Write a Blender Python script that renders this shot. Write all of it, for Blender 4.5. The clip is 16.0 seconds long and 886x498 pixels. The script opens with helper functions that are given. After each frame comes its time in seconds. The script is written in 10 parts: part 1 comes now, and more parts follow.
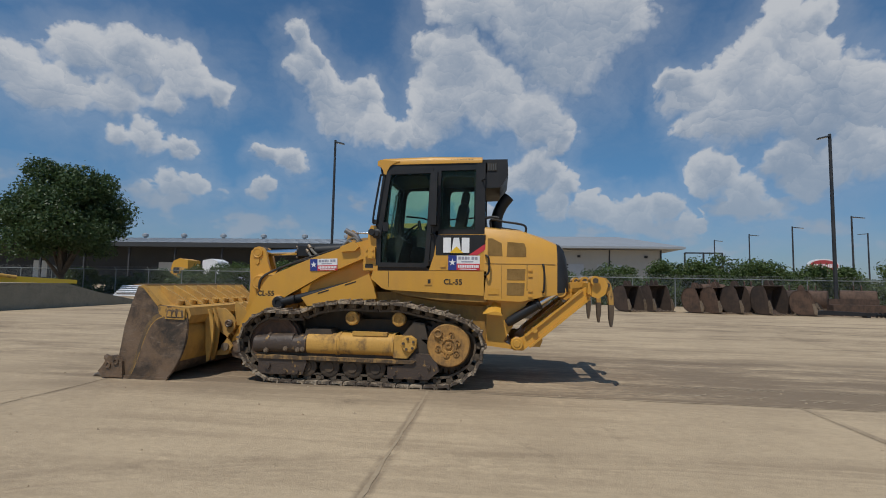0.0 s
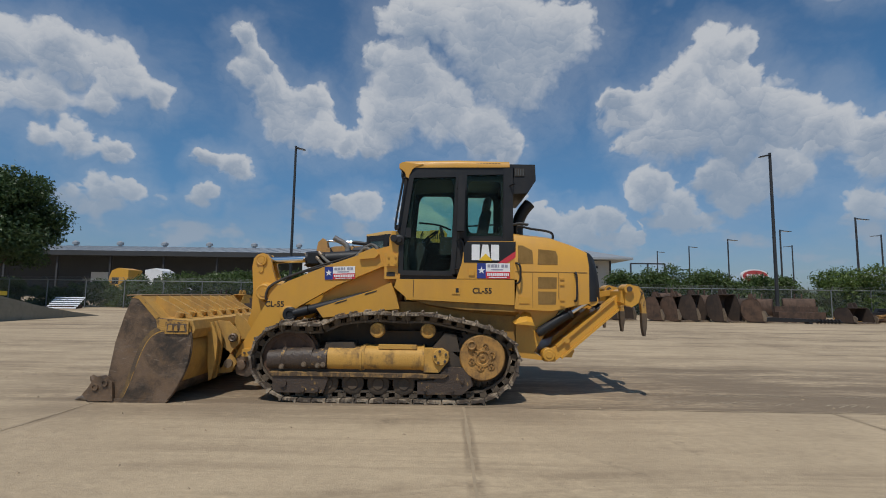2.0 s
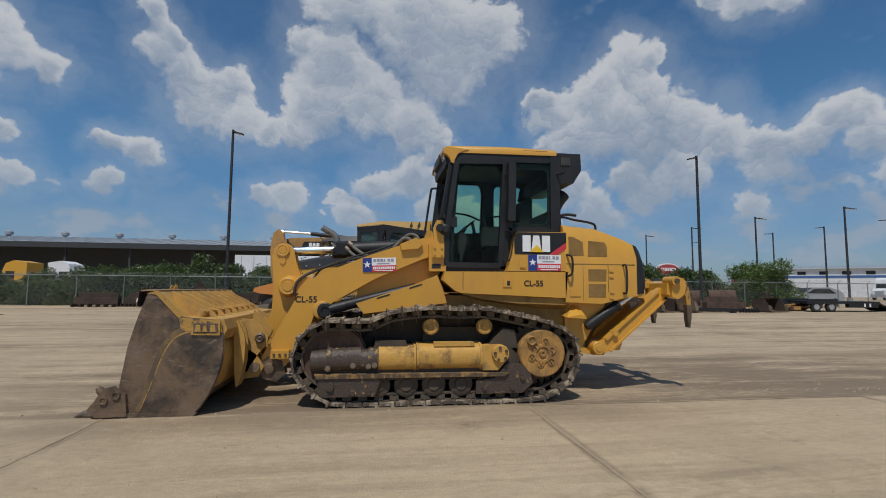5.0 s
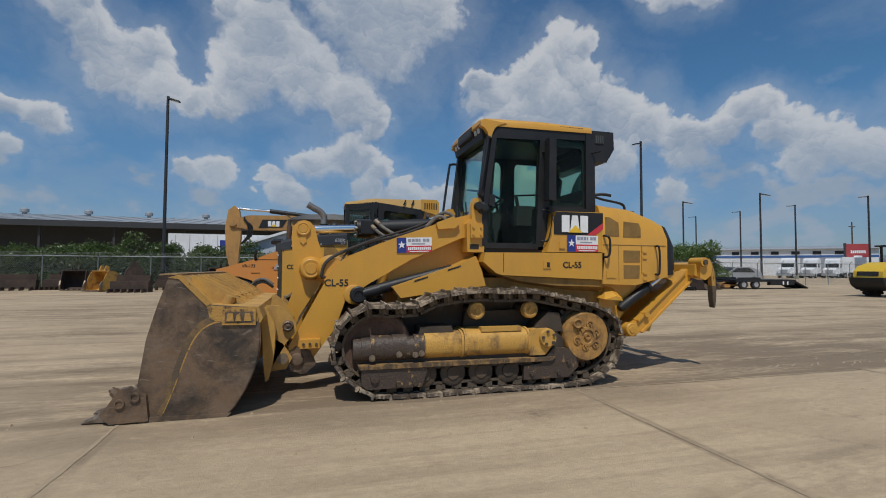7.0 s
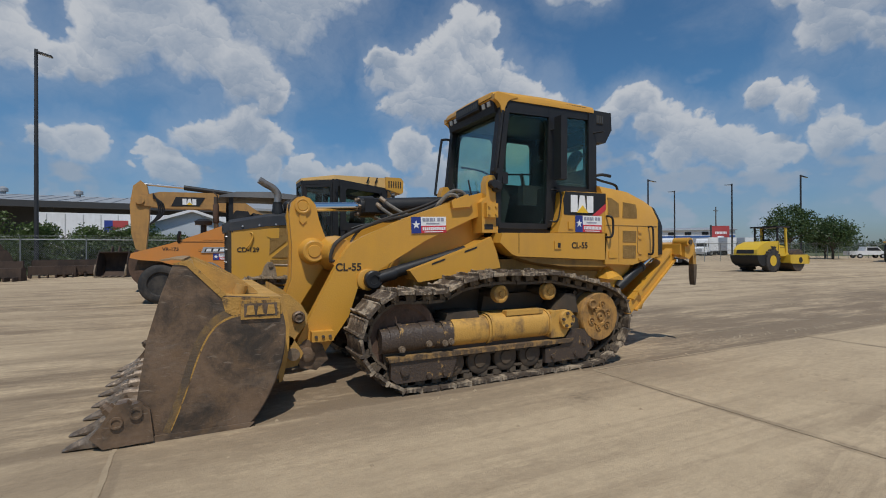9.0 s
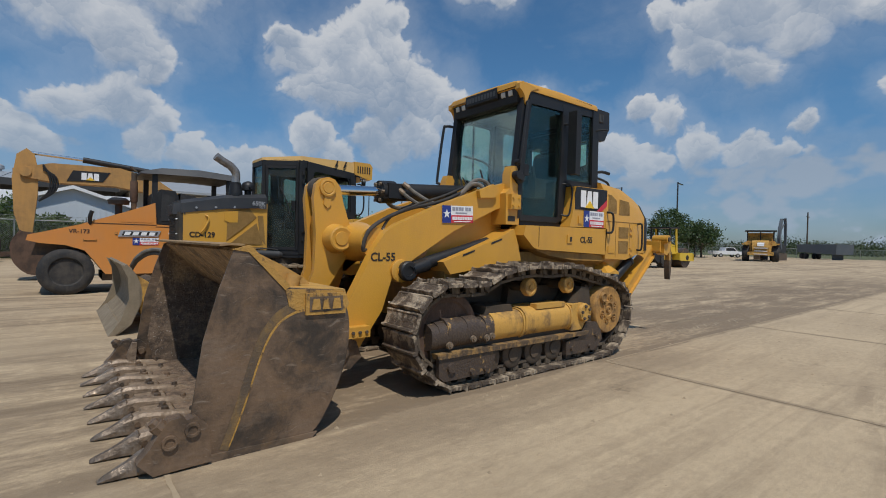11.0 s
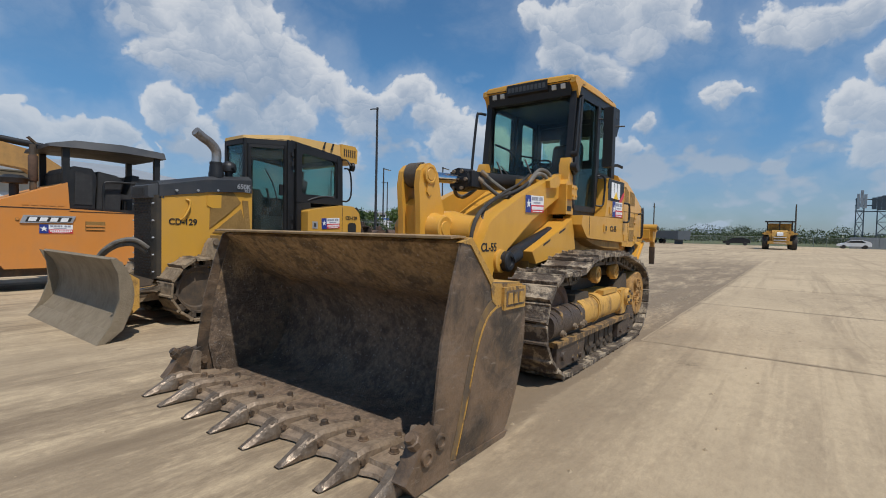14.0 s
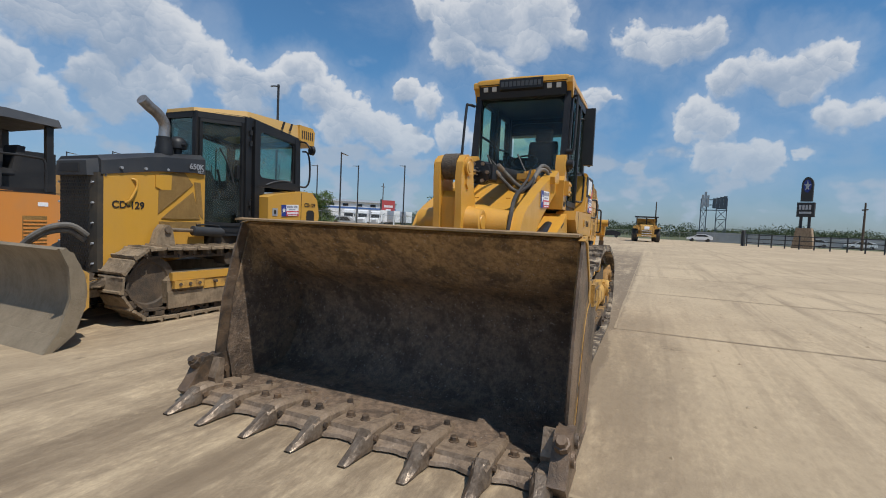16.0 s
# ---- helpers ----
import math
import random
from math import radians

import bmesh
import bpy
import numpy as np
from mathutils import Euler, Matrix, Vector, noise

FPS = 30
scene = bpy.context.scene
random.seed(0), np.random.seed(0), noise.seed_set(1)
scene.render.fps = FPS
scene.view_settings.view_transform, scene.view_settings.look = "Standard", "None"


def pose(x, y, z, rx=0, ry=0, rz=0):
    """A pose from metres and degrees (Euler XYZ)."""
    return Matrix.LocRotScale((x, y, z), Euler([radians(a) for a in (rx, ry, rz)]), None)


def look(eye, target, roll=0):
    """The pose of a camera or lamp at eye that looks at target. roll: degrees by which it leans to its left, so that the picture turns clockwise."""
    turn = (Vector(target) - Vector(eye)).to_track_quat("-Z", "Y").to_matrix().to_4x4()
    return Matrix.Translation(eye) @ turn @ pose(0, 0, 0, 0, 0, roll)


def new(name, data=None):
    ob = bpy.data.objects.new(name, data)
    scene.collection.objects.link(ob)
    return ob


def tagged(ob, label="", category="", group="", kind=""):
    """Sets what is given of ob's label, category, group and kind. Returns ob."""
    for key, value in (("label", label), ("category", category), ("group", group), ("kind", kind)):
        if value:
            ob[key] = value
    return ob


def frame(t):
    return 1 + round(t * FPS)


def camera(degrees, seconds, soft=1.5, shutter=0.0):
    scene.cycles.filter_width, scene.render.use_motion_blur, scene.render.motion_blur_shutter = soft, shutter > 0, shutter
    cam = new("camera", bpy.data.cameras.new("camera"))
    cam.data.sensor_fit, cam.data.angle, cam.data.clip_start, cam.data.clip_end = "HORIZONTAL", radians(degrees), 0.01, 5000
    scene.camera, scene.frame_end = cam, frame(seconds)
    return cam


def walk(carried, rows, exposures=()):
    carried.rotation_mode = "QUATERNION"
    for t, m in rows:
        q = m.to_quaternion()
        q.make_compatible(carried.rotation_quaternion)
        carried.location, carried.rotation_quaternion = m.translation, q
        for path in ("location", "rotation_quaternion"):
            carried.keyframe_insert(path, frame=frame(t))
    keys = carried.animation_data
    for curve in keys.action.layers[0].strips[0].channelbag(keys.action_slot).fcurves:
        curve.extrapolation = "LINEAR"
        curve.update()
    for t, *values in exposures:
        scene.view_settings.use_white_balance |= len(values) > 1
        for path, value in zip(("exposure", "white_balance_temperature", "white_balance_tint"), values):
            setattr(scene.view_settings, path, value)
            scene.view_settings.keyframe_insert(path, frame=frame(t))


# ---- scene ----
cam = camera(86.3, 16.0, soft=1.0)
METRES, EYE, TILT, LEAN, TURN = 10.661, 1.45, 0.0, 0.0, 6.6
ROWS = [
    (0.0, 0.0, 0.0, 0.0, -0.08, 4.11, -1.04),
    (0.5, -0.0181, 0.0138, 0.0003, -1.41, 4.76, -1.02),
    (1.0, -0.0379, 0.0328, -0.0028, -2.76, 4.76, -1.11),
    (1.5, -0.0717, 0.0356, -0.0056, -4.4, 4.79, -1.13),
    (2.0, -0.102, 0.0365, -0.0032, -6.07, 5.44, -0.8),
    (2.5, -0.1294, 0.0467, -0.0034, -8.55, 6.39, -0.31),
    (3.0, -0.1608, 0.0504, -0.0028, -11.1, 6.69, -0.16),
    (3.5, -0.1926, 0.0523, -0.0005, -12.41, 6.28, -0.43),
    (4.0, -0.2123, 0.0661, -0.0028, -13.05, 5.88, -0.51),
    (6.5, -0.3207, 0.1544, -0.006, -19.9, 2.81, -0.37),
    (7.0, -0.3503, 0.1741, -0.0037, -22.31, 2.39, -0.29),
    (7.5, -0.3705, 0.1963, -0.0055, -24.7, 2.19, 0.13),
    (8.0, -0.3926, 0.2195, -0.0034, -27.06, 1.48, 0.36),
    (8.5, -0.4221, 0.2413, -0.0032, -30.3, 0.71, 0.28),
    (9.0, -0.4417, 0.2631, -0.0036, -33.72, 0.15, 0.2),
    (11.5, -0.5541, 0.3842, -0.006, -48.08, -0.41, -1.42),
    (12.0, -0.5786, 0.4043, -0.0012, -50.69, 0.03, -1.26),
    (12.5, -0.592, 0.4336, -0.0047, -53.27, -0.11, -1.19),
    (13.0, -0.6087, 0.4616, -0.0056, -55.57, -0.6, -1.27),
    (13.5, -0.6328, 0.4933, -0.003, -57.49, -1.46, -1.25),
    (14.0, -0.6424, 0.5275, -0.007, -59.84, -2.1, -1.3),
    (14.5, -0.649, 0.5569, -0.006, -63.11, -2.56, -1.54),
    (15.0, -0.6615, 0.589, -0.0059, -66.43, -2.48, -2.07),
    (15.5, -0.6714, 0.6178, -0.0048, -69.41, -2.36, -2.34),
    (16.0, -0.6822, 0.646, -0.0065, -72.92, -3.1, -2.58),
]
walk(cam, [(t, pose(0, 0, EYE, TILT, LEAN, TURN) @ pose(METRES * x, METRES * y, METRES * z, 90 + pitch, roll, yaw)) for t, x, y, z, yaw, pitch, roll in ROWS],
     [(0.0, -0.27, 6400, 10), (9.0, -0.24, 6400, 10), (12.5, -0.09, 6400, 10), (13.5, -0.11, 6400, 10), (14.0, 0.09, 6400, 10), (14.5, 0.12, 6400, 10), (15.0, 0.07, 6400, 10), (16.0, 0.12, 6400, 10)])


# ---- world, sun, exposure ----
SUN_DIR = Vector((-0.17, -0.49, 1.0)).normalized()
world = bpy.data.worlds.new("sky")
scene.world = world
world.use_nodes = True


class Nodes:
    """A short way to write node trees."""

    def __init__(self, tree):
        self.t = tree
        tree.nodes.clear()

    def n(self, kind, ins=()):
        node = self.t.nodes.new(kind)
        for k, v in (ins.items() if ins else ()):
            if isinstance(v, bpy.types.NodeSocket):
                self.t.links.new(v, node.inputs[k])
            else:
                node.inputs[k].default_value = v
        return node

    def math(self, op, a, b=0.0, c=0.0, clamp=False):
        node = self.t.nodes.new("ShaderNodeMath")
        node.operation, node.use_clamp = op, clamp
        for i, v in enumerate((a, b, c)):
            if isinstance(v, bpy.types.NodeSocket):
                self.t.links.new(v, node.inputs[i])
            else:
                node.inputs[i].default_value = v
        return node.outputs[0]

    def vec(self, op, a, b=(0, 0, 0), out=0):
        node = self.t.nodes.new("ShaderNodeVectorMath")
        node.operation = op
        for i, v in enumerate((a, b)):
            if isinstance(v, bpy.types.NodeSocket):
                self.t.links.new(v, node.inputs[i])
            else:
                node.inputs[i].default_value = v
        return node.outputs[out]

    def ramp(self, x, a, b, smooth=True):
        node = self.n("ShaderNodeMapRange", {"Value": x, "From Min": a, "From Max": b})
        node.interpolation_type = "SMOOTHSTEP" if smooth else "LINEAR"
        return node.outputs[0]

    def noise(self, co, scale, detail=4.0, rough=0.55, out="Fac"):
        return self.n("ShaderNodeTexNoise", {"Vector": co, "Scale": scale, "Detail": detail, "Roughness": rough}).outputs[out]

    def mix(self, fac, a, b, kind="RGBA"):
        node = self.t.nodes.new("ShaderNodeMix")
        node.data_type = kind
        ins = [s for s in node.inputs if s.enabled]
        for s, v in zip(ins, (fac, a, b)):
            if isinstance(v, bpy.types.NodeSocket):
                self.t.links.new(v, s)
            else:
                s.default_value = v
        return [s for s in node.outputs if s.enabled][0]


SKY_STRENGTH = 0.085
# knobs of cumulus cloud, cloud by cloud: azimuth, height and half width in degrees
CLOUDS = []
CLOUDS += [(-49.7, 18.7, 2.2), (-44.9, 21.1, 2.7), (-40.7, 20.9, 3.1), (-36.3, 20.3, 2.7), (-33.5, 19.3, 1.9), (-47.2, 16.7, 3.4), (-42.4, 17.4, 2.7), (-38.0, 18.0, 2.1)]  # west bank
CLOUDS += [(-42.7, 13.7, 1.5), (-39.6, 13.8, 2.3), (-35.9, 13.5, 1.9), (-37.1, 9.8, 1.9), (-34.1, 9.9, 1.5), (-28.1, 10.2, 1.5), (-27.7, 14.4, 1.6), (-24.9, 13.7, 2.1)]  # west low
CLOUDS += [(-25.0, 26.3, 1.9), (-23.0, 24.8, 1.9), (-24.6, 23.2, 2.1), (-21.3, 21.5, 3.2), (-17.3, 21.5, 2.6), (-19.5, 18.6, 3.3), (-15.1, 17.9, 2.9), (-12.3, 17.1, 1.8)]  # tower
CLOUDS += [(-3.9, 31.1, 4.3), (4.5, 29.4, 6.3), (11.9, 28.2, 5.6), (-9.1, 27.1, 2.2), (-5.2, 25.1, 4.0), (7.9, 24.6, 5.3), (-6.5, 20.8, 4.0), (-0.9, 20.8, 4.5), (3.9, 18.5, 3.6), (6.9, 16.1, 1.9), (-9.6, 17.9, 2.4)]  # great
CLOUDS += [(-10.1, 10.5, 2.3), (-12.7, 10.3, 1.6), (-0.2, 12.3, 2.6), (4.0, 13.1, 3.4), (-3.5, 8.1, 2.4), (23.6, 11.7, 2.2), (29.8, 11.9, 2.2), (33.2, 11.4, 2.3), (41.7, 8.2, 2.1), (26.1, 9.0, 2.5)]  # behind cab
CLOUDS += [(32.3, 24.8, 1.5), (29.8, 23.8, 2.2), (26.1, 22.0, 2.8), (20.2, 21.4, 1.5), (21.6, 19.6, 2.2), (28.4, 18.4, 4.2), (32.9, 19.0, 3.0), (36.3, 17.5, 2.8), (20.9, 16.2, 1.4), (25.4, 15.6, 2.5), (31.5, 14.9, 2.7), (35.2, 13.7, 2.0)]  # castle
CLOUDS += [(22.2, 10.5, 1.7), (24.1, 11.5, 1.6), (26.3, 8.7, 2.1), (29.4, 11.7, 1.9), (31.4, 10.4, 2.3), (14.8, 7.8, 2.2), (18.0, 8.1, 2.1), (20.5, 6.3, 1.7)]  # castle low
CLOUDS += [(43.5, 14.2, 2.3), (47.4, 14.1, 2.3), (49.9, 15.2, 1.9), (52.4, 13.3, 2.5), (55.7, 11.6, 2.5), (59.0, 10.2, 2.5), (53.8, 9.9, 2.6)]  # ridge
CLOUDS += [(39.5, 29.4, 1.6), (42.4, 28.1, 2.3), (45.4, 26.9, 1.9)]  # high east
CLOUDS += [(20.9, 21.1, 2.1), (25.7, 20.9, 2.4), (30.1, 24.0, 2.9), (32.0, 21.3, 2.9), (28.1, 18.2, 4.1), (34.3, 18.3, 3.3), (23.5, 16.4, 2.8), (38.9, 15.4, 3.0), (44.3, 13.7, 2.7), (49.0, 15.2, 2.3), (43.0, 11.7, 2.6), (36.3, 11.7, 2.9)]  # heaped
CLOUDS += [(7.0, 17.4, 1.7), (6.6, 12.7, 2.2), (8.4, 10.8, 2.0), (6.5, 8.8, 2.4), (23.3, 11.1, 2.2), (30.6, 11.9, 2.1), (10.9, 8.2, 2.1)]  # heaped low
CLOUDS += [(25.5, 16.6, 4.0), (30.9, 16.8, 4.2), (35.6, 16.7, 3.8), (39.2, 14.7, 2.9), (43.1, 14.5, 2.2), (30.5, 12.2, 2.1), (54.8, 11.9, 2.3), (57.8, 10.5, 2.3), (61.3, 8.7, 2.1)]  # south high
CLOUDS += [(62.9, 23.5, 1.9), (66.7, 22.7, 3.1), (71.4, 22.7, 4.0), (77.5, 22.6, 4.0), (81.1, 21.3, 1.6), (67.4, 19.2, 3.0), (71.3, 17.7, 2.8), (75.5, 20.3, 2.6)]  # front
CLOUDS += [(61.3, 14.9, 2.1), (64.4, 13.4, 1.9), (66.9, 10.1, 2.2), (83.8, 14.2, 1.7), (87.5, 19.6, 2.5), (91.0, 18.9, 2.8), (93.4, 19.3, 2.1)]  # front small
CLOUDS += [(82.5, 14.2, 1.7), (84.6, 14.3, 1.2), (75.4, 11.6, 1.6), (70.9, 9.9, 2.3), (74.1, 9.0, 1.5)]  # plumes
CLOUDS += [(97.0, 15.2, 2.0), (99.8, 15.9, 2.5), (102.9, 16.2, 2.6), (105.1, 16.6, 2.0), (102.2, 14.3, 2.3), (94.1, 12.4, 2.1), (96.0, 11.2, 2.1), (92.9, 10.8, 1.7), (105.7, 11.7, 1.9), (107.9, 11.2, 1.9), (99.5, 7.4, 2.7), (95.5, 8.1, 2.5)]  # east end


def build_sky():
    k = Nodes(world.node_tree)
    sn = k.n("ShaderNodeTexSky")
    sn.sky_type, sn.sun_disc = "NISHITA", False
    sn.sun_elevation, sn.sun_rotation = math.asin(SUN_DIR.z), math.atan2(SUN_DIR.x, SUN_DIR.y)
    sn.air_density, sn.dust_density, sn.ozone_density = 1.0, 0.6, 2.0
    co = k.n("ShaderNodeTexCoord").outputs["Generated"]
    z = k.n("ShaderNodeSeparateXYZ", {0: co}).outputs["Z"]
    tint = k.mix(k.ramp(z, 0.0, 0.32), (0.56, 0.71, 0.94, 1), (0.60, 0.98, 1.17, 1))
    sky = k.vec("MULTIPLY", sn.outputs[0], tint)

    # the edges of the clouds wander at three sizes
    w = co
    for scale, amount in ((6.0, 0.046), (19.0, 0.020), (60.0, 0.008)):
        w = k.vec("ADD", w, k.vec("MULTIPLY", k.vec("SUBTRACT", k.noise(co, scale, 3.0, 0.55, "Color"), (0.5, 0.5, 0.5)), (amount * 2, amount * 2, amount * 2)))
    wz = k.n("ShaderNodeSeparateXYZ", {0: w}).outputs["Z"]

    # the knobs run into one another; rise tells how far up on them a place lies
    total, lifted = 1e-9, 0.0
    for az, el, half in CLOUDS:
        a, e, r = radians(az), radians(el), math.tan(radians(half)) * 1.12
        c = (math.sin(a) * math.cos(e), math.cos(a) * math.cos(e), math.sin(e))
        h = k.math("MULTIPLY_ADD", k.vec("DISTANCE", w, c, out=1), -1.0 / r, 1.0)
        share = k.math("EXPONENT", k.math("MULTIPLY", h, 7.0))
        up = k.math("MULTIPLY_ADD", wz, 1.0 / r, -c[2] / r)
        lifted = k.math("MULTIPLY_ADD", share, up, lifted)
        total = k.math("ADD", total, share)
    rise = k.math("DIVIDE", lifted, total)
    top = k.math("DIVIDE", k.math("LOGARITHM", total, math.e), 7.0)

    def billows(scale):
        """Round billows: how far out from the middle of each, and how far up on it."""
        v = k.n("ShaderNodeTexVoronoi", {"Vector": w, "Scale": scale})
        out = k.math("SUBTRACT", 0.5, v.outputs["Distance"])
        up = k.n("ShaderNodeSeparateXYZ", {0: k.vec("SUBTRACT", w, v.outputs["Position"])}).outputs["Z"]
        return out, k.math("MULTIPLY", up, scale)

    o1, u1 = billows(17.0)
    o2, u2 = billows(41.0)
    o3, u3 = billows(95.0)
    # a bank of small clouds low over the horizon
    bank = k.math("MULTIPLY", k.math("SUBTRACT", k.noise(k.vec("MULTIPLY", co, (1, 1, 1.7)), 11.0, 3.0, 0.5), 0.455), 5.2)
    bank = k.math("SUBTRACT", bank, k.math("ADD", k.math("MULTIPLY", k.ramp(z, 0.13, 0.27), 1.8), k.math("MULTIPLY", k.ramp(z, 0.05, 0.0), 0.5)))
    field = k.math("MAXIMUM", top, bank)
    lumps = k.math("ADD", k.math("MULTIPLY", o1, 0.24), k.math("ADD", k.math("MULTIPLY", o2, 0.20), k.math("MULTIPLY", o3, 0.11)))
    here = k.math("ADD", field, lumps)

    # sunlit tops, grey bellies where the cloud is thick
    thick = k.ramp(field, 0.15, 0.75)
    light = k.math("ADD", 0.70, k.math("MULTIPLY", rise, 0.36))
    for u, s in ((u1, 0.14), (u2, 0.11), (u3, 0.06)):
        light = k.math("ADD", light, k.math("MULTIPLY", u, s))
    light = k.math("ADD", light, k.math("MULTIPLY", k.math("SUBTRACT", k.noise(w, 8.0, 5.0, 0.56), 0.5), 0.95))
    light = k.math("SUBTRACT", light, k.math("MULTIPLY", thick, 0.34), clamp=True)
    light = k.ramp(light, 0.0, 1.0)
    cloud = k.mix(light, (0.36, 0.455, 0.595, 1), (0.82, 0.845, 0.88, 1))
    cloud = k.mix(k.math("MULTIPLY", k.ramp(z, 0.30, 0.02), 0.9), cloud, (0.46, 0.57, 0.70, 1))
    wisps = k.math("MULTIPLY", k.ramp(k.noise(k.vec("MULTIPLY", co, (1, 1, 2.4)), 2.6, 7.0, 0.62), 0.42, 0.82), 0.24)
    veil = k.math("MULTIPLY", k.ramp(here, -0.95, 0.35), 0.27)
    # crisp tops, bases that fade away
    fade = k.math("ADD", 0.26, k.math("MULTIPLY", k.ramp(rise, 0.25, -0.75), 0.75))
    dens = k.math("MAXIMUM", k.math("MAXIMUM", k.ramp(k.math("DIVIDE", here, fade), 0.0, 1.0), veil), wisps, clamp=True)
    lift = 0.75 / SKY_STRENGTH
    cloud = k.vec("MULTIPLY", cloud, (lift, lift, lift))
    colour = k.mix(k.math("MULTIPLY", dens, 0.95), sky, cloud)
    bg = k.n("ShaderNodeBackground", {"Color": colour, "Strength": SKY_STRENGTH})
    k.n("ShaderNodeOutputWorld", {"Surface": bg.outputs[0]})


build_sky()
sun = new("sun", bpy.data.lights.new("sun", "SUN"))
sun.data.energy, sun.data.angle, sun.data.color = 3.6, radians(0.6), (1.0, 0.95, 0.87)
sun.matrix_world = look(SUN_DIR * 80, (0, 0, 0))


# ---- materials ----
def paint(name, base, rough=0.45, dirt=(0.20, 0.16, 0.11), amount=0.35, scale=2.2, metal=0.0, bump=0.05, fine=60.0, coat=0.0, spread=0.14, spec=0.5, level=0.52):
    """Paint or bare stuff with grime in patches and a fine grain."""
    m = bpy.data.materials.new(name)
    m.use_nodes = True
    k = Nodes(m.node_tree)
    co = k.n("ShaderNodeTexCoord").outputs["Object"]
    rnd = k.n("ShaderNodeObjectInfo").outputs["Random"]
    co2 = k.vec("ADD", co, k.n("ShaderNodeCombineXYZ", {0: k.math("MULTIPLY", rnd, 7.0)}).outputs[0])
    n1 = k.noise(co2, scale, 6.0, 0.65)
    n2 = k.noise(co2, fine, 3.0, 0.6)
    n3 = k.noise(k.vec("MULTIPLY", co2, (1.0, 1.0, 0.18)), scale * 5, 4.0, 0.6)
    grime = k.math("ADD", k.math("MULTIPLY", n1, 0.75), k.math("MULTIPLY", n3, 0.25))
    fac = k.math("MULTIPLY", k.ramp(grime, level - spread, level + spread), amount)
    fac = k.math("ADD", fac, k.math("MULTIPLY", k.math("SUBTRACT", n2, 0.5), amount * 0.5), clamp=True)
    col = k.mix(fac, (*base, 1), (*dirt, 1))
    vary = k.math("ADD", 0.9, k.math("MULTIPLY", n1, 0.2))
    col = k.vec("MULTIPLY", col, k.n("ShaderNodeCombineXYZ", {0: vary, 1: vary, 2: vary}).outputs[0])
    b = k.n("ShaderNodeBump", {"Strength": bump * 4, "Distance": 0.01, "Height": k.math("ADD", n2, n1)})
    p = k.n("ShaderNodeBsdfPrincipled", {"Base Color": col, "Metallic": metal, "Coat Weight": coat, "Specular IOR Level": spec,
                                         "Roughness": k.math("ADD", rough, k.math("MULTIPLY", fac, 0.35), clamp=True), "Normal": b.outputs[0]})
    k.n("ShaderNodeOutputMaterial", {0: p.outputs[0]})
    return m


def flat(name, base, rough=0.5, metal=0.0, emit=0.0):
    m = bpy.data.materials.new(name)
    m.use_nodes = True
    k = Nodes(m.node_tree)
    co = k.n("ShaderNodeTexCoord").outputs["Object"]
    n1 = k.noise(co, 14.0, 5.0, 0.6)
    vary = k.math("ADD", 0.85, k.math("MULTIPLY", n1, 0.3))
    col = k.vec("MULTIPLY", base, k.n("ShaderNodeCombineXYZ", {0: vary, 1: vary, 2: vary}).outputs[0])
    p = k.n("ShaderNodeBsdfPrincipled", {"Base Color": col, "Metallic": metal, "Roughness": rough})
    k.n("ShaderNodeOutputMaterial", {0: p.outputs[0]})
    return m


def pane_glass(name, tint, gloss=0.9, dusty=0.012):
    """Thin tinted safety glass."""
    m = bpy.data.materials.new(name)
    m.use_nodes = True
    k = Nodes(m.node_tree)
    co = k.n("ShaderNodeTexCoord").outputs["Object"]
    dust = k.math("MULTIPLY", k.ramp(k.noise(co, 3.0, 5.0, 0.6), 0.40, 0.72), dusty)
    clear = k.n("ShaderNodeBsdfTransparent", {"Color": (*tint, 1)})
    shiny = k.n("ShaderNodeBsdfGlossy", {"Color": (0.9, 0.95, 1.0, 1), "Roughness": 0.0})
    film = k.n("ShaderNodeBsdfDiffuse", {"Color": (0.35, 0.33, 0.3, 1)})
    fres = k.math("MULTIPLY", k.n("ShaderNodeFresnel", {"IOR": 1.5}).outputs[0], gloss)
    a = k.n("ShaderNodeMixShader", {0: fres, 1: clear.outputs[0], 2: shiny.outputs[0]})
    b = k.n("ShaderNodeMixShader", {0: dust, 1: a.outputs[0], 2: film.outputs[0]})
    k.n("ShaderNodeOutputMaterial", {0: b.outputs[0]})
    return m


YELLOW = paint("loader_yellow", (0.64, 0.325, 0.038), 0.34, (0.38, 0.20, 0.055), 0.5, 1.3, coat=0.2, spread=0.2)
DUSTY_YELLOW = paint("dusty_yellow", (0.56, 0.31, 0.065), 0.62, (0.17, 0.105, 0.05), 0.85, 3.6, bump=0.16, spread=0.09, level=0.545)
DEERE_YELLOW = paint("dozer_yellow", (0.62, 0.325, 0.04), 0.38, (0.42, 0.24, 0.08), 0.45, 1.4, coat=0.15, spread=0.18)
ORANGE = paint("roller_orange", (0.62, 0.235, 0.045), 0.45, (0.40, 0.20, 0.08), 0.35, 1.6)
TAN = paint("excavator_tan", (0.47, 0.25, 0.07), 0.55, (0.24, 0.14, 0.06), 0.7, 1.8)
BRIGHT_YELLOW = paint("compactor_yellow", (0.68, 0.44, 0.025), 0.4, (0.4, 0.3, 0.12), 0.25, 1.5)
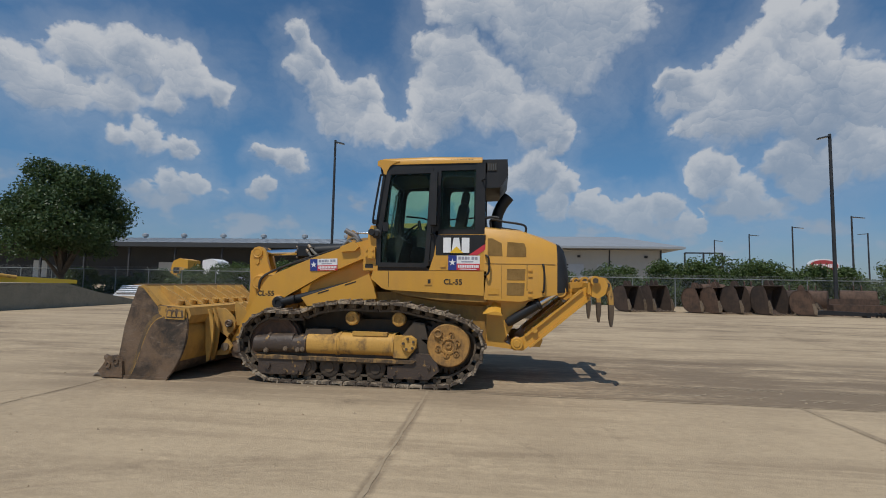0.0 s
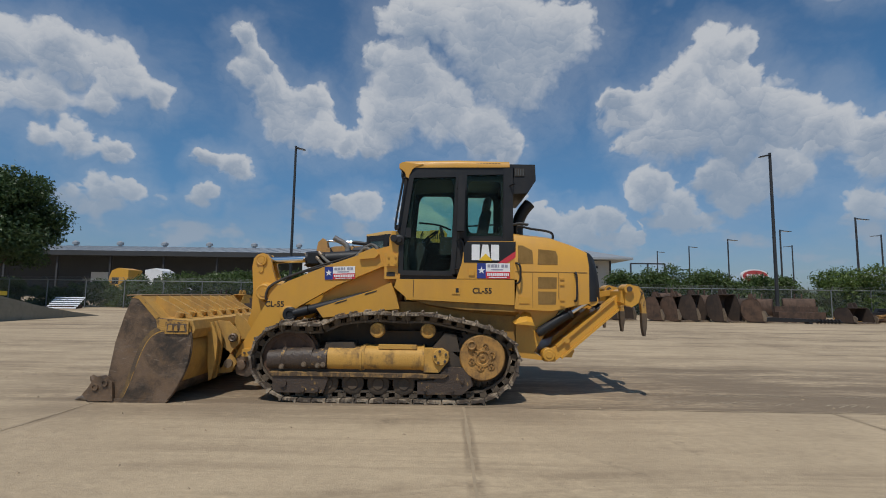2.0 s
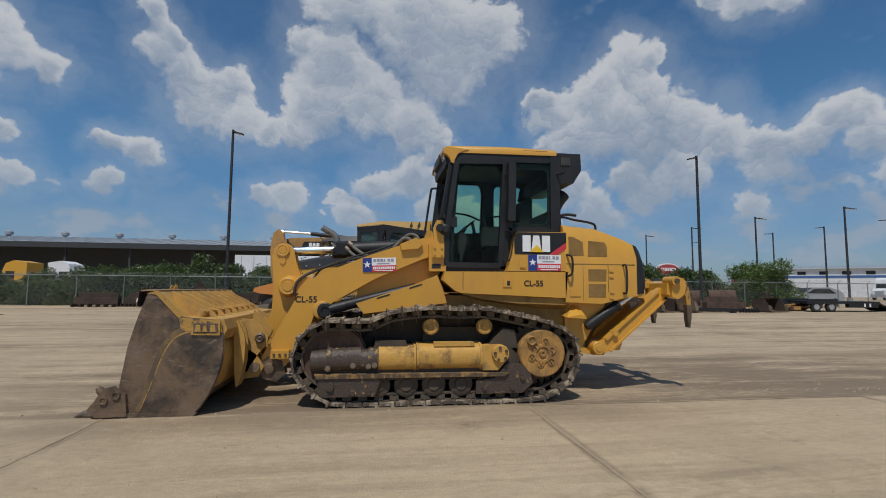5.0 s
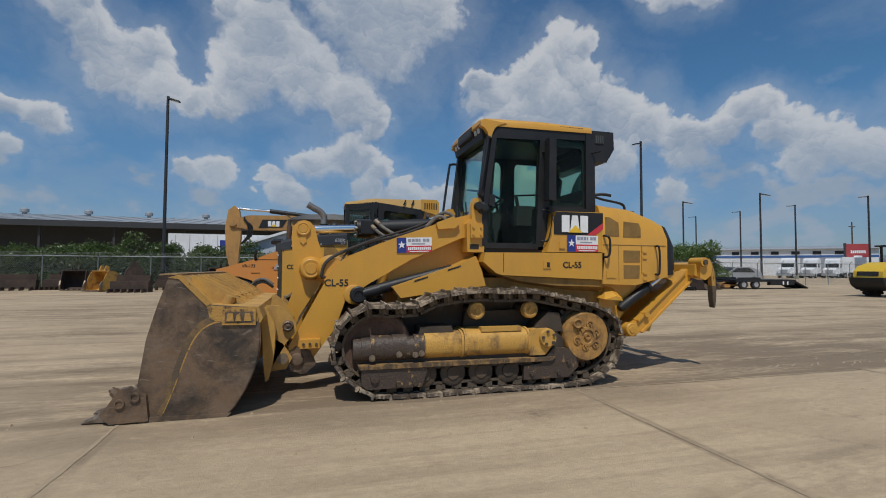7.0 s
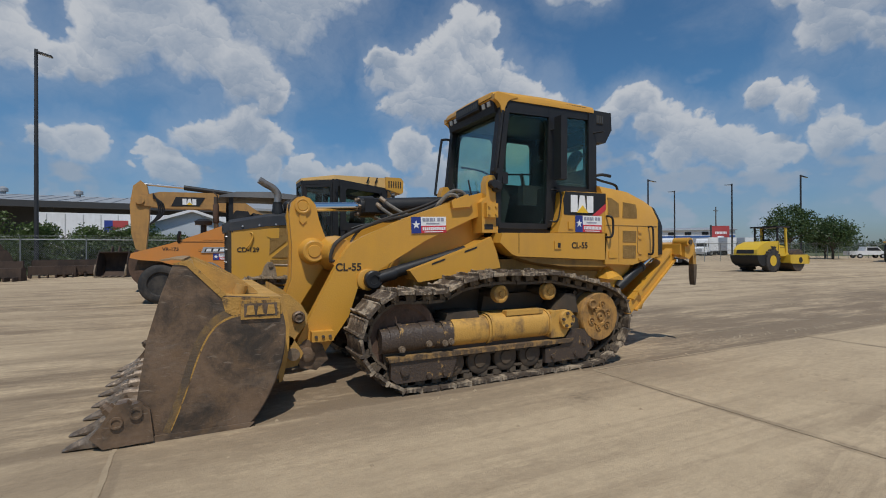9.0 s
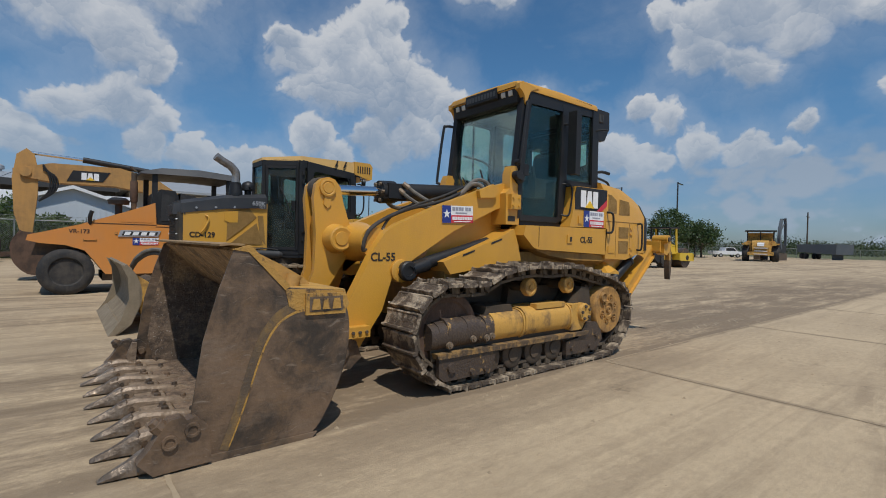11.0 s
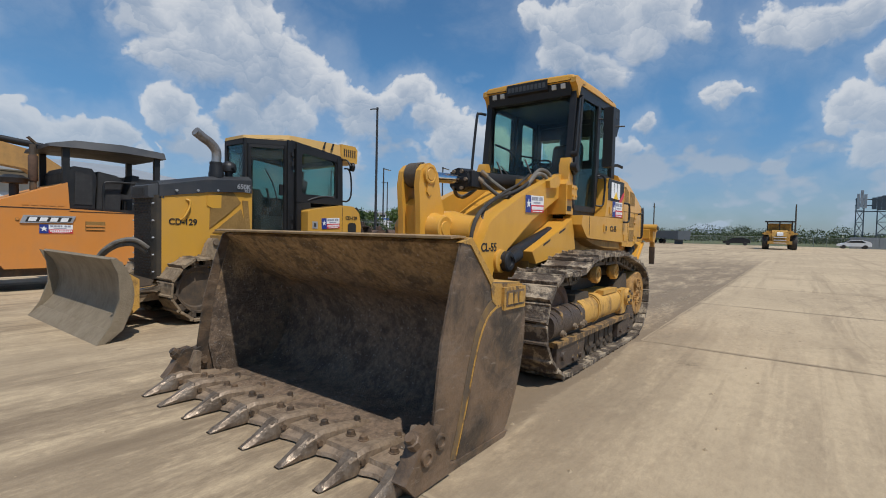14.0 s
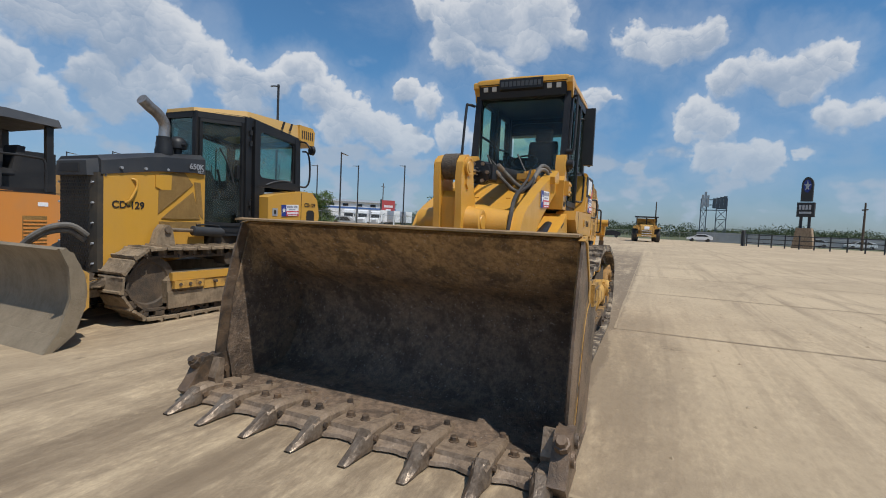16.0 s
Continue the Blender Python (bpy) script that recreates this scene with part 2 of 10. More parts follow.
HUB_YELLOW = paint("hub_yellow", (0.46, 0.24, 0.06), 0.62, (0.13, 0.08, 0.04), 0.95, 5.0, bump=0.14, spread=0.16)
# dirty loader yellow, also darkened for the shade beneath the skirts
CHASSIS_YELLOW = paint("chassis_yellow", (0.40, 0.21, 0.035), 0.55, (0.15, 0.09, 0.04), 0.8, 1.8, bump=0.08, spread=0.16)
# black lifted to grey, the sheen of the dozer hood in the colour
HOOD_GREY = paint("hood_grey", (0.028, 0.030, 0.034), 0.45, (0.07, 0.065, 0.06), 0.4, 1.8)
BACK_YELLOW = paint("bucket_back_yellow", (0.56, 0.315, 0.07), 0.55, (0.24, 0.145, 0.06), 0.65, 2.6, bump=0.1, spread=0.16)
BLACK = paint("black_paint", (0.013, 0.0135, 0.015), 0.45, (0.04, 0.036, 0.033), 0.3, 2.5, spec=0.4)
RUBBER = paint("rubber", (0.016, 0.016, 0.017), 0.75, (0.10, 0.085, 0.07), 0.6, 3.0)
MESH_BLACK = paint("grille_black", (0.03, 0.026, 0.02), 0.7, (0.1, 0.07, 0.04), 0.5, 4.0)
GRILLE_TAN = paint("grille_tan", (0.32, 0.185, 0.05), 0.75, (0.19, 0.11, 0.035), 0.6, 5.0, fine=160.0, bump=0.3)
WORN_STEEL = paint("worn_steel", (0.29, 0.225, 0.16), 0.42, (0.14, 0.096, 0.060), 0.85, 9.0, metal=0.45, bump=0.12, fine=40.0, spread=0.2)
LINK_STEEL = paint("link_steel", (0.075, 0.058, 0.042), 0.7, (0.20, 0.145, 0.09), 0.5, 6.0, bump=0.2)
DUST_SHOE = paint("dusty_shoe", (0.29, 0.215, 0.135), 0.7, (0.12, 0.086, 0.055), 0.75, 6.0, bump=0.2, fine=35.0)
BLADE_STEEL = paint("blade_steel", (0.25, 0.20, 0.135), 0.6, (0.145, 0.11, 0.07), 0.75, 3.0, metal=0.05, bump=0.12, fine=40.0, spread=0.2)
TRACK_STEEL = paint("track_steel", (0.085, 0.063, 0.046), 0.55, (0.42, 0.335, 0.235), 0.92, 6.5, metal=0.1, bump=0.3, fine=40.0, spread=0.07, level=0.53)
TRACK_DARK = paint("track_dark", (0.060, 0.046, 0.034), 0.7, (0.18, 0.12, 0.07), 0.55, 5.0, bump=0.15)
# oily steel; also colours the plate that stands in for track shade
OILY_SHADE = paint("oily_shade_black", (0.048, 0.038, 0.028), 0.6, (0.11, 0.076, 0.045), 0.5, 4.0, bump=0.1)
HOSE = paint("dusty_hose", (0.10, 0.092, 0.08), 0.6, (0.24, 0.21, 0.17), 0.6, 8.0, bump=0.1)
TOOTH_STEEL = paint("tooth_steel", (0.27, 0.21, 0.155), 0.30, (0.085, 0.060, 0.042), 0.85, 9.0, metal=0.5, bump=0.2, fine=30.0, level=0.50)
EDGE_STEEL = paint("edge_steel", (0.31, 0.23, 0.16), 0.38, (0.115, 0.080, 0.054), 0.85, 8.0, metal=0.15, bump=0.25, fine=30.0, level=0.52)
LIP = paint("lip_edge", (0.36, 0.235, 0.11), 0.55, (0.16, 0.10, 0.055), 0.8, 7.0, bump=0.1)
CHIPPED = paint("chipped_paint", (0.44, 0.245, 0.055), 0.6, (0.10, 0.068, 0.044), 1.0, 9.0, bump=0.2, fine=45.0, spread=0.06, level=0.56)
RUBBED = paint("rubbed_paint", (0.10, 0.072, 0.048), 0.6, (0.24, 0.145, 0.05), 0.8, 4.0, bump=0.12, spread=0.12)
GUARD_STEEL = paint("guard_steel", (0.062, 0.044, 0.034), 0.5, (0.40, 0.24, 0.08), 0.9, 11.0, bump=0.2, fine=45.0, spread=0.035, level=0.60)
LEDGE = paint("worn_ledge", (0.30, 0.175, 0.06), 0.65, (0.075, 0.053, 0.036), 0.9, 6.0, bump=0.2, fine=45.0, spread=0.06, level=0.48)
CHROME = flat("chrome", (0.75, 0.75, 0.76), 0.12, 1.0)
EXHAUST_STEEL = paint("exhaust_steel", (0.36, 0.35, 0.34), 0.35, (0.16, 0.12, 0.09), 0.7, 6.0, metal=0.7)
FADED_ROOF = paint("faded_yellow", (0.62, 0.38, 0.12), 0.5, (0.45, 0.29, 0.12), 0.5, 1.6, spread=0.2)
RUST = paint("rusty_steel", (0.115, 0.066, 0.042), 0.8, (0.045, 0.034, 0.028), 0.85, 2.4, bump=0.15)
SEAT = paint("seat_cloth", (0.02, 0.02, 0.022), 0.85, (0.06, 0.06, 0.06), 0.4, 6.0)
GLASS = pane_glass("cab_glass", (0.76, 0.88, 0.81), 0.14)
GLASS_DUSTY = pane_glass("dusty_glass", (0.60, 0.72, 0.68), 0.35, 0.10)
GLASS_CLEAR = pane_glass("front_glass", (0.84, 0.93, 0.88), 0.4, 0.06)
WHITE = flat("white_ink", (0.78, 0.78, 0.78), 0.5)
RED = flat("red_ink", (0.55, 0.035, 0.05), 0.5)
BLUE = flat("blue_ink", (0.02, 0.04, 0.22), 0.5)
GREY_INK = flat("grey_ink", (0.30, 0.30, 0.36), 0.6)
GREY_BLACK = flat("visor_grey", (0.06, 0.065, 0.07), 0.6)
INK = flat("black_ink", (0.02, 0.018, 0.016), 0.6)
LOGO_YELLOW = flat("logo_yellow", (0.8, 0.5, 0.03), 0.5)
WHITE_PAINT = paint("white_paint", (0.74, 0.75, 0.76), 0.45, (0.4, 0.38, 0.35), 0.3, 1.2)
SILVER = paint("silver_paint", (0.45, 0.46, 0.48), 0.35, (0.3, 0.28, 0.25), 0.3, 1.2, metal=0.4)
POLE = paint("pole_bronze", (0.018, 0.020, 0.024), 0.5, (0.06, 0.055, 0.05), 0.4, 1.0)
# dark steel far off, lightened and blued with haze in its colour
HAZED_STEEL = paint("hazed_steel", (0.085, 0.105, 0.125), 0.6, (0.13, 0.14, 0.15), 0.5, 0.6)
LAMP_GLASS = flat("lamp_glass", (0.62, 0.62, 0.58), 0.15)


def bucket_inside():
    """Bare dark steel with scratches, crusts of dirt and nicks paled like glints; rusty paint left near the top, steel
    below darkened for shade.
    """
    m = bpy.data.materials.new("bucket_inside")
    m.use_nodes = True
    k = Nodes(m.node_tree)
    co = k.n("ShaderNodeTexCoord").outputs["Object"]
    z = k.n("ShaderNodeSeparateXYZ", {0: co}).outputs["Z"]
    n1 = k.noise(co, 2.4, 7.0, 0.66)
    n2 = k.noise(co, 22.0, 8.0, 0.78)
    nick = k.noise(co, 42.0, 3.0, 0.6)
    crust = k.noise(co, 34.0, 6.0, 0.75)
    # steel below the rusty top kept darker, the bucket's shade put into colour
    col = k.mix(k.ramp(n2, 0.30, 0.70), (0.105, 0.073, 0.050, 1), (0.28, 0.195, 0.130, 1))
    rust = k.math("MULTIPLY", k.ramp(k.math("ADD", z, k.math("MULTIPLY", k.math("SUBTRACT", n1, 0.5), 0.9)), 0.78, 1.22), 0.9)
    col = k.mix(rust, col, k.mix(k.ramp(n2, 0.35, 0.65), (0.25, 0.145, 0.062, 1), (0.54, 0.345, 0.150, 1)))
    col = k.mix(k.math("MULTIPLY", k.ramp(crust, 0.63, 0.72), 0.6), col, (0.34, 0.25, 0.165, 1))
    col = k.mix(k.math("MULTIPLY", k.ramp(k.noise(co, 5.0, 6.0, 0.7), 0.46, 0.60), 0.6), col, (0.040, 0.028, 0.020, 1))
    # polished nicks, painted paler so that they read as glints
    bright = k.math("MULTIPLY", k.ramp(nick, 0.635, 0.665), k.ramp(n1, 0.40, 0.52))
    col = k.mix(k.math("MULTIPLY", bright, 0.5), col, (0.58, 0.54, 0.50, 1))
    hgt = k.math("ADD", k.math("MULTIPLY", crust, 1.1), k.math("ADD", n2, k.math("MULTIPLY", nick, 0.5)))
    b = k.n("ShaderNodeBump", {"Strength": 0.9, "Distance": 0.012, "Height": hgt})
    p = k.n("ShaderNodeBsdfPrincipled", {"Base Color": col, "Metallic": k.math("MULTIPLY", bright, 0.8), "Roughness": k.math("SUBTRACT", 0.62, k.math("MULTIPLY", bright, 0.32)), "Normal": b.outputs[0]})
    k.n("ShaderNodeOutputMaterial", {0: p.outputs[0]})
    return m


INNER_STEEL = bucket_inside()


def bucket_outside():
    """Bare brown steel rubbed dark, with rust blooms, long rubs along the way of digging and pale scratches."""
    m = bpy.data.materials.new("bucket_steel")
    m.use_nodes = True
    k = Nodes(m.node_tree)
    co = k.n("ShaderNodeTexCoord").outputs["Object"]
    wob = k.vec("ADD", co, k.vec("MULTIPLY", k.vec("SUBTRACT", k.noise(co, 2.2, 3.0, 0.6, "Color"), (0.5, 0.5, 0.5)), (0.25, 0.0, 0.25)))

    def rub(ang, sc, seed, sx=0.18):
        node = k.n("ShaderNodeMapping", {"Vector": wob, "Location": (seed, 0, seed), "Rotation": (0, radians(ang), 0), "Scale": (sx, 0.4, 1)})
        return k.noise(node.outputs[0], sc, 5.0, 0.65)

    patch = k.noise(wob, 2.6, 7.0, 0.68)
    grain = k.noise(co, 38.0, 5.0, 0.7)
    col = k.mix(k.ramp(patch, 0.36, 0.64), (0.190, 0.124, 0.077, 1), (0.046, 0.036, 0.028, 1))
    col = k.mix(k.math("MULTIPLY", k.ramp(k.noise(wob, 5.5, 6.0, 0.7), 0.52, 0.66), 0.5), col, (0.175, 0.108, 0.058, 1))
    col = k.mix(k.math("MULTIPLY", k.ramp(rub(8, 6.0, 3.0, 0.3), 0.50, 0.66), 0.34), col, (0.235, 0.180, 0.135, 1))
    col = k.mix(k.math("MULTIPLY", k.ramp(rub(-35, 30.0, 9.0, 0.16), 0.62, 0.68), 0.32), col, (0.36, 0.30, 0.24, 1))
    col = k.mix(k.math("MULTIPLY", k.ramp(rub(18, 38.0, 17.0, 0.14), 0.62, 0.68), 0.32), col, (0.38, 0.31, 0.24, 1))
    v = k.math("ADD", 0.74, k.math("MULTIPLY", grain, 0.52))
    col = k.vec("MULTIPLY", col, k.n("ShaderNodeCombineXYZ", {0: v, 1: v, 2: v}).outputs[0])
    b = k.n("ShaderNodeBump", {"Strength": 0.5, "Distance": 0.01, "Height": k.math("ADD", grain, patch)})
    p = k.n("ShaderNodeBsdfPrincipled", {"Base Color": col, "Metallic": 0.15, "Roughness": k.math("ADD", 0.36, k.math("MULTIPLY", patch, 0.25)), "Normal": b.outputs[0]})
    k.n("ShaderNodeOutputMaterial", {0: p.outputs[0]})
    return m


STEEL_BROWN = bucket_outside()


LONG_JOINT = 6.38


def concrete(name, base, stain, scale, bump=0.3, lane=False):
    """Dusty concrete: broad stains, drawn-out smears of mud, fine scratches and crumbs."""
    m = bpy.data.materials.new(name)
    m.use_nodes = True
    k = Nodes(m.node_tree)
    co = k.n("ShaderNodeTexCoord").outputs["Object"]
    wob = k.vec("ADD", co, k.vec("MULTIPLY", k.vec("SUBTRACT", k.noise(co, 0.35, 4.0, 0.6, "Color"), (0.5, 0.5, 0.5)), (0.35, 0.35, 0)))
    big = k.noise(wob, scale, 6.0, 0.62)

    def smear(ang, sx, sy, sc, seed, rough=0.66):
        c, s = math.cos(radians(ang)), math.sin(radians(ang))
        node = k.n("ShaderNodeMapping", {"Vector": wob, "Location": (seed, seed * 1.7, 0), "Rotation": (0, 0, radians(ang)), "Scale": (sx, sy, 1)})
        return k.noise(node.outputs[0], sc, 8.0, rough)

    s1 = smear(2, 0.26, 1.0, 1.2, 3.0, 0.72)
    s2 = smear(-9, 0.24, 1.0, 2.9, 11.0, 0.74)
    s3 = smear(38, 0.28, 1.0, 4.4, 23.0, 0.74)
    fine = smear(-4, 0.45, 1.0, 15.0, 5.0, 0.78)
    # streaks lie in drifts; beyond the machine they cover the yard
    away = k.n("ShaderNodeSeparateXYZ", {0: co}).outputs["Y"]
    drift = k.math("MAXIMUM", k.math("MULTIPLY", k.ramp(k.noise(k.vec("ADD", co, (5.0, 9.0, 0.0)), 0.42, 3.0, 0.6), 0.46, 0.66), 0.32), k.math("MULTIPLY", k.ramp(away, 6.4, 9.0), k.math("ADD", 0.30, k.math("MULTIPLY", k.ramp(k.noise(k.vec("MULTIPLY", co, (0.3, 1.0, 1.0)), 0.30, 4.0, 0.6), 0.42, 0.62), 0.9))), clamp=True)

    def marks(ang, sc, seed, lo):
        """Long straight rubs left by wheels and tracks."""
        node = k.n("ShaderNodeMapping", {"Vector": co, "Location": (seed, seed * 1.3, 0), "Rotation": (0, 0, radians(ang)), "Scale": (0.035, 1, 1)})
        return k.ramp(k.noise(node.outputs[0], sc, 5.0, 0.6), lo, lo + 0.05)

    patch = k.noise(wob, scale * 7.0, 8.0, 0.7)
    mud = k.noise(k.vec("ADD", wob, (31.0, 7.0, 0.0)), 0.8, 9.0, 0.72)
    grit = k.noise(co, 70.0, 4.0, 0.7)
    pebble = k.noise(co, 14.0, 7.0, 0.75)
    f = k.math("MULTIPLY", k.ramp(big, 0.38, 0.62), 0.34)
    for sm, lo, hi, w in ((s1, 0.46, 0.60, 0.44), (s2, 0.49, 0.60, 0.36), (s3, 0.52, 0.62, 0.26), (fine, 0.44, 0.64, 0.20)):
        f = k.math("ADD", f, k.math("MULTIPLY", k.math("MULTIPLY", k.ramp(sm, lo, hi), w), 1.0 if sm is fine else drift))
    for ang, sc, seed in ((3, 2.2, 41.0), (-13, 3.0, 57.0), (27, 1.6, 73.0), (-58, 2.0, 91.0)):
        f = k.math("ADD", f, k.math("MULTIPLY", k.math("MULTIPLY", marks(ang, sc, seed, 0.56), k.ramp(big, 0.62, 0.40)), 0.24))
    f = k.math("ADD", f, k.math("MULTIPLY", k.math("SUBTRACT", patch, 0.60), 0.50), clamp=True)
    col = k.mix(f, (*base, 1), (*stain, 1))
    pale = k.math("MULTIPLY", k.math("MULTIPLY", k.ramp(fine, 0.50, 0.38), k.ramp(s2, 0.54, 0.44)), k.math("ADD", 0.18, k.math("MULTIPLY", drift, 0.4)))
    col = k.mix(pale, col, (base[0] * 1.28, base[1] * 1.28, base[2] * 1.26, 1))
    dark = k.math("MULTIPLY", k.ramp(mud, 0.62, 0.72), 0.6)
    if lane:
        # wide rubbed tracks across the far yard
        far = k.n("ShaderNodeSeparateXYZ", {0: co}).outputs["Y"]
        rub = k.math("MAXIMUM", marks(2, 0.8, 13.0, 0.57), marks(-16, 0.9, 29.0, 0.60))
        rub = k.math("MULTIPLY", k.math("MULTIPLY", rub, k.ramp(far, 7.5, 11.0)), k.ramp(patch, 0.34, 0.56))
        col = k.mix(k.math("MULTIPLY", rub, 0.6), col, (stain[0] * 0.66, stain[1] * 0.64, stain[2] * 0.62, 1))
        # trodden dirt beyond the long slab joint, worn by the loader's own tracks
        at = k.n("ShaderNodeSeparateXYZ", {0: wob})
        raw = k.n("ShaderNodeSeparateXYZ", {0: co})
        edge = k.math("MULTIPLY", k.math("SUBTRACT", patch, 0.5), 0.10)
        ragged = k.math("ADD", raw.outputs["Y"], k.math("ADD", edge, k.math("MULTIPLY", k.math("SUBTRACT", s3, 0.5), 0.25)))
        reach = k.math("MULTIPLY", k.ramp(raw.outputs["X"], -9.0, -5.0), k.ramp(raw.outputs["X"], 40.0, 14.0))
        beyond = k.math("MULTIPLY", k.math("MULTIPLY", k.ramp(ragged, LONG_JOINT - 0.03, LONG_JOINT + 0.04), k.ramp(ragged, 13.0, 7.6)), reach)
        streaky = k.math("ADD", k.math("MULTIPLY", s1, 0.5), k.math("ADD", k.math("MULTIPLY", s2, 0.3), k.math("MULTIPLY", fine, 0.2)))
        beyond = k.math("MULTIPLY", beyond, k.ramp(streaky, 0.38, 0.53))
        kerf = k.math("MULTIPLY", k.math("MULTIPLY", k.ramp(k.math("ABSOLUTE", k.math("SUBTRACT", ragged, LONG_JOINT + 0.07)), 0.17, 0.05), reach), k.ramp(patch, 0.30, 0.50))
        # a film of mud spilt on the near slabs beside the machine
        film = k.math("MULTIPLY", k.ramp(k.math("ADD", at.outputs["Y"], k.math("MULTIPLY", k.math("SUBTRACT", mud, 0.5), 1.6)), 5.2, 6.2), k.math("MULTIPLY", k.ramp(at.outputs["X"], -7.0, -5.4), k.ramp(at.outputs["X"], 1.2, -0.4)))
        film = k.math("MULTIPLY", k.math("MULTIPLY", film, k.ramp(raw.outputs["Y"], 9.4, 8.6)), k.ramp(streaky, 0.34, 0.52))
        # dirt smeared along the cross joints
        cell = k.math("ABSOLUTE", k.math("SUBTRACT", k.math("FRACT", k.math("DIVIDE", k.math("ADD", raw.outputs["X"], 14.75 + 2.3), 4.615)), 0.5))
        seam = k.math("MULTIPLY", k.ramp(k.math("ADD", k.math("MULTIPLY", cell, 4.615), k.math("MULTIPLY", edge, 1.3)), 0.085, 0.035), k.ramp(raw.outputs["Y"], LONG_JOINT + 0.05, LONG_JOINT))
        seam = k.math("MULTIPLY", seam, k.ramp(patch, 0.36, 0.54))
        dirt = k.math("MAXIMUM", k.math("MAXIMUM", k.math("MULTIPLY", seam, 0.60), k.math("MULTIPLY", kerf, 0.85)), k.math("MAXIMUM", k.math("MULTIPLY", beyond, 0.86), k.math("MULTIPLY", film, 0.55)))
        col = k.mix(dirt, col, (stain[0] * 0.74, stain[1] * 0.73, stain[2] * 0.74, 1))
        # curved scuffs of turning wheels
        for cx, cy, r0, seed in ((9.5, -4.0, 7.3, 1.0), (2.0, -9.0, 13.2, 2.0), (14.0, 14.0, 5.5, 3.0)):
            d = k.vec("DISTANCE", wob, (cx, cy, 0.0), out=1)
            ring = k.ramp(k.math("ABSOLUTE", k.math("SUBTRACT", d, r0)), 0.34, 0.10)
            comb = k.n("ShaderNodeCombineXYZ", {0: k.math("MULTIPLY", d, 9.0), 1: seed}).outputs[0]
            ring = k.math("MULTIPLY", k.math("MULTIPLY", ring, k.ramp(k.noise(comb, 1.6, 3.0, 0.6), 0.42, 0.58)), k.ramp(patch, 0.40, 0.56))
            col = k.mix(k.math("MULTIPLY", ring, 0.34), col, (stain[0] * 0.82, stain[1] * 0.80, stain[2] * 0.80, 1))
        # broad muddy field by the fence end of the yard
        field = k.math("MULTIPLY", k.ramp(at.outputs["X"], -3.6, -7.5), k.ramp(k.math("ADD", at.outputs["Y"], k.math("MULTIPLY", at.outputs["X"], 0.25)), 0.6, 4.5))
        field = k.math("MULTIPLY", field, k.ramp(at.outputs["Y"], 34.0, 20.0))
        field = k.math("MULTIPLY", field, k.ramp(streaky, 0.38, 0.56))
        col = k.mix(k.math("MULTIPLY", field, 0.16), col, (stain[0] * 0.76, stain[1] * 0.74, stain[2] * 0.72, 1))
    vor = k.n("ShaderNodeTexVoronoi", {"Vector": k.vec("ADD", wob, k.vec("MULTIPLY", k.noise(co, 2.2, 4.0, 0.6, "Color"), (0.5, 0.5, 0))), "Scale": 0.17})
    vor.feature = "DISTANCE_TO_EDGE"
    crack = k.math("MULTIPLY", k.ramp(vor.outputs["Distance"], 0.0035, 0.001), k.math("MULTIPLY", k.ramp(big, 0.50, 0.58), 0.35))
    col = k.mix(crack, col, (stain[0] * 0.5, stain[1] * 0.5, stain[2] * 0.5, 1))
    dots = k.math("MULTIPLY", k.ramp(pebble, 0.66, 0.74), 0.65)
    col = k.mix(k.math("MAXIMUM", dark, dots), col, (stain[0] * 0.46, stain[1] * 0.44, stain[2] * 0.42, 1))
    v = k.math("ADD", 0.72, k.math("ADD", k.math("MULTIPLY", grit, 0.30), k.math("MULTIPLY", pebble, 0.26)))
    col = k.vec("MULTIPLY", col, k.n("ShaderNodeCombineXYZ", {0: v, 1: v, 2: v}).outputs[0])
    b = k.n("ShaderNodeBump", {"Strength": bump, "Distance": 0.015, "Height": k.math("ADD", k.math("MULTIPLY", grit, 0.4), k.math("ADD", pebble, k.math("ADD", fine, patch)))})
    p = k.n("ShaderNodeBsdfPrincipled", {"Base Color": col, "Roughness": 0.85, "Normal": b.outputs[0]})
    k.n("ShaderNodeOutputMaterial", {0: p.outputs[0]})
    return m


GROUND = concrete("yard_concrete", (0.490, 0.374, 0.237), (0.238, 0.173, 0.107), 0.16, 0.6, True)
WALL_CONCRETE = concrete("ramp_concrete", (0.27, 0.255, 0.20), (0.15, 0.145, 0.11), 0.5)
JOINT = paint("joint_filler", (0.37, 0.285, 0.185), 0.95, (0.30, 0.228, 0.145), 0.9, 6.0)
GRASS = paint("verge_grass", (0.06, 0.085, 0.025), 0.95, (0.16, 0.14, 0.07), 0.7, 0.4, bump=0.2)


# ---- mesh helpers ----
OFF = {}


def thing(name, x, y, z=0.0, turn=0.0, label="", category="", group="", off=(0, 0, 0)):
    e = tagged(new(name), label, category, group)
    e.empty_display_size = 0.2
    e.matrix_basis = pose(x, y, z, 0, 0, turn)
    OFF[e] = Vector(off)
    return e


def root(ob):
    while ob.parent:
        ob = ob.parent
    return ob


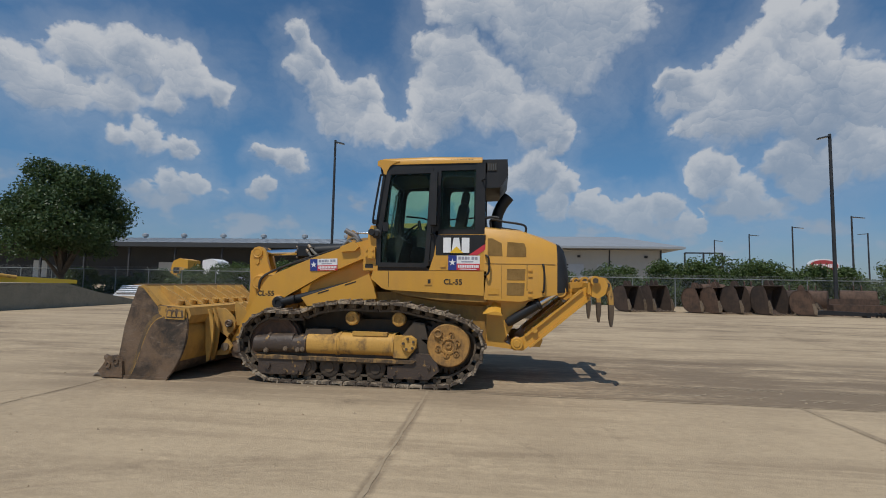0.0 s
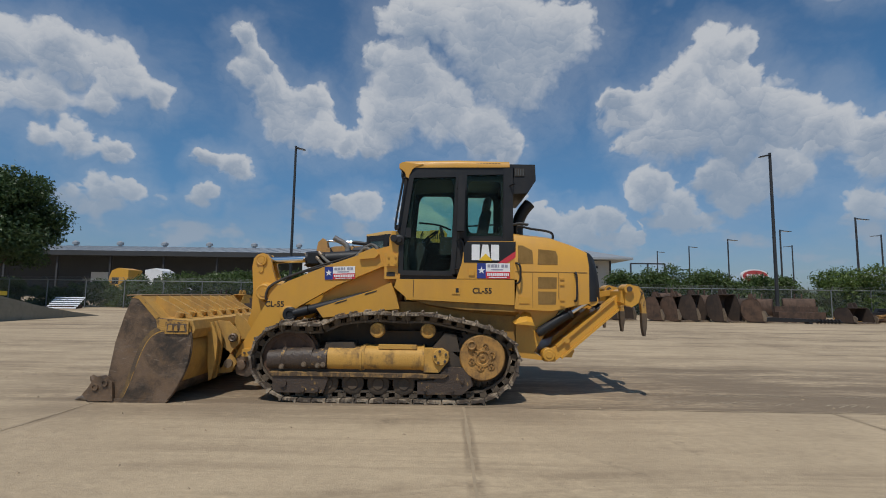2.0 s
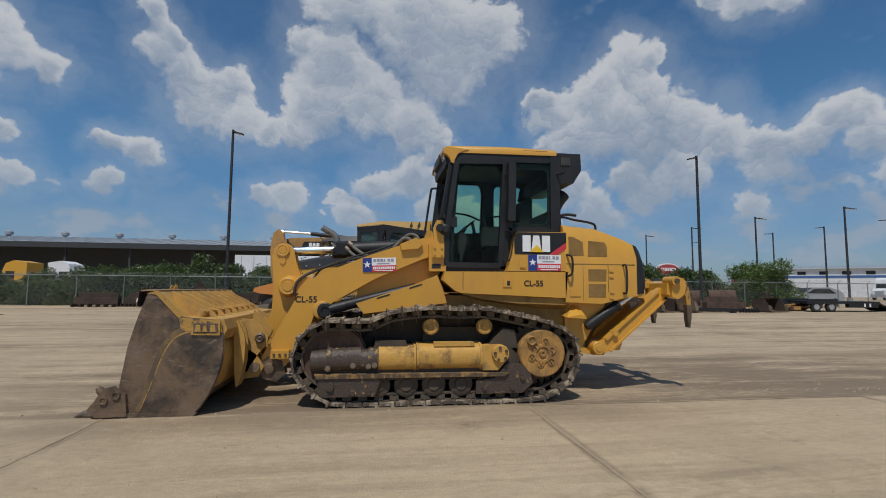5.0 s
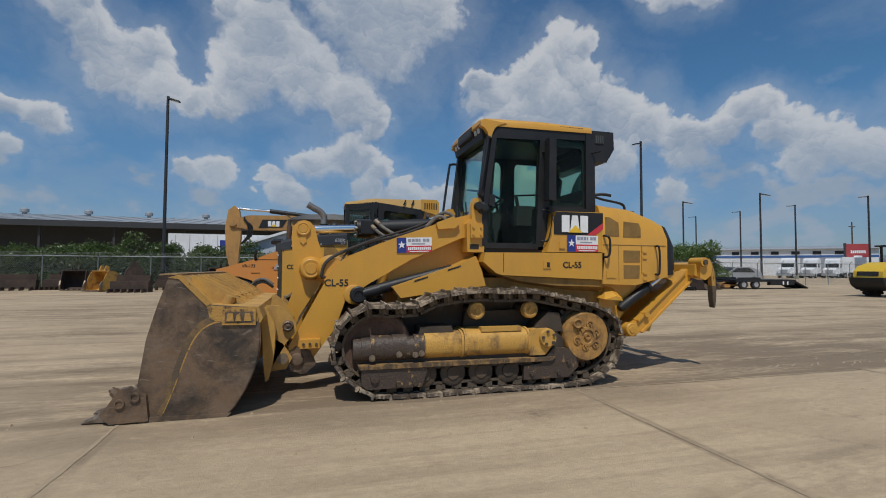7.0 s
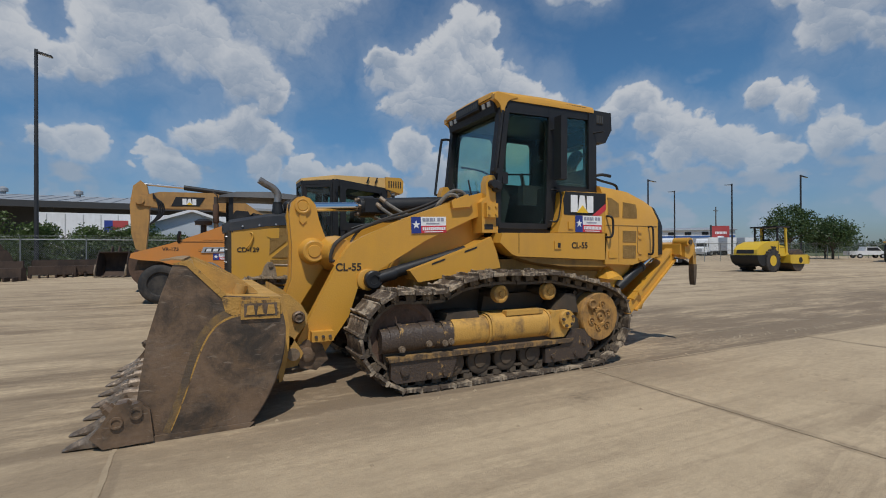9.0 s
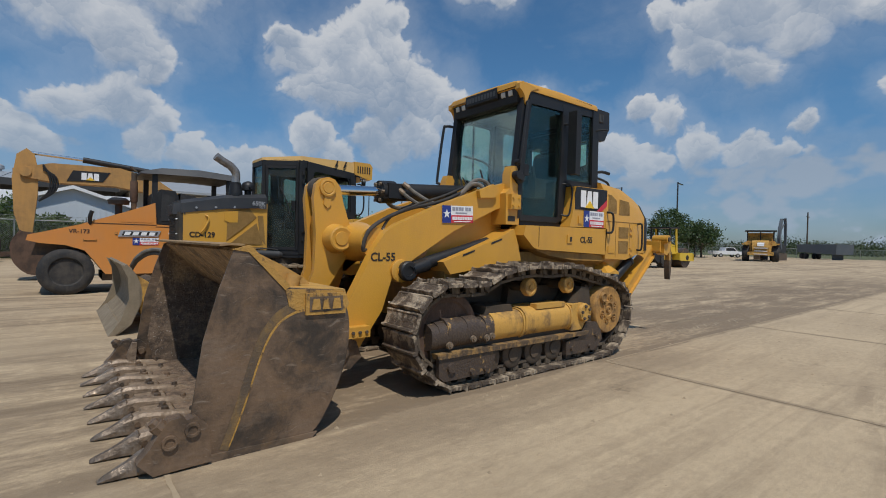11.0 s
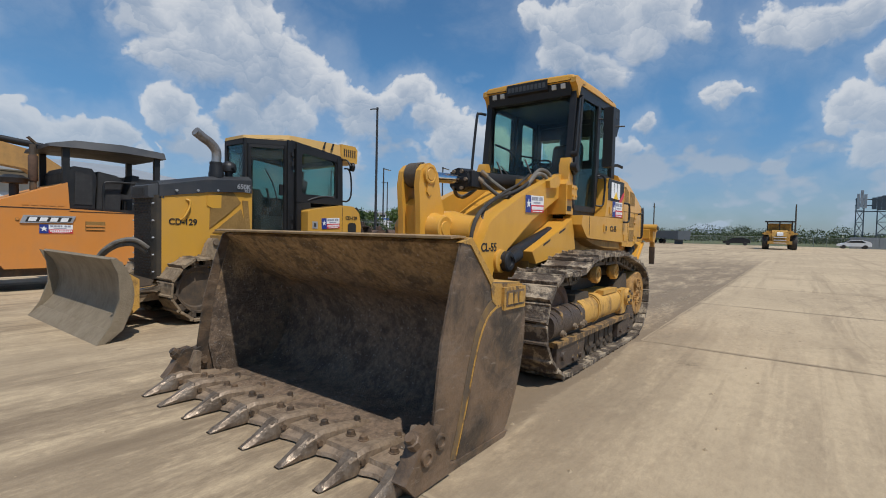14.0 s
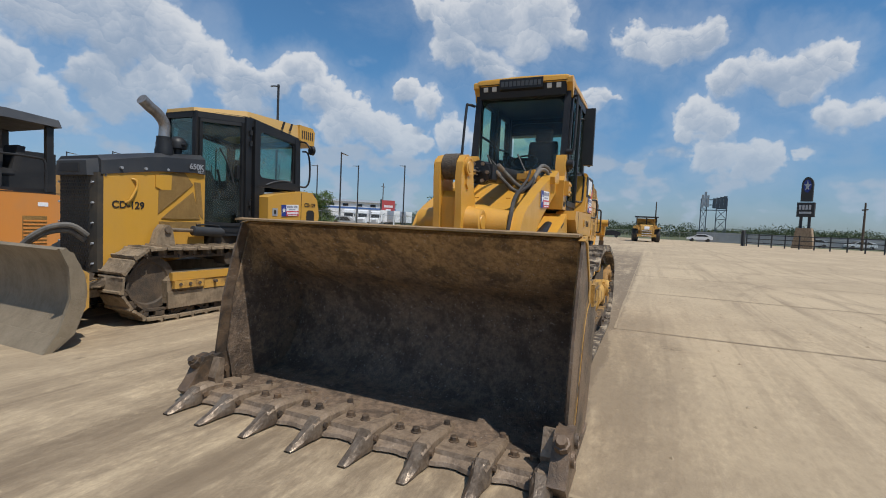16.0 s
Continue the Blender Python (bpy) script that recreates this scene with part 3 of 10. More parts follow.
def part(name, bm, material, parent, label="", bevel=0.0, angle=35.0, seg=1):
    """Links a bmesh as one mesh object under a thing or a part."""
    if bevel:
        edges = [e for e in bm.edges if len(e.link_faces) == 2 and e.calc_face_angle(0) > radians(30)]
        bmesh.ops.bevel(bm, geom=edges, offset=bevel, segments=seg, affect="EDGES", profile=0.6, clamp_overlap=True)
    bmesh.ops.recalc_face_normals(bm, faces=bm.faces)
    if parent is not None:
        bmesh.ops.translate(bm, vec=-OFF.get(root(parent), Vector()), verts=bm.verts)
    me = bpy.data.meshes.new(name)
    bm.to_mesh(me)
    bm.free()
    me.materials.append(material)
    me.shade_smooth()
    me.set_sharp_from_angle(angle=radians(angle))
    ob = new(name, me)
    ob.parent = parent
    return tagged(ob, label)


def same(name, ob, parent, m, label=""):
    """Another object on the same mesh."""
    o = new(name, ob.data)
    o.parent = parent
    o.matrix_basis = m
    return tagged(o, label)


def B():
    return bmesh.new()


def box(bm, x0, x1, y0, y1, z0, z1):
    v = [bm.verts.new((x, y, z)) for x in (x0, x1) for y in (y0, y1) for z in (z0, z1)]
    for f in ((0, 1, 3, 2), (4, 6, 7, 5), (0, 4, 5, 1), (2, 3, 7, 6), (0, 2, 6, 4), (1, 5, 7, 3)):
        bm.faces.new([v[i] for i in f])
    return bm


def turned(bm, start, m):
    """Moves the vertices made since start by m."""
    for v in list(bm.verts)[start:]:
        v.co = m @ v.co
    return bm


def prism(bm, pts, a, b, axis="y", taper=None):
    """A polygon drawn in the two other axes, pulled from a to b along axis. taper: the other end's outline."""
    def place(p, d):
        return {"x": (d, p[0], p[1]), "y": (p[0], d, p[1]), "z": (p[0], p[1], d)}[axis]
    lo = [bm.verts.new(place(p, a)) for p in pts]
    hi = [bm.verts.new(place(p, b)) for p in (taper or pts)]
    n = len(pts)
    bm.faces.new(lo)
    bm.faces.new(hi[::-1])
    for i in range(n):
        bm.faces.new((lo[i], hi[i], hi[(i + 1) % n], lo[(i + 1) % n]))
    return bm


def cyl(bm, p0, p1, r, r2=None, n=20, cap=True):
    p0, p1 = Vector(p0), Vector(p1)
    r2 = r if r2 is None else r2
    q = (p1 - p0).to_track_quat("Z", "Y").to_matrix()
    ring = lambda c, rr: [bm.verts.new(c + q @ Vector((math.cos(2 * math.pi * i / n) * rr, math.sin(2 * math.pi * i / n) * rr, 0))) for i in range(n)]
    a, b = ring(p0, r), ring(p1, r2)
    for i in range(n):
        bm.faces.new((a[i], a[(i + 1) % n], b[(i + 1) % n], b[i]))
    if cap:
        bm.faces.new(a[::-1])
        bm.faces.new(b)
    return bm


def lathe(bm, p0, p1, rows, n=24):
    """Rings (share of the way, radius) from p0 to p1."""
    p0, p1 = Vector(p0), Vector(p1)
    q = (p1 - p0).to_track_quat("Z", "Y").to_matrix()
    rings = [[bm.verts.new(p0.lerp(p1, s) + q @ Vector((math.cos(2 * math.pi * i / n) * rr, math.sin(2 * math.pi * i / n) * rr, 0))) for i in range(n)] for s, rr in rows]
    for a, b in zip(rings, rings[1:]):
        for i in range(n):
            bm.faces.new((a[i], a[(i + 1) % n], b[(i + 1) % n], b[i]))
    bm.faces.new(rings[0][::-1])
    bm.faces.new(rings[-1])
    return bm


def smooth_path(pts, steps=6, closed=False):
    pts = [Vector(p) for p in pts]
    n = len(pts)
    out = []
    for i in range(n if closed else n - 1):
        get = (lambda j: pts[j % n]) if closed else (lambda j: pts[min(max(j, 0), n - 1)])
        a, b, c, d = get(i - 1), get(i), get(i + 1), get(i + 2)
        for s in range(steps):
            t = s / steps
            out.append(0.5 * ((2 * b) + (c - a) * t + (2 * a - 5 * b + 4 * c - d) * t * t + (3 * b - a - 3 * c + d) * t ** 3))
    if not closed:
        out.append(pts[-1])
    return out


def tube(bm, pts, r, n=8, steps=5, smooth=True, cap=True):
    path = smooth_path(pts, steps) if smooth and len(pts) > 2 else [Vector(p) for p in pts]
    rings = []
    up = Vector((0.13, 0.21, 0.97))
    for i, p in enumerate(path):
        d = (path[min(i + 1, len(path) - 1)] - path[max(i - 1, 0)]).normalized()
        a = d.cross(up)
        if a.length < 0.1:
            a = d.cross(Vector((1, 0.1, 0)))
        a.normalize()
        b = d.cross(a)
        rr = r[min(i * len(r) // len(path), len(r) - 1)] if isinstance(r, (list, tuple)) else r
        rings.append([bm.verts.new(p + (a * math.cos(2 * math.pi * j / n) + b * math.sin(2 * math.pi * j / n)) * rr) for j in range(n)])
    for a, b in zip(rings, rings[1:]):
        for j in range(n):
            bm.faces.new((a[j], a[(j + 1) % n], b[(j + 1) % n], b[j]))
    if cap:
        bm.faces.new(rings[0][::-1])
        bm.faces.new(rings[-1])
    return bm


def sheet(bm, outline, thick):
    """A closed outline of (x, z) points around a curved plate: both faces given by offsetting a line."""
    left, right = [], []
    for i, p in enumerate(outline):
        a, b = Vector(outline[max(i - 1, 0)]), Vector(outline[min(i + 1, len(outline) - 1)])
        d = (b - a).normalized()
        nrm = Vector((-d.y, d.x)) * thick
        left.append(tuple(Vector(p)))
        right.append(tuple(Vector(p) + nrm))
    return left, right


def curved_plate(bm, line, thick, y0, y1):
    """A plate bent along a line in x and z, between y0 and y1."""
    l, r = sheet(bm, line, thick)
    g = [[bm.verts.new((p[0], y, p[1])) for p in row] for row in (l, r) for y in (y0, y1)]
    a0, a1, b0, b1 = g
    for i in range(len(l) - 1):
        bm.faces.new((a0[i], a0[i + 1], a1[i + 1], a1[i]))
        bm.faces.new((b0[i], b1[i], b1[i + 1], b0[i + 1]))
        bm.faces.new((a0[i], b0[i], b0[i + 1], a0[i + 1]))
        bm.faces.new((a1[i], a1[i + 1], b1[i + 1], b1[i]))
    for i in (0, -1):
        bm.faces.new((a0[i], a1[i], b1[i], b0[i]))
    return bm


def lettering(name, text, height, material, parent, m, label=""):
    """Painted letters in the built-in font."""
    cu = bpy.data.curves.new(name, "FONT")
    cu.body, cu.size, cu.align_x, cu.align_y, cu.extrude = text, height / 0.7, "CENTER", "CENTER", 0.002
    cu.offset = 0.03 * height
    ob = new(name, cu)
    me = bpy.data.meshes.new_from_object(ob.evaluated_get(bpy.context.evaluated_depsgraph_get()))
    bpy.data.objects.remove(ob)
    bpy.data.curves.remove(cu)
    me.materials.clear()
    me.materials.append(material)
    o = new(name, me)
    o.parent = parent
    o.matrix_basis = m
    return tagged(o, label)


def bars(name, rows, material, parent, m, label="", lift=0.002):
    """Flat bars (x0, x1, z0, z1) on a face that looks towards -y, placed by m."""
    bm = B()
    for x0, x1, z0, z1 in rows:
        box(bm, x0, x1, -lift, lift * 0.5, z0, z1)
    bm.transform(m)
    return part(name, bm, material, parent, label)


def sticker(parent, m, w, h):
    """Dealer sticker: blue field with a white star, white and red fields with bars of writing. m: its lower left corner."""
    off = Matrix.Translation(OFF.get(root(parent), Vector()))
    m = off @ m
    card = bars("sticker", [(0, w, 0, h)], WHITE, parent, m, "white, red and blue dealer sticker", 0.002)
    up = Matrix.Translation((0, -0.003, 0))
    bars("blue_field", [(0, w * 0.27, 0, h)], BLUE, card, m @ up)
    bars("red_field", [(w * 0.27, w, 0, h * 0.45)], RED, card, m @ up)
    rows = [(w * (0.32 + 0.105 * i), w * (0.32 + 0.105 * i + (0.085 if i != 3 else 0.04)), h * 0.72, h * 0.92) for i in range(6)]
    rows += [(w * 0.42, w * 0.8, h * 0.55, h * 0.62)]
    bars("writing", rows, GREY_INK, card, m @ up)
    rows = [(w * (0.31 + 0.056 * i), w * (0.31 + 0.056 * i + 0.042), h * 0.17, h * 0.36) for i in range(12)] + [(w * 0.36, w * 0.9, h * 0.05, h * 0.10)]
    bars("writing", rows, WHITE, card, m @ Matrix.Translation((0, -0.006, 0)))
    bm = B()
    pts = []
    for i in range(10):
        r = (0.115 if i % 2 == 0 else 0.045) * w
        a = math.pi / 2 + math.pi * i / 5
        pts.append((w * 0.135 + r * math.cos(a), h * 0.52 + r * math.sin(a)))
    prism(bm, pts, -0.009, -0.004)
    bm.transform(m)
    part("star", bm, WHITE, card)
    return card


def block_mark(parent, m, w, h, white=None):
    """Maker's mark as plain blocks with a triangle in front. m: its lower left corner."""
    m = Matrix.Translation(OFF.get(root(parent), Vector())) @ m
    white = white or WHITE
    bm = B()
    for pts in ([(0.02, 0), (0.30, 0), (0.30, 1), (0.02, 1)], [(0.32, 0), (0.68, 0), (0.60, 1), (0.40, 1)], [(0.70, 0), (0.98, 0), (0.98, 1), (0.70, 1)]):
        prism(bm, [(x * w, z * h) for x, z in pts], -0.004, 0.001)
    bm.transform(m)
    mark = part("maker_mark", bm, white, parent, "plain block maker's mark")
    bm = prism(B(), [(0.26 * w, -0.02 * h), (0.76 * w, -0.02 * h), (0.51 * w, 0.42 * h)], -0.009, 0.0)
    bm.transform(m)
    part("triangle", bm, LOGO_YELLOW, mark)
    return mark


# ---- ground ----
def build_ground():
    bm = B()
    xs = [-1500, -300, -60, -30, -10, 0, 20, 60, 200, 1500]
    ys = [-1500, -300, -60, -20, 0, 10, 20, 36, 80, 300, 1500]
    grid = [[bm.verts.new((x, y, 0)) for x in xs] for y in ys]
    for r, s in zip(grid, grid[1:]):
        for i in range(len(xs) - 1):
            bm.faces.new((r[i], r[i + 1], s[i + 1], s[i]))
    ob = part("ground", bm, GROUND, None)
    tagged(ob, "wide yard of pale dusty concrete with mud streaks", "ground", kind="structure")
    return ob


ground = build_ground()


def joint_line(p, q, width, seed):
    """A saw-cut joint filled with dirt, with a ragged outline."""
    rnd = random.Random(seed)
    p, q = Vector(p), Vector(q)
    n = max(2, int((q - p).length / 0.06))
    d = (q - p).normalized()
    s = Vector((-d.y, d.x))
    bm = B()
    rows = []
    w1 = w2 = width / 2
    for i in range(n + 1):
        w1 = max(0.25 * width, min(0.7 * width, w1 + rnd.uniform(-1, 1) * width * 0.2))
        w2 = max(0.25 * width, min(0.7 * width, w2 + rnd.uniform(-1, 1) * width * 0.2))
        c = p.lerp(q, i / n)
        rows.append([bm.verts.new((*(c + s * w1), 0.004)), bm.verts.new((*(c - s * w2), 0.004))])
    for a, b in zip(rows, rows[1:]):
        bm.faces.new((a[0], a[1], b[1], b[0]))
    ob = part("slab_joint", bm, JOINT, ground)
    return ob


joint_line((-0.9, LONG_JOINT), (26, LONG_JOINT), 0.03, 1)
for i, x in enumerate((-14.75, -10.15, -5.55, -0.90, 3.70, 8.3)):
    joint_line((x, -12), (x, LONG_JOINT), 0.036, 10 + i)

# ---- track loader ----
YC = 7.68
loader = thing("track_loader", 0.0, YC, 0, label="yellow crawler loader with toothed bucket and rear ripper, dusty", category="track loader")

TRACK_LINE = [(-3.05, 0.034), (-3.33, 0.095), (-3.60, 0.32), (-3.675, 0.57), (-3.58, 0.82), (-3.33, 0.985), (-3.05, 0.99), (-2.79, 1.0), (-2.515, 1.10),
              (-2.09, 1.15), (-1.72, 1.14), (-1.36, 1.14), (-0.98, 1.07), (-0.62, 0.985), (-0.31, 0.84), (-0.19, 0.60), (-0.28, 0.30), (-0.55, 0.095), (-0.9, 0.036), (-2.0, 0.032)]


def resample(path, count):
    """Even steps along a closed line, with the direction at each."""
    pts = path + [path[0]]
    cum = [0.0]
    for a, b in zip(pts, pts[1:]):
        cum.append(cum[-1] + (b - a).length)
    out = []
    j = 0
    for i in range(count):
        d = cum[-1] * (i + 0.5) / count
        while cum[j + 1] < d:
            j += 1
        s = (d - cum[j]) / (cum[j + 1] - cum[j])
        out.append((pts[j].lerp(pts[j + 1], s), (pts[j + 1] - pts[j]).normalized()))
    return out, cum[-1]


def build_track(parent, s, line, yc, width, count, shoe_mat, chain_mat):
    """One crawler belt: a chain of links with a shoe bolted on each."""
    path = smooth_path([(x, 0, z) for x, z in line], 8, True)
    steps, length = resample(path, count)
    pitch = length / count
    chain = B()
    # shoes, in their own frame: x along the belt, z outwards; caked with dried mud
    prof = [(0.50, -0.004), (0.50, 0.016), (0.42, 0.020), (0.36, 0.010), (0.18, 0.008), (0.0, 0.008), (-0.16, 0.009), (-0.30, 0.012), (-0.35, 0.036), (-0.45, 0.038), (-0.50, 0.014)]
    rnd = random.Random(int(width * 1000) + count + s)
    kinds = []
    for kind in range(4):
        bm = B()
        cols = 11
        cake = [rnd.random() for c in range(cols + 1)]
        grid = []
        for c in range(cols + 1):
            yy = width * (c / cols - 0.5)
            row = []
            for i, (x, z) in enumerate(prof):
                lump = max(0.0, rnd.uniform(-0.9, 1.0)) * 0.007 * (1.0 if 1 < i < 10 else 0.2)
                if cake[c] > 0.45 and 2 < i < 10:
                    lump += 0.012 * (cake[c] - 0.3)
                edge = rnd.uniform(-0.003, 0.003) if c in (0, cols) else 0.0
                row.append(bm.verts.new((x * 0.96 * pitch, yy + edge, z + lump)))
            row.append(bm.verts.new((-0.46 * pitch, yy, -0.018)))
            row.append(bm.verts.new((0.42 * pitch, yy, -0.018)))
            grid.append(row)
        m2 = len(prof) + 2
        for a, b in zip(grid, grid[1:]):
            for i in range(m2):
                bm.faces.new((a[i], a[(i + 1) % m2], b[(i + 1) % m2], b[i]))
        bm.faces.new(grid[0])
        bm.faces.new(grid[-1][::-1])
        kinds.append(bm)
    for i, (p, d) in enumerate(steps):
        # the line runs clockwise seen from -y
        ang = math.degrees(math.atan2(d.z, d.x))
        rot = pose(p.x, s * yc, p.z, 0, -ang, 0)
        m = rot
        k = len(chain.verts)
        for y in (-0.115, 0.115):
            w = 0.024 if i % 2 else 0.032
            box(chain, -0.55 * pitch, 0.55 * pitch, y - w, y + w, 0.0, 0.028)
            box(chain, -0.50 * pitch, 0.50 * pitch, y - w, y + w, 0.088, 0.118)
            box(chain, -0.44 * pitch, -0.22 * pitch, y - w, y + w, 0.02, 0.095)
            box(chain, 0.20 * pitch, 0.42 * pitch, y - w, y + w, 0.02, 0.095)
        cyl(chain, (-0.5 * pitch, -0.148, 0.05), (-0.5 * pitch, 0.148, 0.05), 0.03, n=8)
        turned(chain, k, m @ Matrix.Diagonal((1, 1, -1, 1)))
    belt = part("track_chain", chain, chain_mat, parent, "muddy steel track chain")
    for i, (p, d) in enumerate(steps):
        ang = math.degrees(math.atan2(d.z, d.x))
        rot = pose(p.x, s * yc, p.z, 0, -ang, 0)
        m = rot
        if i < 4:
            ob = part("track_shoe", kinds[i], shoe_mat, belt, "mud-caked steel track shoe", angle=28)
            off = OFF.get(root(parent), Vector())
            ob.data.transform(Matrix.Translation(off))
            ob.matrix_basis = Matrix.Translation(-off) @ m
            kinds[i] = ob
        else:
            same("track_shoe", kinds[rnd.randrange(4)], belt, Matrix.Translation(-off) @ m)
    return belt





def wheel(bm, x, z, y0, y1, rows, n=28):
    return lathe(bm, (x, y0, z), (x, y1, z), rows, n)


def barrel(s, top, low, out, grow=0.0):
    """Half-round profile of the covers over the track frame, in y and z."""
    c, h = (top + low) / 2, (top - low) / 2 + grow
    pts = [(s * 0.82, c + h)]
    for i in range(15):
        a = radians(90 - 12.857 * i)
        cs, sn = abs(math.cos(a)) ** 0.72, abs(math.sin(a)) ** 0.72
        pts.append((s * (0.97 + (out - 0.97 + grow) * cs), c + h * sn * (1 if a > 0 else -1)))
    return pts + [(s * 0.82, c - h)]


def build_undercarriage(s):
    """Track frame, wheels and guards of one side. s: -1 or 1, the side."""
    y = lambda v: s * v
    build_track(loader, s, TRACK_LINE, 0.955, 0.50, 43, TRACK_STEEL, LINK_STEEL)
    frame_bm = B()
    prism(frame_bm, [(-3.42, 0.30), (-0.85, 0.28), (-0.80, 0.45), (-1.05, 0.66), (-3.30, 0.66), (-3.46, 0.55)], y(0.82), y(1.10))
    prism(frame_bm, [(-2.75, 0.66), (-2.32, 0.66), (-2.36, 0.76), (-2.72, 0.76)], y(0.80), y(1.08))
    prism(frame_bm, [(-1.35, 0.66), (-0.95, 0.66), (-1.0, 0.88), (-1.15, 0.90)], y(0.82), y(1.10))
    prism(frame_bm, [(-2.2, 0.4), (-0.6, 0.4), (-0.7, 0.9), (-2.1, 0.9)], y(0.45), y(0.80))
    part("track_frame", frame_bm, OILY_SHADE, loader, "oily dark track roller frame", bevel=0.012)
    # idler
    bm = wheel(B(), -3.20, 0.56, y(0.86), y(1.06), [(0, 0.30), (0.0, 0.36), (0.25, 0.36), (0.25, 0.33), (0.30, 0.33), (0.30, 0.385), (0.7, 0.385), (0.7, 0.33), (0.75, 0.36), (1, 0.36), (1, 0.29), (0.92, 0.27), (0.92, 0.12), (1.05, 0.10)], 40)
    part("idler_wheel", bm, RUST, loader, "dark steel front idler wheel")
    # recoil guard: rounded shell in strips with a ragged torn top edge
    rnd = random.Random(5)
    guard = part("recoil_guard", prism(B(), barrel(s, 0.64, 0.40, 1.15), -3.45, -2.69, "x"), GUARD_STEEL, loader, "scuffed bare steel guard with torn top edge")
    x = -3.47
    while x < -2.72:
        w = min(rnd.uniform(0.05, 0.11), -2.69 - x)
        t = rnd.choice((0.0, -0.022, 0.010, -0.012, -0.04)) - (0.06 if x < -3.42 else 0.0)
        part("guard_strip", prism(B(), barrel(s, 0.705 + t, 0.395, 1.178), x, x + w - 0.001, "x"), GUARD_STEEL, guard)
        x += w
    # dark plate added for the shade between track and chassis
    part("inner_plate", prism(B(), [(-3.35, 0.35), (-0.75, 0.35), (-0.60, 0.95), (-1.2, 1.09), (-2.45, 1.06), (-3.25, 0.93)], y(0.62), y(0.70)), OILY_SHADE, loader, "dark added plate standing in for shade behind the track")
    for bx, bz in ((-3.27, 0.45), (-2.98, 0.48), (-2.80, 0.47), (-2.73, 0.48)):
        b2 = cyl(B(), (bx, y(1.165), bz), (bx, y(1.195), bz), 0.036, 0.032, 12)
        cyl(b2, (bx, y(1.19), bz), (bx, y(1.21), bz), 0.018, n=6)
        part("bolt", b2, WORN_STEEL, guard)
    # yellow covers of the recoil spring
    c1 = part("spring_cover", prism(B(), barrel(s, 0.70, 0.395, 1.165), -2.685, -2.235, "x"), DUSTY_YELLOW, loader, "dusty yellow recoil spring cover")
    part("cover_rim", prism(B(), barrel(s, 0.70, 0.395, 1.165, 0.012), -2.262, -2.235, "x"), DUSTY_YELLOW, c1)
    bm = prism(B(), barrel(s, 0.715, 0.40, 1.172), -2.23, -1.42, "x")
    cover = part("spring_cover", bm, DUSTY_YELLOW, loader, "dusty yellow recoil spring cover")
    for x in (-2.23, -1.45):
        part("cover_rim", prism(B(), barrel(s, 0.715, 0.40, 1.172, 0.010), x, x + 0.03, "x"), DUSTY_YELLOW, cover)
    bm = box(B(), -2.02, -1.52, y(1.05), y(1.14), 0.69, 0.742)
    part("hinge_rail", bm, DUSTY_YELLOW, cover, bevel=0.012)
    bm = B()
    prism(bm, [(-1.42, 0.40), (-1.22, 0.40), (-1.10, 0.55), (-1.10, 0.66), (-1.18, 0.71), (-1.42, 0.70)], y(1.0), y(1.165))
    part("pivot_housing", bm, DUSTY_YELLOW, loader, bevel=0.015)
    bm = wheel(B(), -1.20, 0.60, y(1.14), y(1.205), [(0, 0.11), (0.7, 0.11), (1.0, 0.10)], 20)
    cap = part("pivot_cap", bm, DUSTY_YELLOW, loader, "bolted dusty yellow end cap")
    for i in range(5):
        a = 2 * math.pi * i / 5 + 0.5
        part("bolt", cyl(B(), (-1.20 + 0.075 * math.cos(a), y(1.2), 0.60 + 0.075 * math.sin(a)), (-1.20 + 0.075 * math.cos(a), y(1.225), 0.60 + 0.075 * math.sin(a)), 0.019, n=6), TRACK_DARK, cap)
    # long ledge under the covers
    bm = prism(B(), [(-3.40, 0.335), (-1.15, 0.33), (-1.10, 0.375), (-3.42, 0.385)], y(1.00), y(1.19))
    part("frame_ledge", bm, LEDGE, loader, bevel=0.008)
    # roller guards
    g1 = part("roller_guard", prism(B(), [(-3.38, 0.17), (-3.32, 0.12), (-2.72, 0.12), (-2.66, 0.30), (-2.68, 0.335), (-3.38, 0.335)], y(1.12), y(1.17)), GUARD_STEEL, loader, "worn steel roller guard", bevel=0.01)
    for bx, bz, r in ((-3.24, 0.235, 0.05), (-2.98, 0.16, 0.03), (-2.80, 0.165, 0.03)):
        part("bolt", cyl(B(), (bx, y(1.165), bz), (bx, y(1.195), bz), r, r * 0.9, 12), GUARD_STEEL, g1)
    g2 = part("roller_guard", prism(B(), [(-1.50, 0.12), (-0.92, 0.12), (-0.78, 0.24), (-0.84, 0.46), (-1.12, 0.47), (-1.28, 0.30), (-1.50, 0.28)], y(1.10), y(1.16)), GUARD_STEEL, loader, "worn steel roller guard", bevel=0.01)
    for bx, bz in ((-1.40, 0.19), (-1.05, 0.18), (-0.92, 0.30)):
        part("bolt", cyl(B(), (bx, y(1.155), bz), (bx, y(1.185), bz), 0.028, 0.025, 8), GUARD_STEEL, g2)
    # track rollers
    for i in range(7):
        x = -3.02 + 0.335 * i
        bm = wheel(B(), x, 0.235, y(0.80), y(1.115), [(0, 0.085), (0.0, 0.145), (0.2, 0.145), (0.2, 0.12), (0.8, 0.12), (0.8, 0.145), (0.97, 0.145), (1, 0.13), (1.0, 0.075), (1.04, 0.07)], 22)
        part("track_roller", bm, TRACK_DARK, loader, "oily steel track roller")
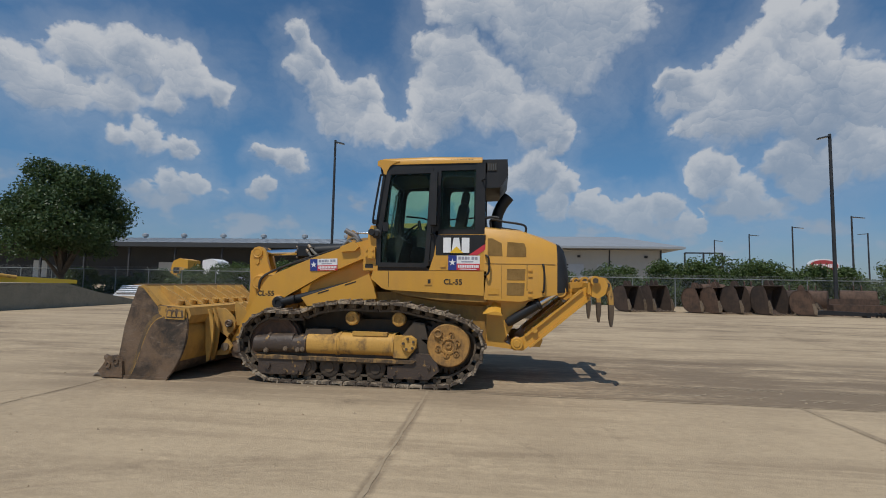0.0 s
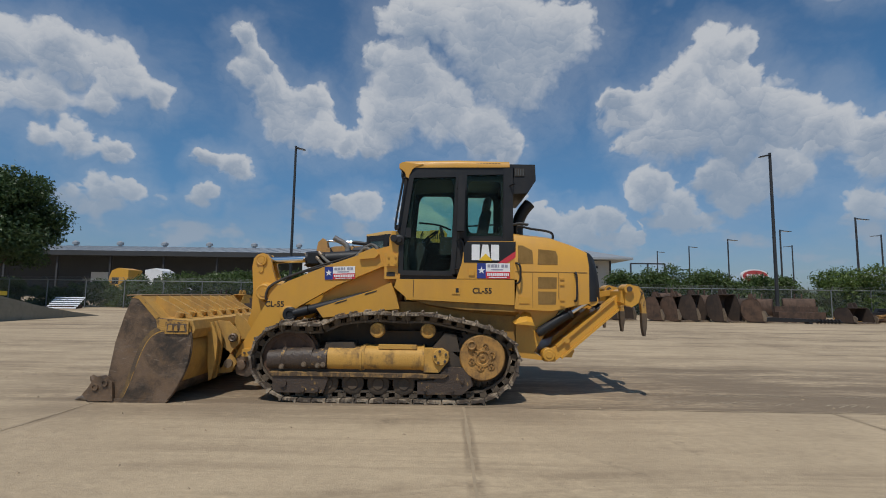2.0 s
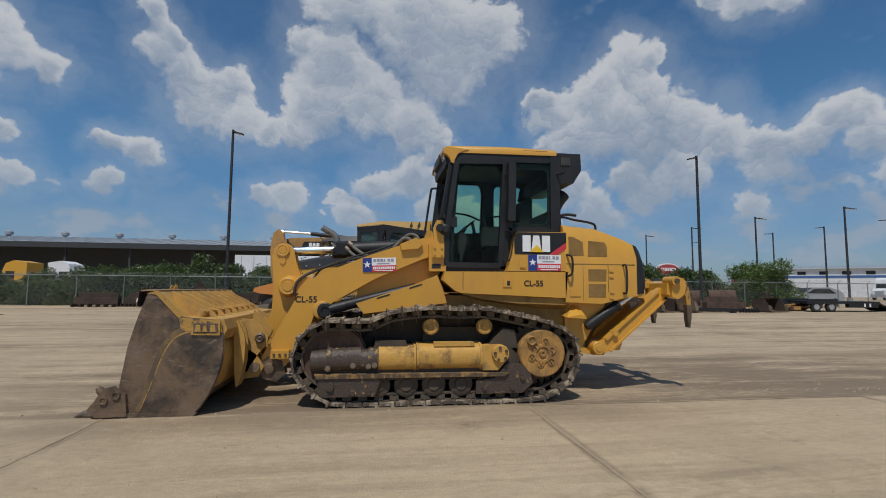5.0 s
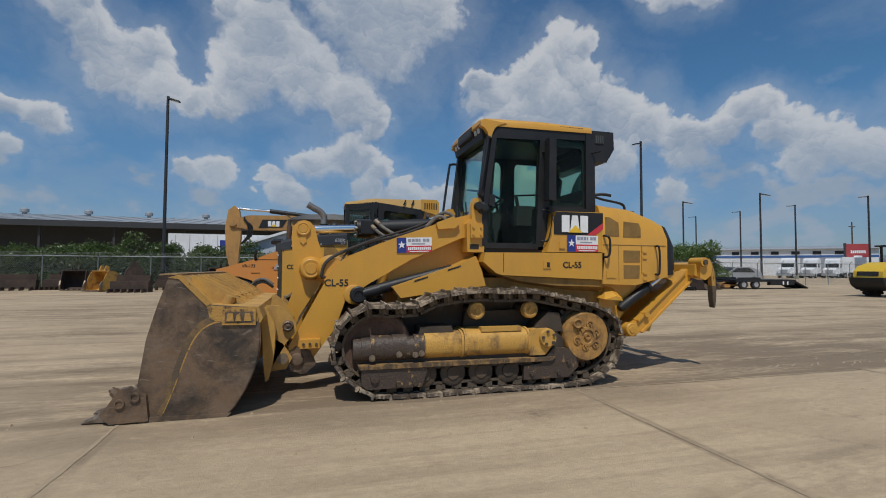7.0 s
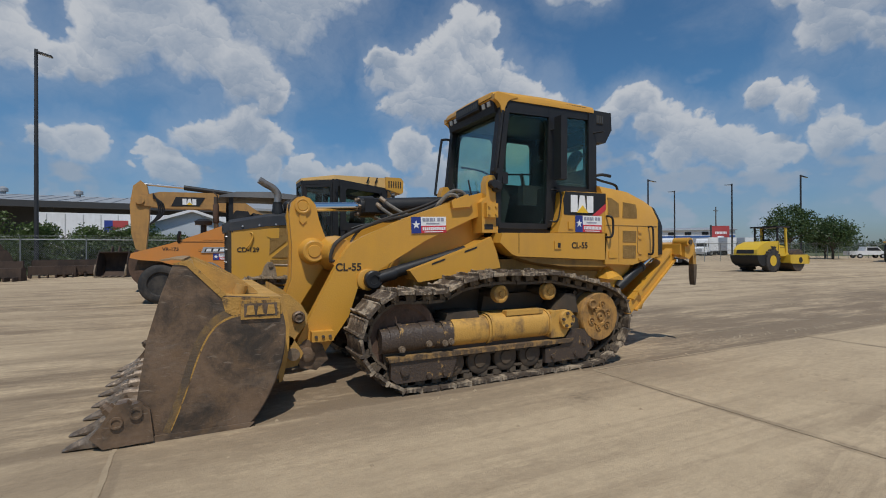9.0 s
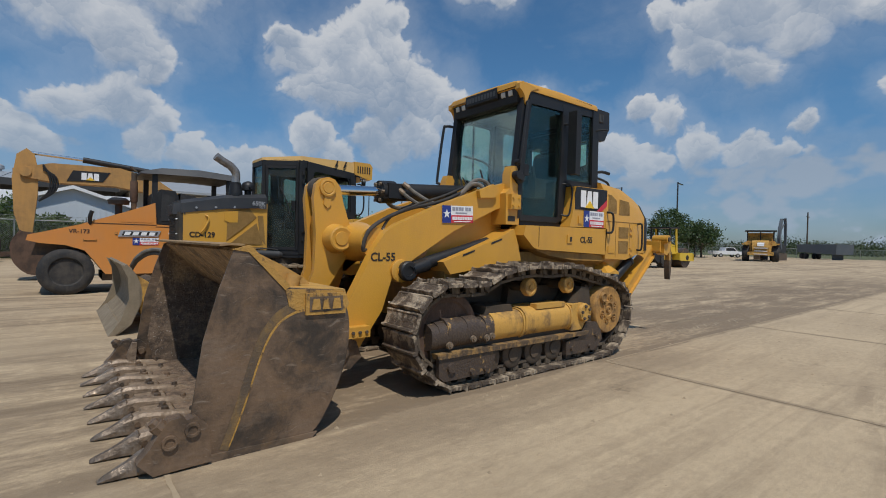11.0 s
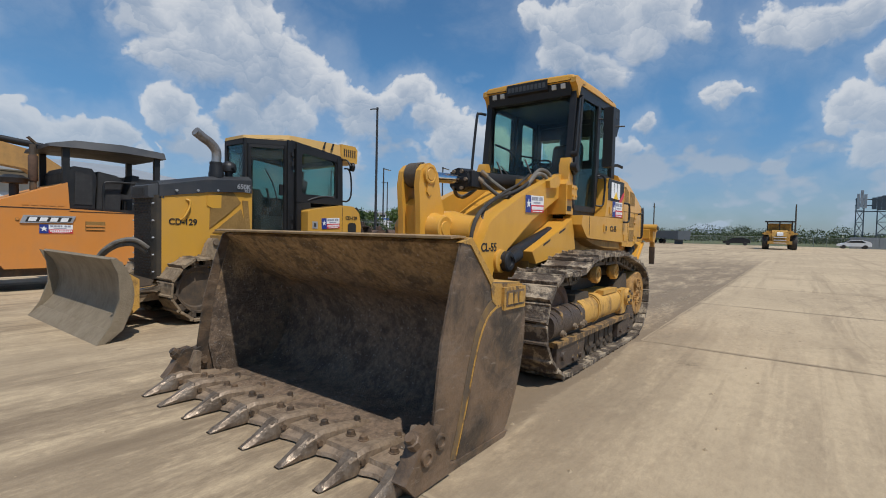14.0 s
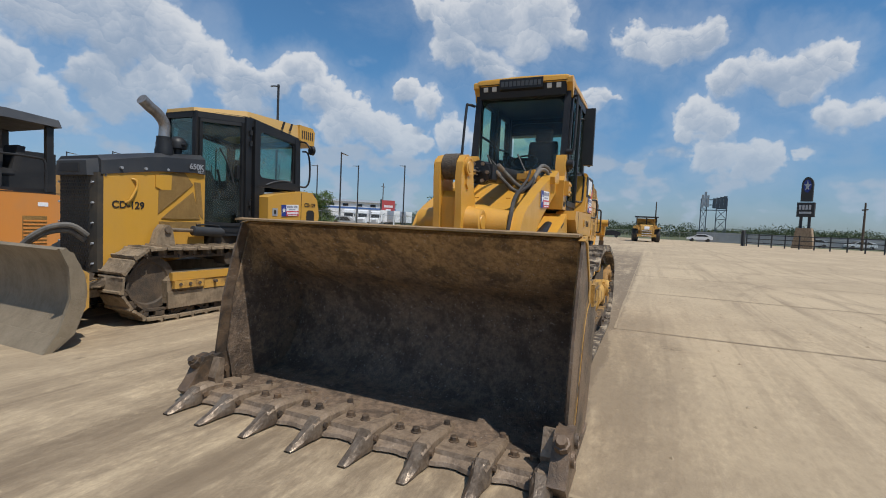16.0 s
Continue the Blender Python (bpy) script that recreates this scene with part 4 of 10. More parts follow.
    # carrier rollers
    for x in (-2.05, -1.375):
        bm = wheel(B(), x, 0.925, y(0.98), y(1.09), [(0, 0.07), (0.3, 0.085), (0.35, 0.102), (0.85, 0.100), (0.96, 0.094), (1.0, 0.084), (1.0, 0.066), (0.90, 0.062), (0.90, 0.03), (1.02, 0.026)], 24)
        part("roller_axle", cyl(B(), (x, y(0.64), 0.925), (x, y(0.99), 0.925), 0.055), OILY_SHADE, loader)
        part("carrier_roller", bm, DUSTY_YELLOW, loader, "dusty yellow carrier roller")
    # sprocket and final drive
    bm = B()
    n = 27
    for i in range(n):
        a = 2 * math.pi * i / n
        k = len(bm.verts)
        prism(bm, [(-0.035, 0.33), (0.035, 0.33), (0.018, 0.405), (-0.018, 0.405)], y(0.93), y(0.99))
        turned(bm, k, pose(-0.655, 0, 0.595, 0, math.degrees(a), 0))
    wheel(bm, -0.655, 0.595, y(0.92), y(1.0), [(0, 0.345), (1, 0.345)], 36)
    part("sprocket", bm, TRACK_DARK, loader, "muddy drive sprocket")
    bm = wheel(B(), -0.655, 0.595, y(0.90), y(1.175), [(0, 0.30), (0.80, 0.30), (0.90, 0.295), (0.96, 0.282), (0.955, 0.25), (0.93, 0.12), (0.98, 0.115), (0.99, 0.085), (0.93, 0.075), (0.93, 0.045), (1.01, 0.04), (1.01, 0.02), (0.96, 0.016)], 36)
    hub = part("final_drive", bm, HUB_YELLOW, loader, "mud-splashed yellow final drive hub")
    for i in range(6):
        a = 2 * math.pi * i / 6 + 0.3
        cx, cz = -0.655 + (0.15 if i % 2 else 0.125) * math.cos(a), 0.595 + (0.15 if i % 2 else 0.125) * math.sin(a)
        part("bolt", wheel(B(), cx, cz, y(1.13), y(1.19), [(0, 0.05), (0.7, 0.048), (0.7, 0.034), (0.5, 0.03), (0.5, 0.012), (1, 0.01)], 12), HUB_YELLOW, hub)
    part("drain_boss", wheel(B(), -0.80, 0.755, y(1.12), y(1.20), [(0, 0.07), (0.9, 0.06), (1, 0.05), (0.8, 0.03), (0.8, 0)], 14), HUB_YELLOW, hub)


for side in (-1, 1):
    build_undercarriage(side)


WEAR_EDGE = [(-4.62, 0, 0.895), (-4.76, 0, 0.885), (-4.87, 0, 0.835), (-4.95, 0, 0.74), (-5.02, 0, 0.58), (-5.09, 0, 0.36), (-5.16, 0, 0.16), (-5.21, 0, 0.04)]


def offset_strip(line, w0, w1, a, b):
    """A strip along a line in x and z, narrowing from w0 to w1, from depth a to b."""
    path = smooth_path(line, 5)
    near, far = [], []
    for i, p in enumerate(path):
        d = (path[min(i + 1, len(path) - 1)] - path[max(i - 1, 0)]).normalized()
        w = w0 + (w1 - w0) * i / len(path)
        near.append(p)
        far.append(p + Vector((d.z, 0, -d.x)) * w)
    bm = B()
    rows = [[bm.verts.new((q.x, yy, q.z)) for q, yy in ((p, a), (p, b), (f, b), (f, a))] for p, f in zip(near, far)]
    for r, q in zip(rows, rows[1:]):
        for i in range(4):
            bm.faces.new((r[i], r[(i + 1) % 4], q[(i + 1) % 4], q[i]))
    bm.faces.new(rows[0])
    bm.faces.new(rows[-1][::-1])
    return bm


GUSSET = 0.86


def build_bucket():
    half = 1.33
    back = smooth_path([(-5.15, 0, 1.325), (-4.97, 0, 1.14), (-4.79, 0, 0.975), (-4.57, 0, 0.85), (-4.45, 0, 0.66), (-4.47, 0, 0.42), (-4.60, 0, 0.16), (-4.78, 0, 0.045), (-5.05, 0, 0.03), (-5.34, 0, 0.03)], 5)
    line = [(p.x, p.z) for p in back]
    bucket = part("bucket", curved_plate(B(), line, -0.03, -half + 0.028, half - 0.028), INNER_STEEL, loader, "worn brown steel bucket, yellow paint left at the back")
    # painted outer skin behind
    outer = [(p[0], p[1]) for p in line[:29]]
    part("back_skin", curved_plate(B(), [(a + 0.012, b + 0.012) for a, b in outer], 0.012, -half + 0.02, half - 0.02), BACK_YELLOW, bucket, "scuffed yellow back of the bucket")
    # thin worn lip along the top
    lip = [(-5.27, 1.335), (-5.20, 1.343), (-5.12, 1.338)]
    part("top_lip", curved_plate(B(), lip, 0.014, -half + 0.02, half - 0.02), LIP, bucket, "rust-edged top lip", bevel=0.006)
    # ribs over the sloping back
    for i in range(8):
        y = -1.02 + 2.04 * i / 7
        bm = prism(B(), [(-5.06, 1.34), (-4.78, 1.20), (-4.60, 1.095), (-4.56, 1.05), (-4.87, 1.05), (-5.05, 1.26)], y - 0.018, y + 0.018)
        cyl(bm, (-4.72, y - 0.05, 1.04), (-4.69, y - 0.05, 1.125), 0.052, n=12)
        part("rib", bm, BACK_YELLOW, bucket, bevel=0.004)
    # box beam along the back at the hinge
    bm = prism(B(), [(-4.88, 1.055), (-4.40, 1.03), (-4.36, 0.92), (-4.42, 0.80), (-4.56, 0.83), (-4.78, 0.965)], -1.30, 1.30)
    part("hinge_beam", bm, BACK_YELLOW, bucket, bevel=0.01)
    for s in (-1, 1):
        y = lambda v: s * v
        heel = [(p.x, p.z) for p in smooth_path([(-4.44, 0, 0.985), (-4.385, 0, 0.86), (-4.372, 0, 0.70), (-4.40, 0, 0.50), (-4.475, 0, 0.29), (-4.58, 0, 0.10), (-4.655, 0, 0.02)], 4)]
        side = [(-5.19, 1.31), (-5.10, 1.335), (-4.84, 1.06), (-4.50, 1.03)] + heel + [ (-5.33, 0.03), (-5.42, 0.32), (-5.36, 0.75), (-5.27, 1.08)]
        plate = part("side_plate", prism(B(), side, y(half - 0.016), y(half)), STEEL_BROWN, bucket, "scratched brown steel side plate", bevel=0.006)
        wear = [(-5.22, 0.03)] + [(a - 0.012, b) for a, b in heel[:4:-1]] + [(-4.42, 0.87)] + [(p.x, p.z) for p in smooth_path(WEAR_EDGE, 4)]
        part("wear_plate", prism(B(), wear, y(half), y(half + 0.012)), STEEL_BROWN, plate, "dark scuffed wear plate", bevel=0.006)
        # added dark plate for the shade on the inner end wall
        shade_outline = [(-5.13, 1.285), (-5.21, 1.0), (-5.28, 0.72), (-5.33, 0.34), (-5.27, 0.04), (-4.78, 0.055), (-4.60, 0.17), (-4.48, 0.42), (-4.46, 0.66), (-4.58, 0.85), (-4.80, 0.98), (-4.98, 1.15)]
        part("liner_plate", prism(B(), shade_outline, y(half - 0.038), y(half - 0.026)), INNER_STEEL, plate, "dark added plate standing in for shade inside the bucket")
        # bead where the side meets the curved back
        part("weld_bead", tube(B(), [(p[0] - 0.012, y(half - 0.046), p[1]) for p in line[2:-4:3]], 0.013, 6, 2), STEEL_BROWN, plate)
        # yellow band left between the plates
        band = [(-4.86, 1.052), (-4.42, 1.02), (-4.40, 0.89), (-4.62, 0.895), (-4.76, 0.89), (-4.83, 0.93)]
        part("paint_band", prism(B(), band, y(half), y(half + 0.006)), CHIPPED, plate, "remains of yellow paint")
        part("paint_band", offset_strip(WEAR_EDGE, 0.085, 0.05, y(half), y(half + 0.003)), RUBBED, plate, "rubbed brown paint beside the wear plate")
        part("paint_band", offset_strip(WEAR_EDGE, 0.018, 0.006, y(half), y(half + 0.007)), CHIPPED, plate, "thin line of yellow paint")
        part("top_edge", prism(B(), [(-5.20, 1.315), (-5.09, 1.345), (-4.82, 1.07), (-4.86, 1.045), (-5.10, 1.30)], y(half - 0.034), y(half + 0.008)), CHIPPED, plate, "yellow top edge", bevel=0.004)
        part("badge", prism(B(), [(-4.72, 0.865), (-4.42, 0.86), (-4.42, 1.01), (-4.72, 1.015)], y(half + 0.004), y(half + 0.030)), CHIPPED, plate, "embossed maker's badge", bevel=0.006)
        part("badge_field", box(B(), -4.695, -4.445, y(half + 0.028), y(half + 0.033), 0.885, 0.99), STEEL_BROWN, plate)
        for x0, x1 in ((-4.68, -4.615), (-4.60, -4.54), (-4.525, -4.46)):
            part("embossing", prism(B(), [(x0, 0.90), (x1, 0.90), (x1 - 0.01, 0.975), (x0 + 0.01, 0.975)], y(half + 0.03), y(half + 0.040)), CHIPPED, plate, bevel=0.003)
        # bottom skid rail
        part("skid_rail", prism(B(), [(-5.40, 0.0), (-4.66, 0.0), (-4.62, 0.035), (-5.36, 0.045)], y(half - 0.02), y(half + 0.024)), STEEL_BROWN, plate, bevel=0.006)
        # side cutter shroud at the corner
        sh = [(-5.70, 0.10), (-5.64, 0.17), (-5.585, 0.26), (-5.545, 0.315), (-5.48, 0.325), (-5.45, 0.30), (-5.40, 0.315), (-5.335, 0.25), (-5.31, 0.02), (-5.62, 0.012)]
        shroud = part("corner_shroud", prism(B(), sh, y(half - 0.05), y(half + 0.045)), STEEL_BROWN, bucket, "thick worn corner shroud", bevel=0.024, seg=2)
        part("bolt", lathe(B(), (-5.575, y(half), 0.262), (-5.625, y(half), 0.318), [(0, 0.046), (0.6, 0.044), (0.65, 0.034), (1, 0.028)], 8), STEEL_BROWN, shroud)
        part("wedge", prism(B(), [(-5.52, 0.16), (-5.47, 0.30), (-5.43, 0.29), (-5.44, 0.10), (-5.50, 0.09)], y(half - 0.12), y(half - 0.045)), EDGE_STEEL, shroud, bevel=0.012)
        part("bolt", lathe(B(), (-5.39, y(half - 0.03), 0.20), (-5.39, y(half - 0.10), 0.20), [(0, 0.046), (0.5, 0.044), (0.55, 0.030), (1, 0.026)], 8), STEEL_BROWN, shroud)
        for bx, bz in ((-5.42, 0.24), (-5.54, 0.19)):
            part("bolt", wheel(B(), bx, bz, y(half + 0.04), y(half + 0.07), [(0, 0.045), (0.8, 0.042), (0.8, 0.028), (0.5, 0.026), (0.5, 0.0)], 14), STEEL_BROWN, shroud)
    # cutting edge in segments
    bm = prism(B(), [(-5.56, 0.012), (-5.30, 0.012), (-5.24, 0.045), (-5.52, 0.050)], -half + 0.04, half - 0.04)
    part("base_edge", bm, EDGE_STEEL, bucket, "worn base edge", bevel=0.004)
    tips = [-half + 0.03 + (2 * half - 0.06) * i / 7 for i in range(8)]
    rnd = random.Random(4)
    for a, b in zip(tips, tips[1:]):
        bm = B()
        n = 10
        rows = []
        for j in range(n + 1):
            yy = a + 0.055 + (b - a - 0.11) * j / n
            scoop = 0.026 * math.sin(math.pi * j / n) + rnd.uniform(-0.005, 0.005)
            x = -5.645 + scoop
            rows.append([bm.verts.new((px, yy, pz)) for px, pz in ((x, 0.014), (x + 0.010, 0.036), (-5.572, 0.054), (-5.562, 0.080), (-5.36, 0.074), (-5.34, 0.046), (-5.36, 0.02))])
        for r, q in zip(rows, rows[1:]):
            for i in range(7):
                bm.faces.new((r[i], r[(i + 1) % 7], q[(i + 1) % 7], q[i]))
        bm.faces.new(rows[0])
        bm.faces.new(rows[-1][::-1])
        seg = part("edge_segment", bm, EDGE_STEEL, bucket, "bolted brown cutting edge segment", bevel=0.004)
        for j in (0.3, 0.72):
            y = a + 0.06 + (b - a - 0.1) * j
            part("bolt", lathe(B(), (-5.42, y, 0.066), (-5.42, y, 0.110), [(0, 0.034), (0.35, 0.034), (0.4, 0.026), (0.9, 0.024), (1, 0.016)], 8), STEEL_BROWN, seg)
    for i, y in enumerate(tips):
        if i in (0, 7):
            y += 0.05 if i == 0 else -0.05
        # adapter: a tongue over the edge with a nose in front
        v = []
        bm = B()
        for x, w, z0, z1 in ((-5.14, 0.016, 0.04, 0.060), (-5.20, 0.034, 0.04, 0.084), (-5.34, 0.040, 0.03, 0.104), (-5.46, 0.044, 0.012, 0.122), (-5.58, 0.052, 0.010, 0.138), (-5.66, 0.048, 0.014, 0.126), (-5.70, 0.040, 0.02, 0.110)):
            v.append([bm.verts.new((x, y + dy, z)) for dy, z in ((-w, z0), (w, z0), (w, z1 - 0.022), (w * 0.62, z1), (-w * 0.62, z1), (-w, z1 - 0.022))])
        for p, q in zip(v, v[1:]):
            for j in range(6):
                bm.faces.new((p[j], p[(j + 1) % 6], q[(j + 1) % 6], q[j]))
        bm.faces.new(v[0])
        bm.faces.new(v[-1][::-1])
        tooth = part("tooth_adapter", bm, EDGE_STEEL, bucket, "worn brown steel tooth adapter", bevel=0.006)
        part("bolt", lathe(B(), (-5.26, y, 0.07), (-5.26, y, 0.118), [(0, 0.032), (0.4, 0.030), (0.45, 0.024), (1, 0.020)], 8), STEEL_BROWN, tooth)
        part("pin", cyl(B(), (-5.615, y - 0.068, 0.075), (-5.615, y + 0.068, 0.075), 0.018, n=10), STEEL_BROWN, tooth)
        bm = B()
        v = []
        end = rnd.uniform(-0.012, 0.012)
        for x, w, z0, z1, top in ((-5.885 + end, 0.024, 0.010, 0.018, 0.55), (-5.86 + end, 0.033, 0.010, 0.030, 0.42), (-5.80, 0.040, 0.012, 0.056, 0.36), (-5.735, 0.045, 0.014, 0.088, 0.42), (-5.68, 0.054, 0.014, 0.122, 0.52), (-5.648, 0.058, 0.016, 0.134, 0.62), (-5.632, 0.052, 0.018, 0.126, 0.62)):
            v.append([bm.verts.new((x, y + dy, z)) for dy, z in ((-w, z0), (w, z0), (w, z0 + (z1 - z0) * 0.55), (w * top, z1), (-w * top, z1), (-w, z0 + (z1 - z0) * 0.55))])
        for p, q in zip(v, v[1:]):
            for j in range(6):
                bm.faces.new((p[j], p[(j + 1) % 6], q[(j + 1) % 6], q[j]))
        bm.faces.new(v[0])
        bm.faces.new(v[-1][::-1])
        for ring in v[:4]:
            ring[2].co.z -= 0.010
            ring[5].co.z -= 0.010 if i % 2 else 0.004
        v[0][3].co.x += rnd.uniform(0.0, 0.022)
        v[0][4].co.x += rnd.uniform(0.0, 0.022)
        part("tooth_tip", bm, TOOTH_STEEL, tooth, "shiny worn tooth tip", bevel=0.005)
    # hinge lugs behind
    for y in (-0.62, -0.42, 0.42, 0.62, -0.12, 0.12):
        z = 0.0 if abs(y) > 0.2 else 0.42
        bm = prism(B(), [(-4.40, 0.25 + z), (-4.16, 0.28 + z), (-4.10, 0.40 + z), (-4.20, 0.56 + z), (-4.36, 0.66 + z)], y - 0.025, y + 0.025)
        part("hinge_lug", bm, BACK_YELLOW, bucket, bevel=0.008)
    gus = [(-4.42, 1.0), (-4.36, 0.98), (-4.29, 0.84), (-4.27, 0.72), (-4.275, 0.52), (-4.30, 0.36), (-4.33, 0.22), (-4.36, 0.20), (-4.385, 0.40), (-4.40, 0.7)]
    for y in (-GUSSET, -GUSSET + 0.13, GUSSET - 0.13, GUSSET):
        part("back_gusset", prism(B(), gus, y - 0.02, y + 0.02), BACK_YELLOW, bucket, "scuffed yellow gusset", bevel=0.006)
    ear = [(-4.42, 1.0), (-4.24, 0.985), (-4.12, 0.88), (-4.06, 0.78), (-4.07, 0.68), (-4.16, 0.58), (-4.30, 0.34), (-4.40, 0.34)]
    for e in (-1, 1):
        g = part("pin_plate", prism(B(), ear, e * 0.60, e * 0.645), BACK_YELLOW, bucket, "scuffed yellow plate with a pin", bevel=0.008)
        part("pin", wheel(B(), -4.15, 0.76, e * 0.645, e * 0.70, [(0, 0.062), (0.8, 0.06), (1, 0.045), (0.8, 0.03), (1, 0.0)], 20), STEEL_BROWN, g)
    for s in (-1, 1):
        part("hinge_pin", cyl(B(), (-4.20, s * 0.36, 0.40), (-4.20, s * 0.68, 0.40), 0.06), WORN_STEEL, bucket)
    return bucket


build_bucket()


def build_linkage():
    arm = [(-1.88, 2.13), (-2.18, 2.05), (-2.89, 1.80), (-3.44, 1.57), (-3.60, 1.48), (-3.70, 1.34), (-4.14, 0.52), (-4.16, 0.40), (-4.05, 0.32), (-3.88, 0.36), (-3.62, 0.72),
           (-3.52, 1.02), (-3.42, 1.10), (-3.25, 1.22), (-2.73, 1.52), (-2.10, 1.79), (-1.86, 1.86)]
    for s in (-1, 1):
        y = lambda v: s * v
        a = part("lift_arm", prism(B(), arm, y(0.45), y(0.565)), YELLOW, loader, "yellow boxed lift arm", bevel=0.012, seg=2)
        # boss of the lift cylinder pin
        part("pin_boss", wheel(B(), -3.42, 1.10, y(0.45), y(0.60), [(0, 0.115), (0.95, 0.115), (1, 0.10), (1, 0.055), (1.12, 0.05), (1.14, 0.02)]), YELLOW, a)
        part("arm_foot", prism(B(), [(-4.17, 0.43), (-4.06, 0.52), (-3.90, 0.46), (-3.84, 0.30), (-3.96, 0.20), (-4.12, 0.24)], y(0.44), y(0.575)), STEEL_BROWN, a, "worn brown arm foot", bevel=0.02)
        part("foot_pin", wheel(B(), -4.05, 0.37, y(0.57), y(0.61), [(0, 0.075), (0.8, 0.07), (1, 0.05), (1, 0)], 18), STEEL_BROWN, a)
        part("cylinder_eye", wheel(B(), -3.37, 1.10, y(0.585), y(0.665), [(0, 0.10), (0.85, 0.10), (1, 0.085), (1, 0.05), (0.8, 0.045), (0.8, 0)], 22), BLACK, a, "oily black cylinder eye")
        part("cylinder_neck", cyl(B(), (-3.32, y(0.62), 1.11), (-3.12, y(0.60), 1.16), 0.06, 0.068, 16), BLACK, a)
        part("step_plate", box(B(), -4.02, -3.80, y(0.56), y(0.66), 0.50, 0.60), YELLOW, a, "bolted yellow step bracket", bevel=0.012)
        for j in range(3):
            part("bolt", cyl(B(), (-3.98 + 0.07 * j, y(0.655), 0.55), (-3.98 + 0.07 * j, y(0.675), 0.55), 0.016, n=6), STEEL_BROWN, a)
        # cable bracket on top
        part("bracket", prism(B(), [(-2.42, 1.98), (-2.20, 2.07), (-2.12, 1.98), (-2.18, 1.92), (-2.40, 1.90)], y(0.565), y(0.62)), YELLOW, a, bevel=0.006)
        # chassis arm support
        sup = prism(B(), [(-2.98, 1.19), (-2.17, 1.46), (-1.93, 1.57), (-1.84, 1.36), (-1.80, 1.20), (-2.88, 1.06)], y(0.40), y(0.70))
        sp = part("cylinder_guard", sup, YELLOW, loader, "yellow lift cylinder guard with slots", bevel=0.012)
        for x0, z0 in ((-2.72, 1.245), (-2.30, 1.38)):
            part("slot", prism(B(), [(x0, z0), (x0 + 0.17, z0 + 0.055), (x0 + 0.175, z0 + 0.075), (x0 + 0.01, z0 + 0.025)], y(0.695), y(0.704)), INK, sp)
        # lift cylinder
        c = part("lift_cylinder", cyl(B(), (-3.32, y(0.53), 1.11), (-2.2, y(0.53), 1.40), 0.066), BLACK, loader, "black lift cylinder", bevel=0.01)
        part("rod", cyl(B(), (-3.42, y(0.53), 1.09), (-3.30, y(0.53), 1.115), 0.04), CHROME, c)
        # rear pivot block
        bm = prism(B(), [(-2.03, 1.62), (-1.81, 1.62), (-1.79, 1.95), (-1.82, 2.02), (-1.98, 2.04), (-2.04, 1.98)], y(0.42), y(0.66))
        blk = part("pivot_block", bm, YELLOW, loader, "bolted yellow pivot block", bevel=0.015)
        part("pivot_lug", prism(B(), [(-1.97, 2.0), (-1.83, 2.0), (-1.82, 2.24), (-1.86, 2.31), (-1.93, 2.31), (-1.97, 2.22)], y(0.53), y(0.655)), YELLOW, blk, bevel=0.02, seg=2)
        part("pivot_cap", box(B(), -2.0, -1.84, y(0.66), y(0.715), 1.80, 1.97), YELLOW, blk, bevel=0.012)
        for bx, bz in ((-1.97, 1.93), (-1.87, 1.93), (-1.97, 1.84), (-1.87, 1.84)):
            part("bolt", cyl(B(), (bx, y(0.71), bz), (bx, y(0.73), bz), 0.016, n=6), YELLOW, blk)
        part("pivot_pin", wheel(B(), -1.83, 2.18, y(0.6), y(0.72), [(0, 0.075), (0.7, 0.075), (0.8, 0.05), (1, 0.04)]), BLACK, blk)
        part("tape", box(B(), -2.0, -1.88, y(0.655), y(0.664), 1.66, 1.72), INK, blk)
    # cross tube between the arms, swelling towards the lever
    bm = lathe(B(), (-3.66, -0.46, 1.38), (-3.66, 0.46, 1.38), [(0, 0.15), (0.12, 0.16), (0.3, 0.20), (0.7, 0.20), (0.88, 0.16), (1, 0.15)], 28)
    part("cross_tube", bm, YELLOW, loader, "thick yellow cross tube")
    # tilt lever: two plates with a hollow between
    lever = [(-4.15, 1.80), (-4.13, 1.93), (-4.07, 1.99), (-4.00, 2.01), (-3.93, 1.99), (-3.87, 1.92), (-3.83, 1.75), (-3.76, 1.55), (-3.73, 1.42), (-3.80, 1.20), (-3.98, 0.92), (-4.10, 0.72), (-4.22, 0.70), (-4.24, 0.80), (-4.13, 1.10), (-4.12, 1.45)]
    for s in (-1, 1):
        pl = part("tilt_lever", prism(B(), lever, s * 0.075, s * 0.135), YELLOW, loader, "yellow tilt lever plate", bevel=0.012, seg=2)
        part("pin_boss", wheel(B(), -4.01, 1.90, s * 0.13, s * 0.165, [(0, 0.085), (0.9, 0.085), (1, 0.07), (0.8, 0.055), (1, 0.05), (1, 0.0)]), YELLOW, pl)
        part("retainer", prism(B(), [(-4.04, 1.84), (-3.98, 1.84), (-3.97, 1.74), (-4.01, 1.70), (-4.05, 1.74)], s * 0.13, s * 0.15), YELLOW, pl, bevel=0.01)
        part("pin_boss", wheel(B(), -3.91, 1.405, s * 0.13, s * 0.27, [(0, 0.15), (0.5, 0.13), (0.95, 0.12), (1, 0.105), (0.95, 0.07), (1.03, 0.065), (1.03, 0.0)]), YELLOW, pl)
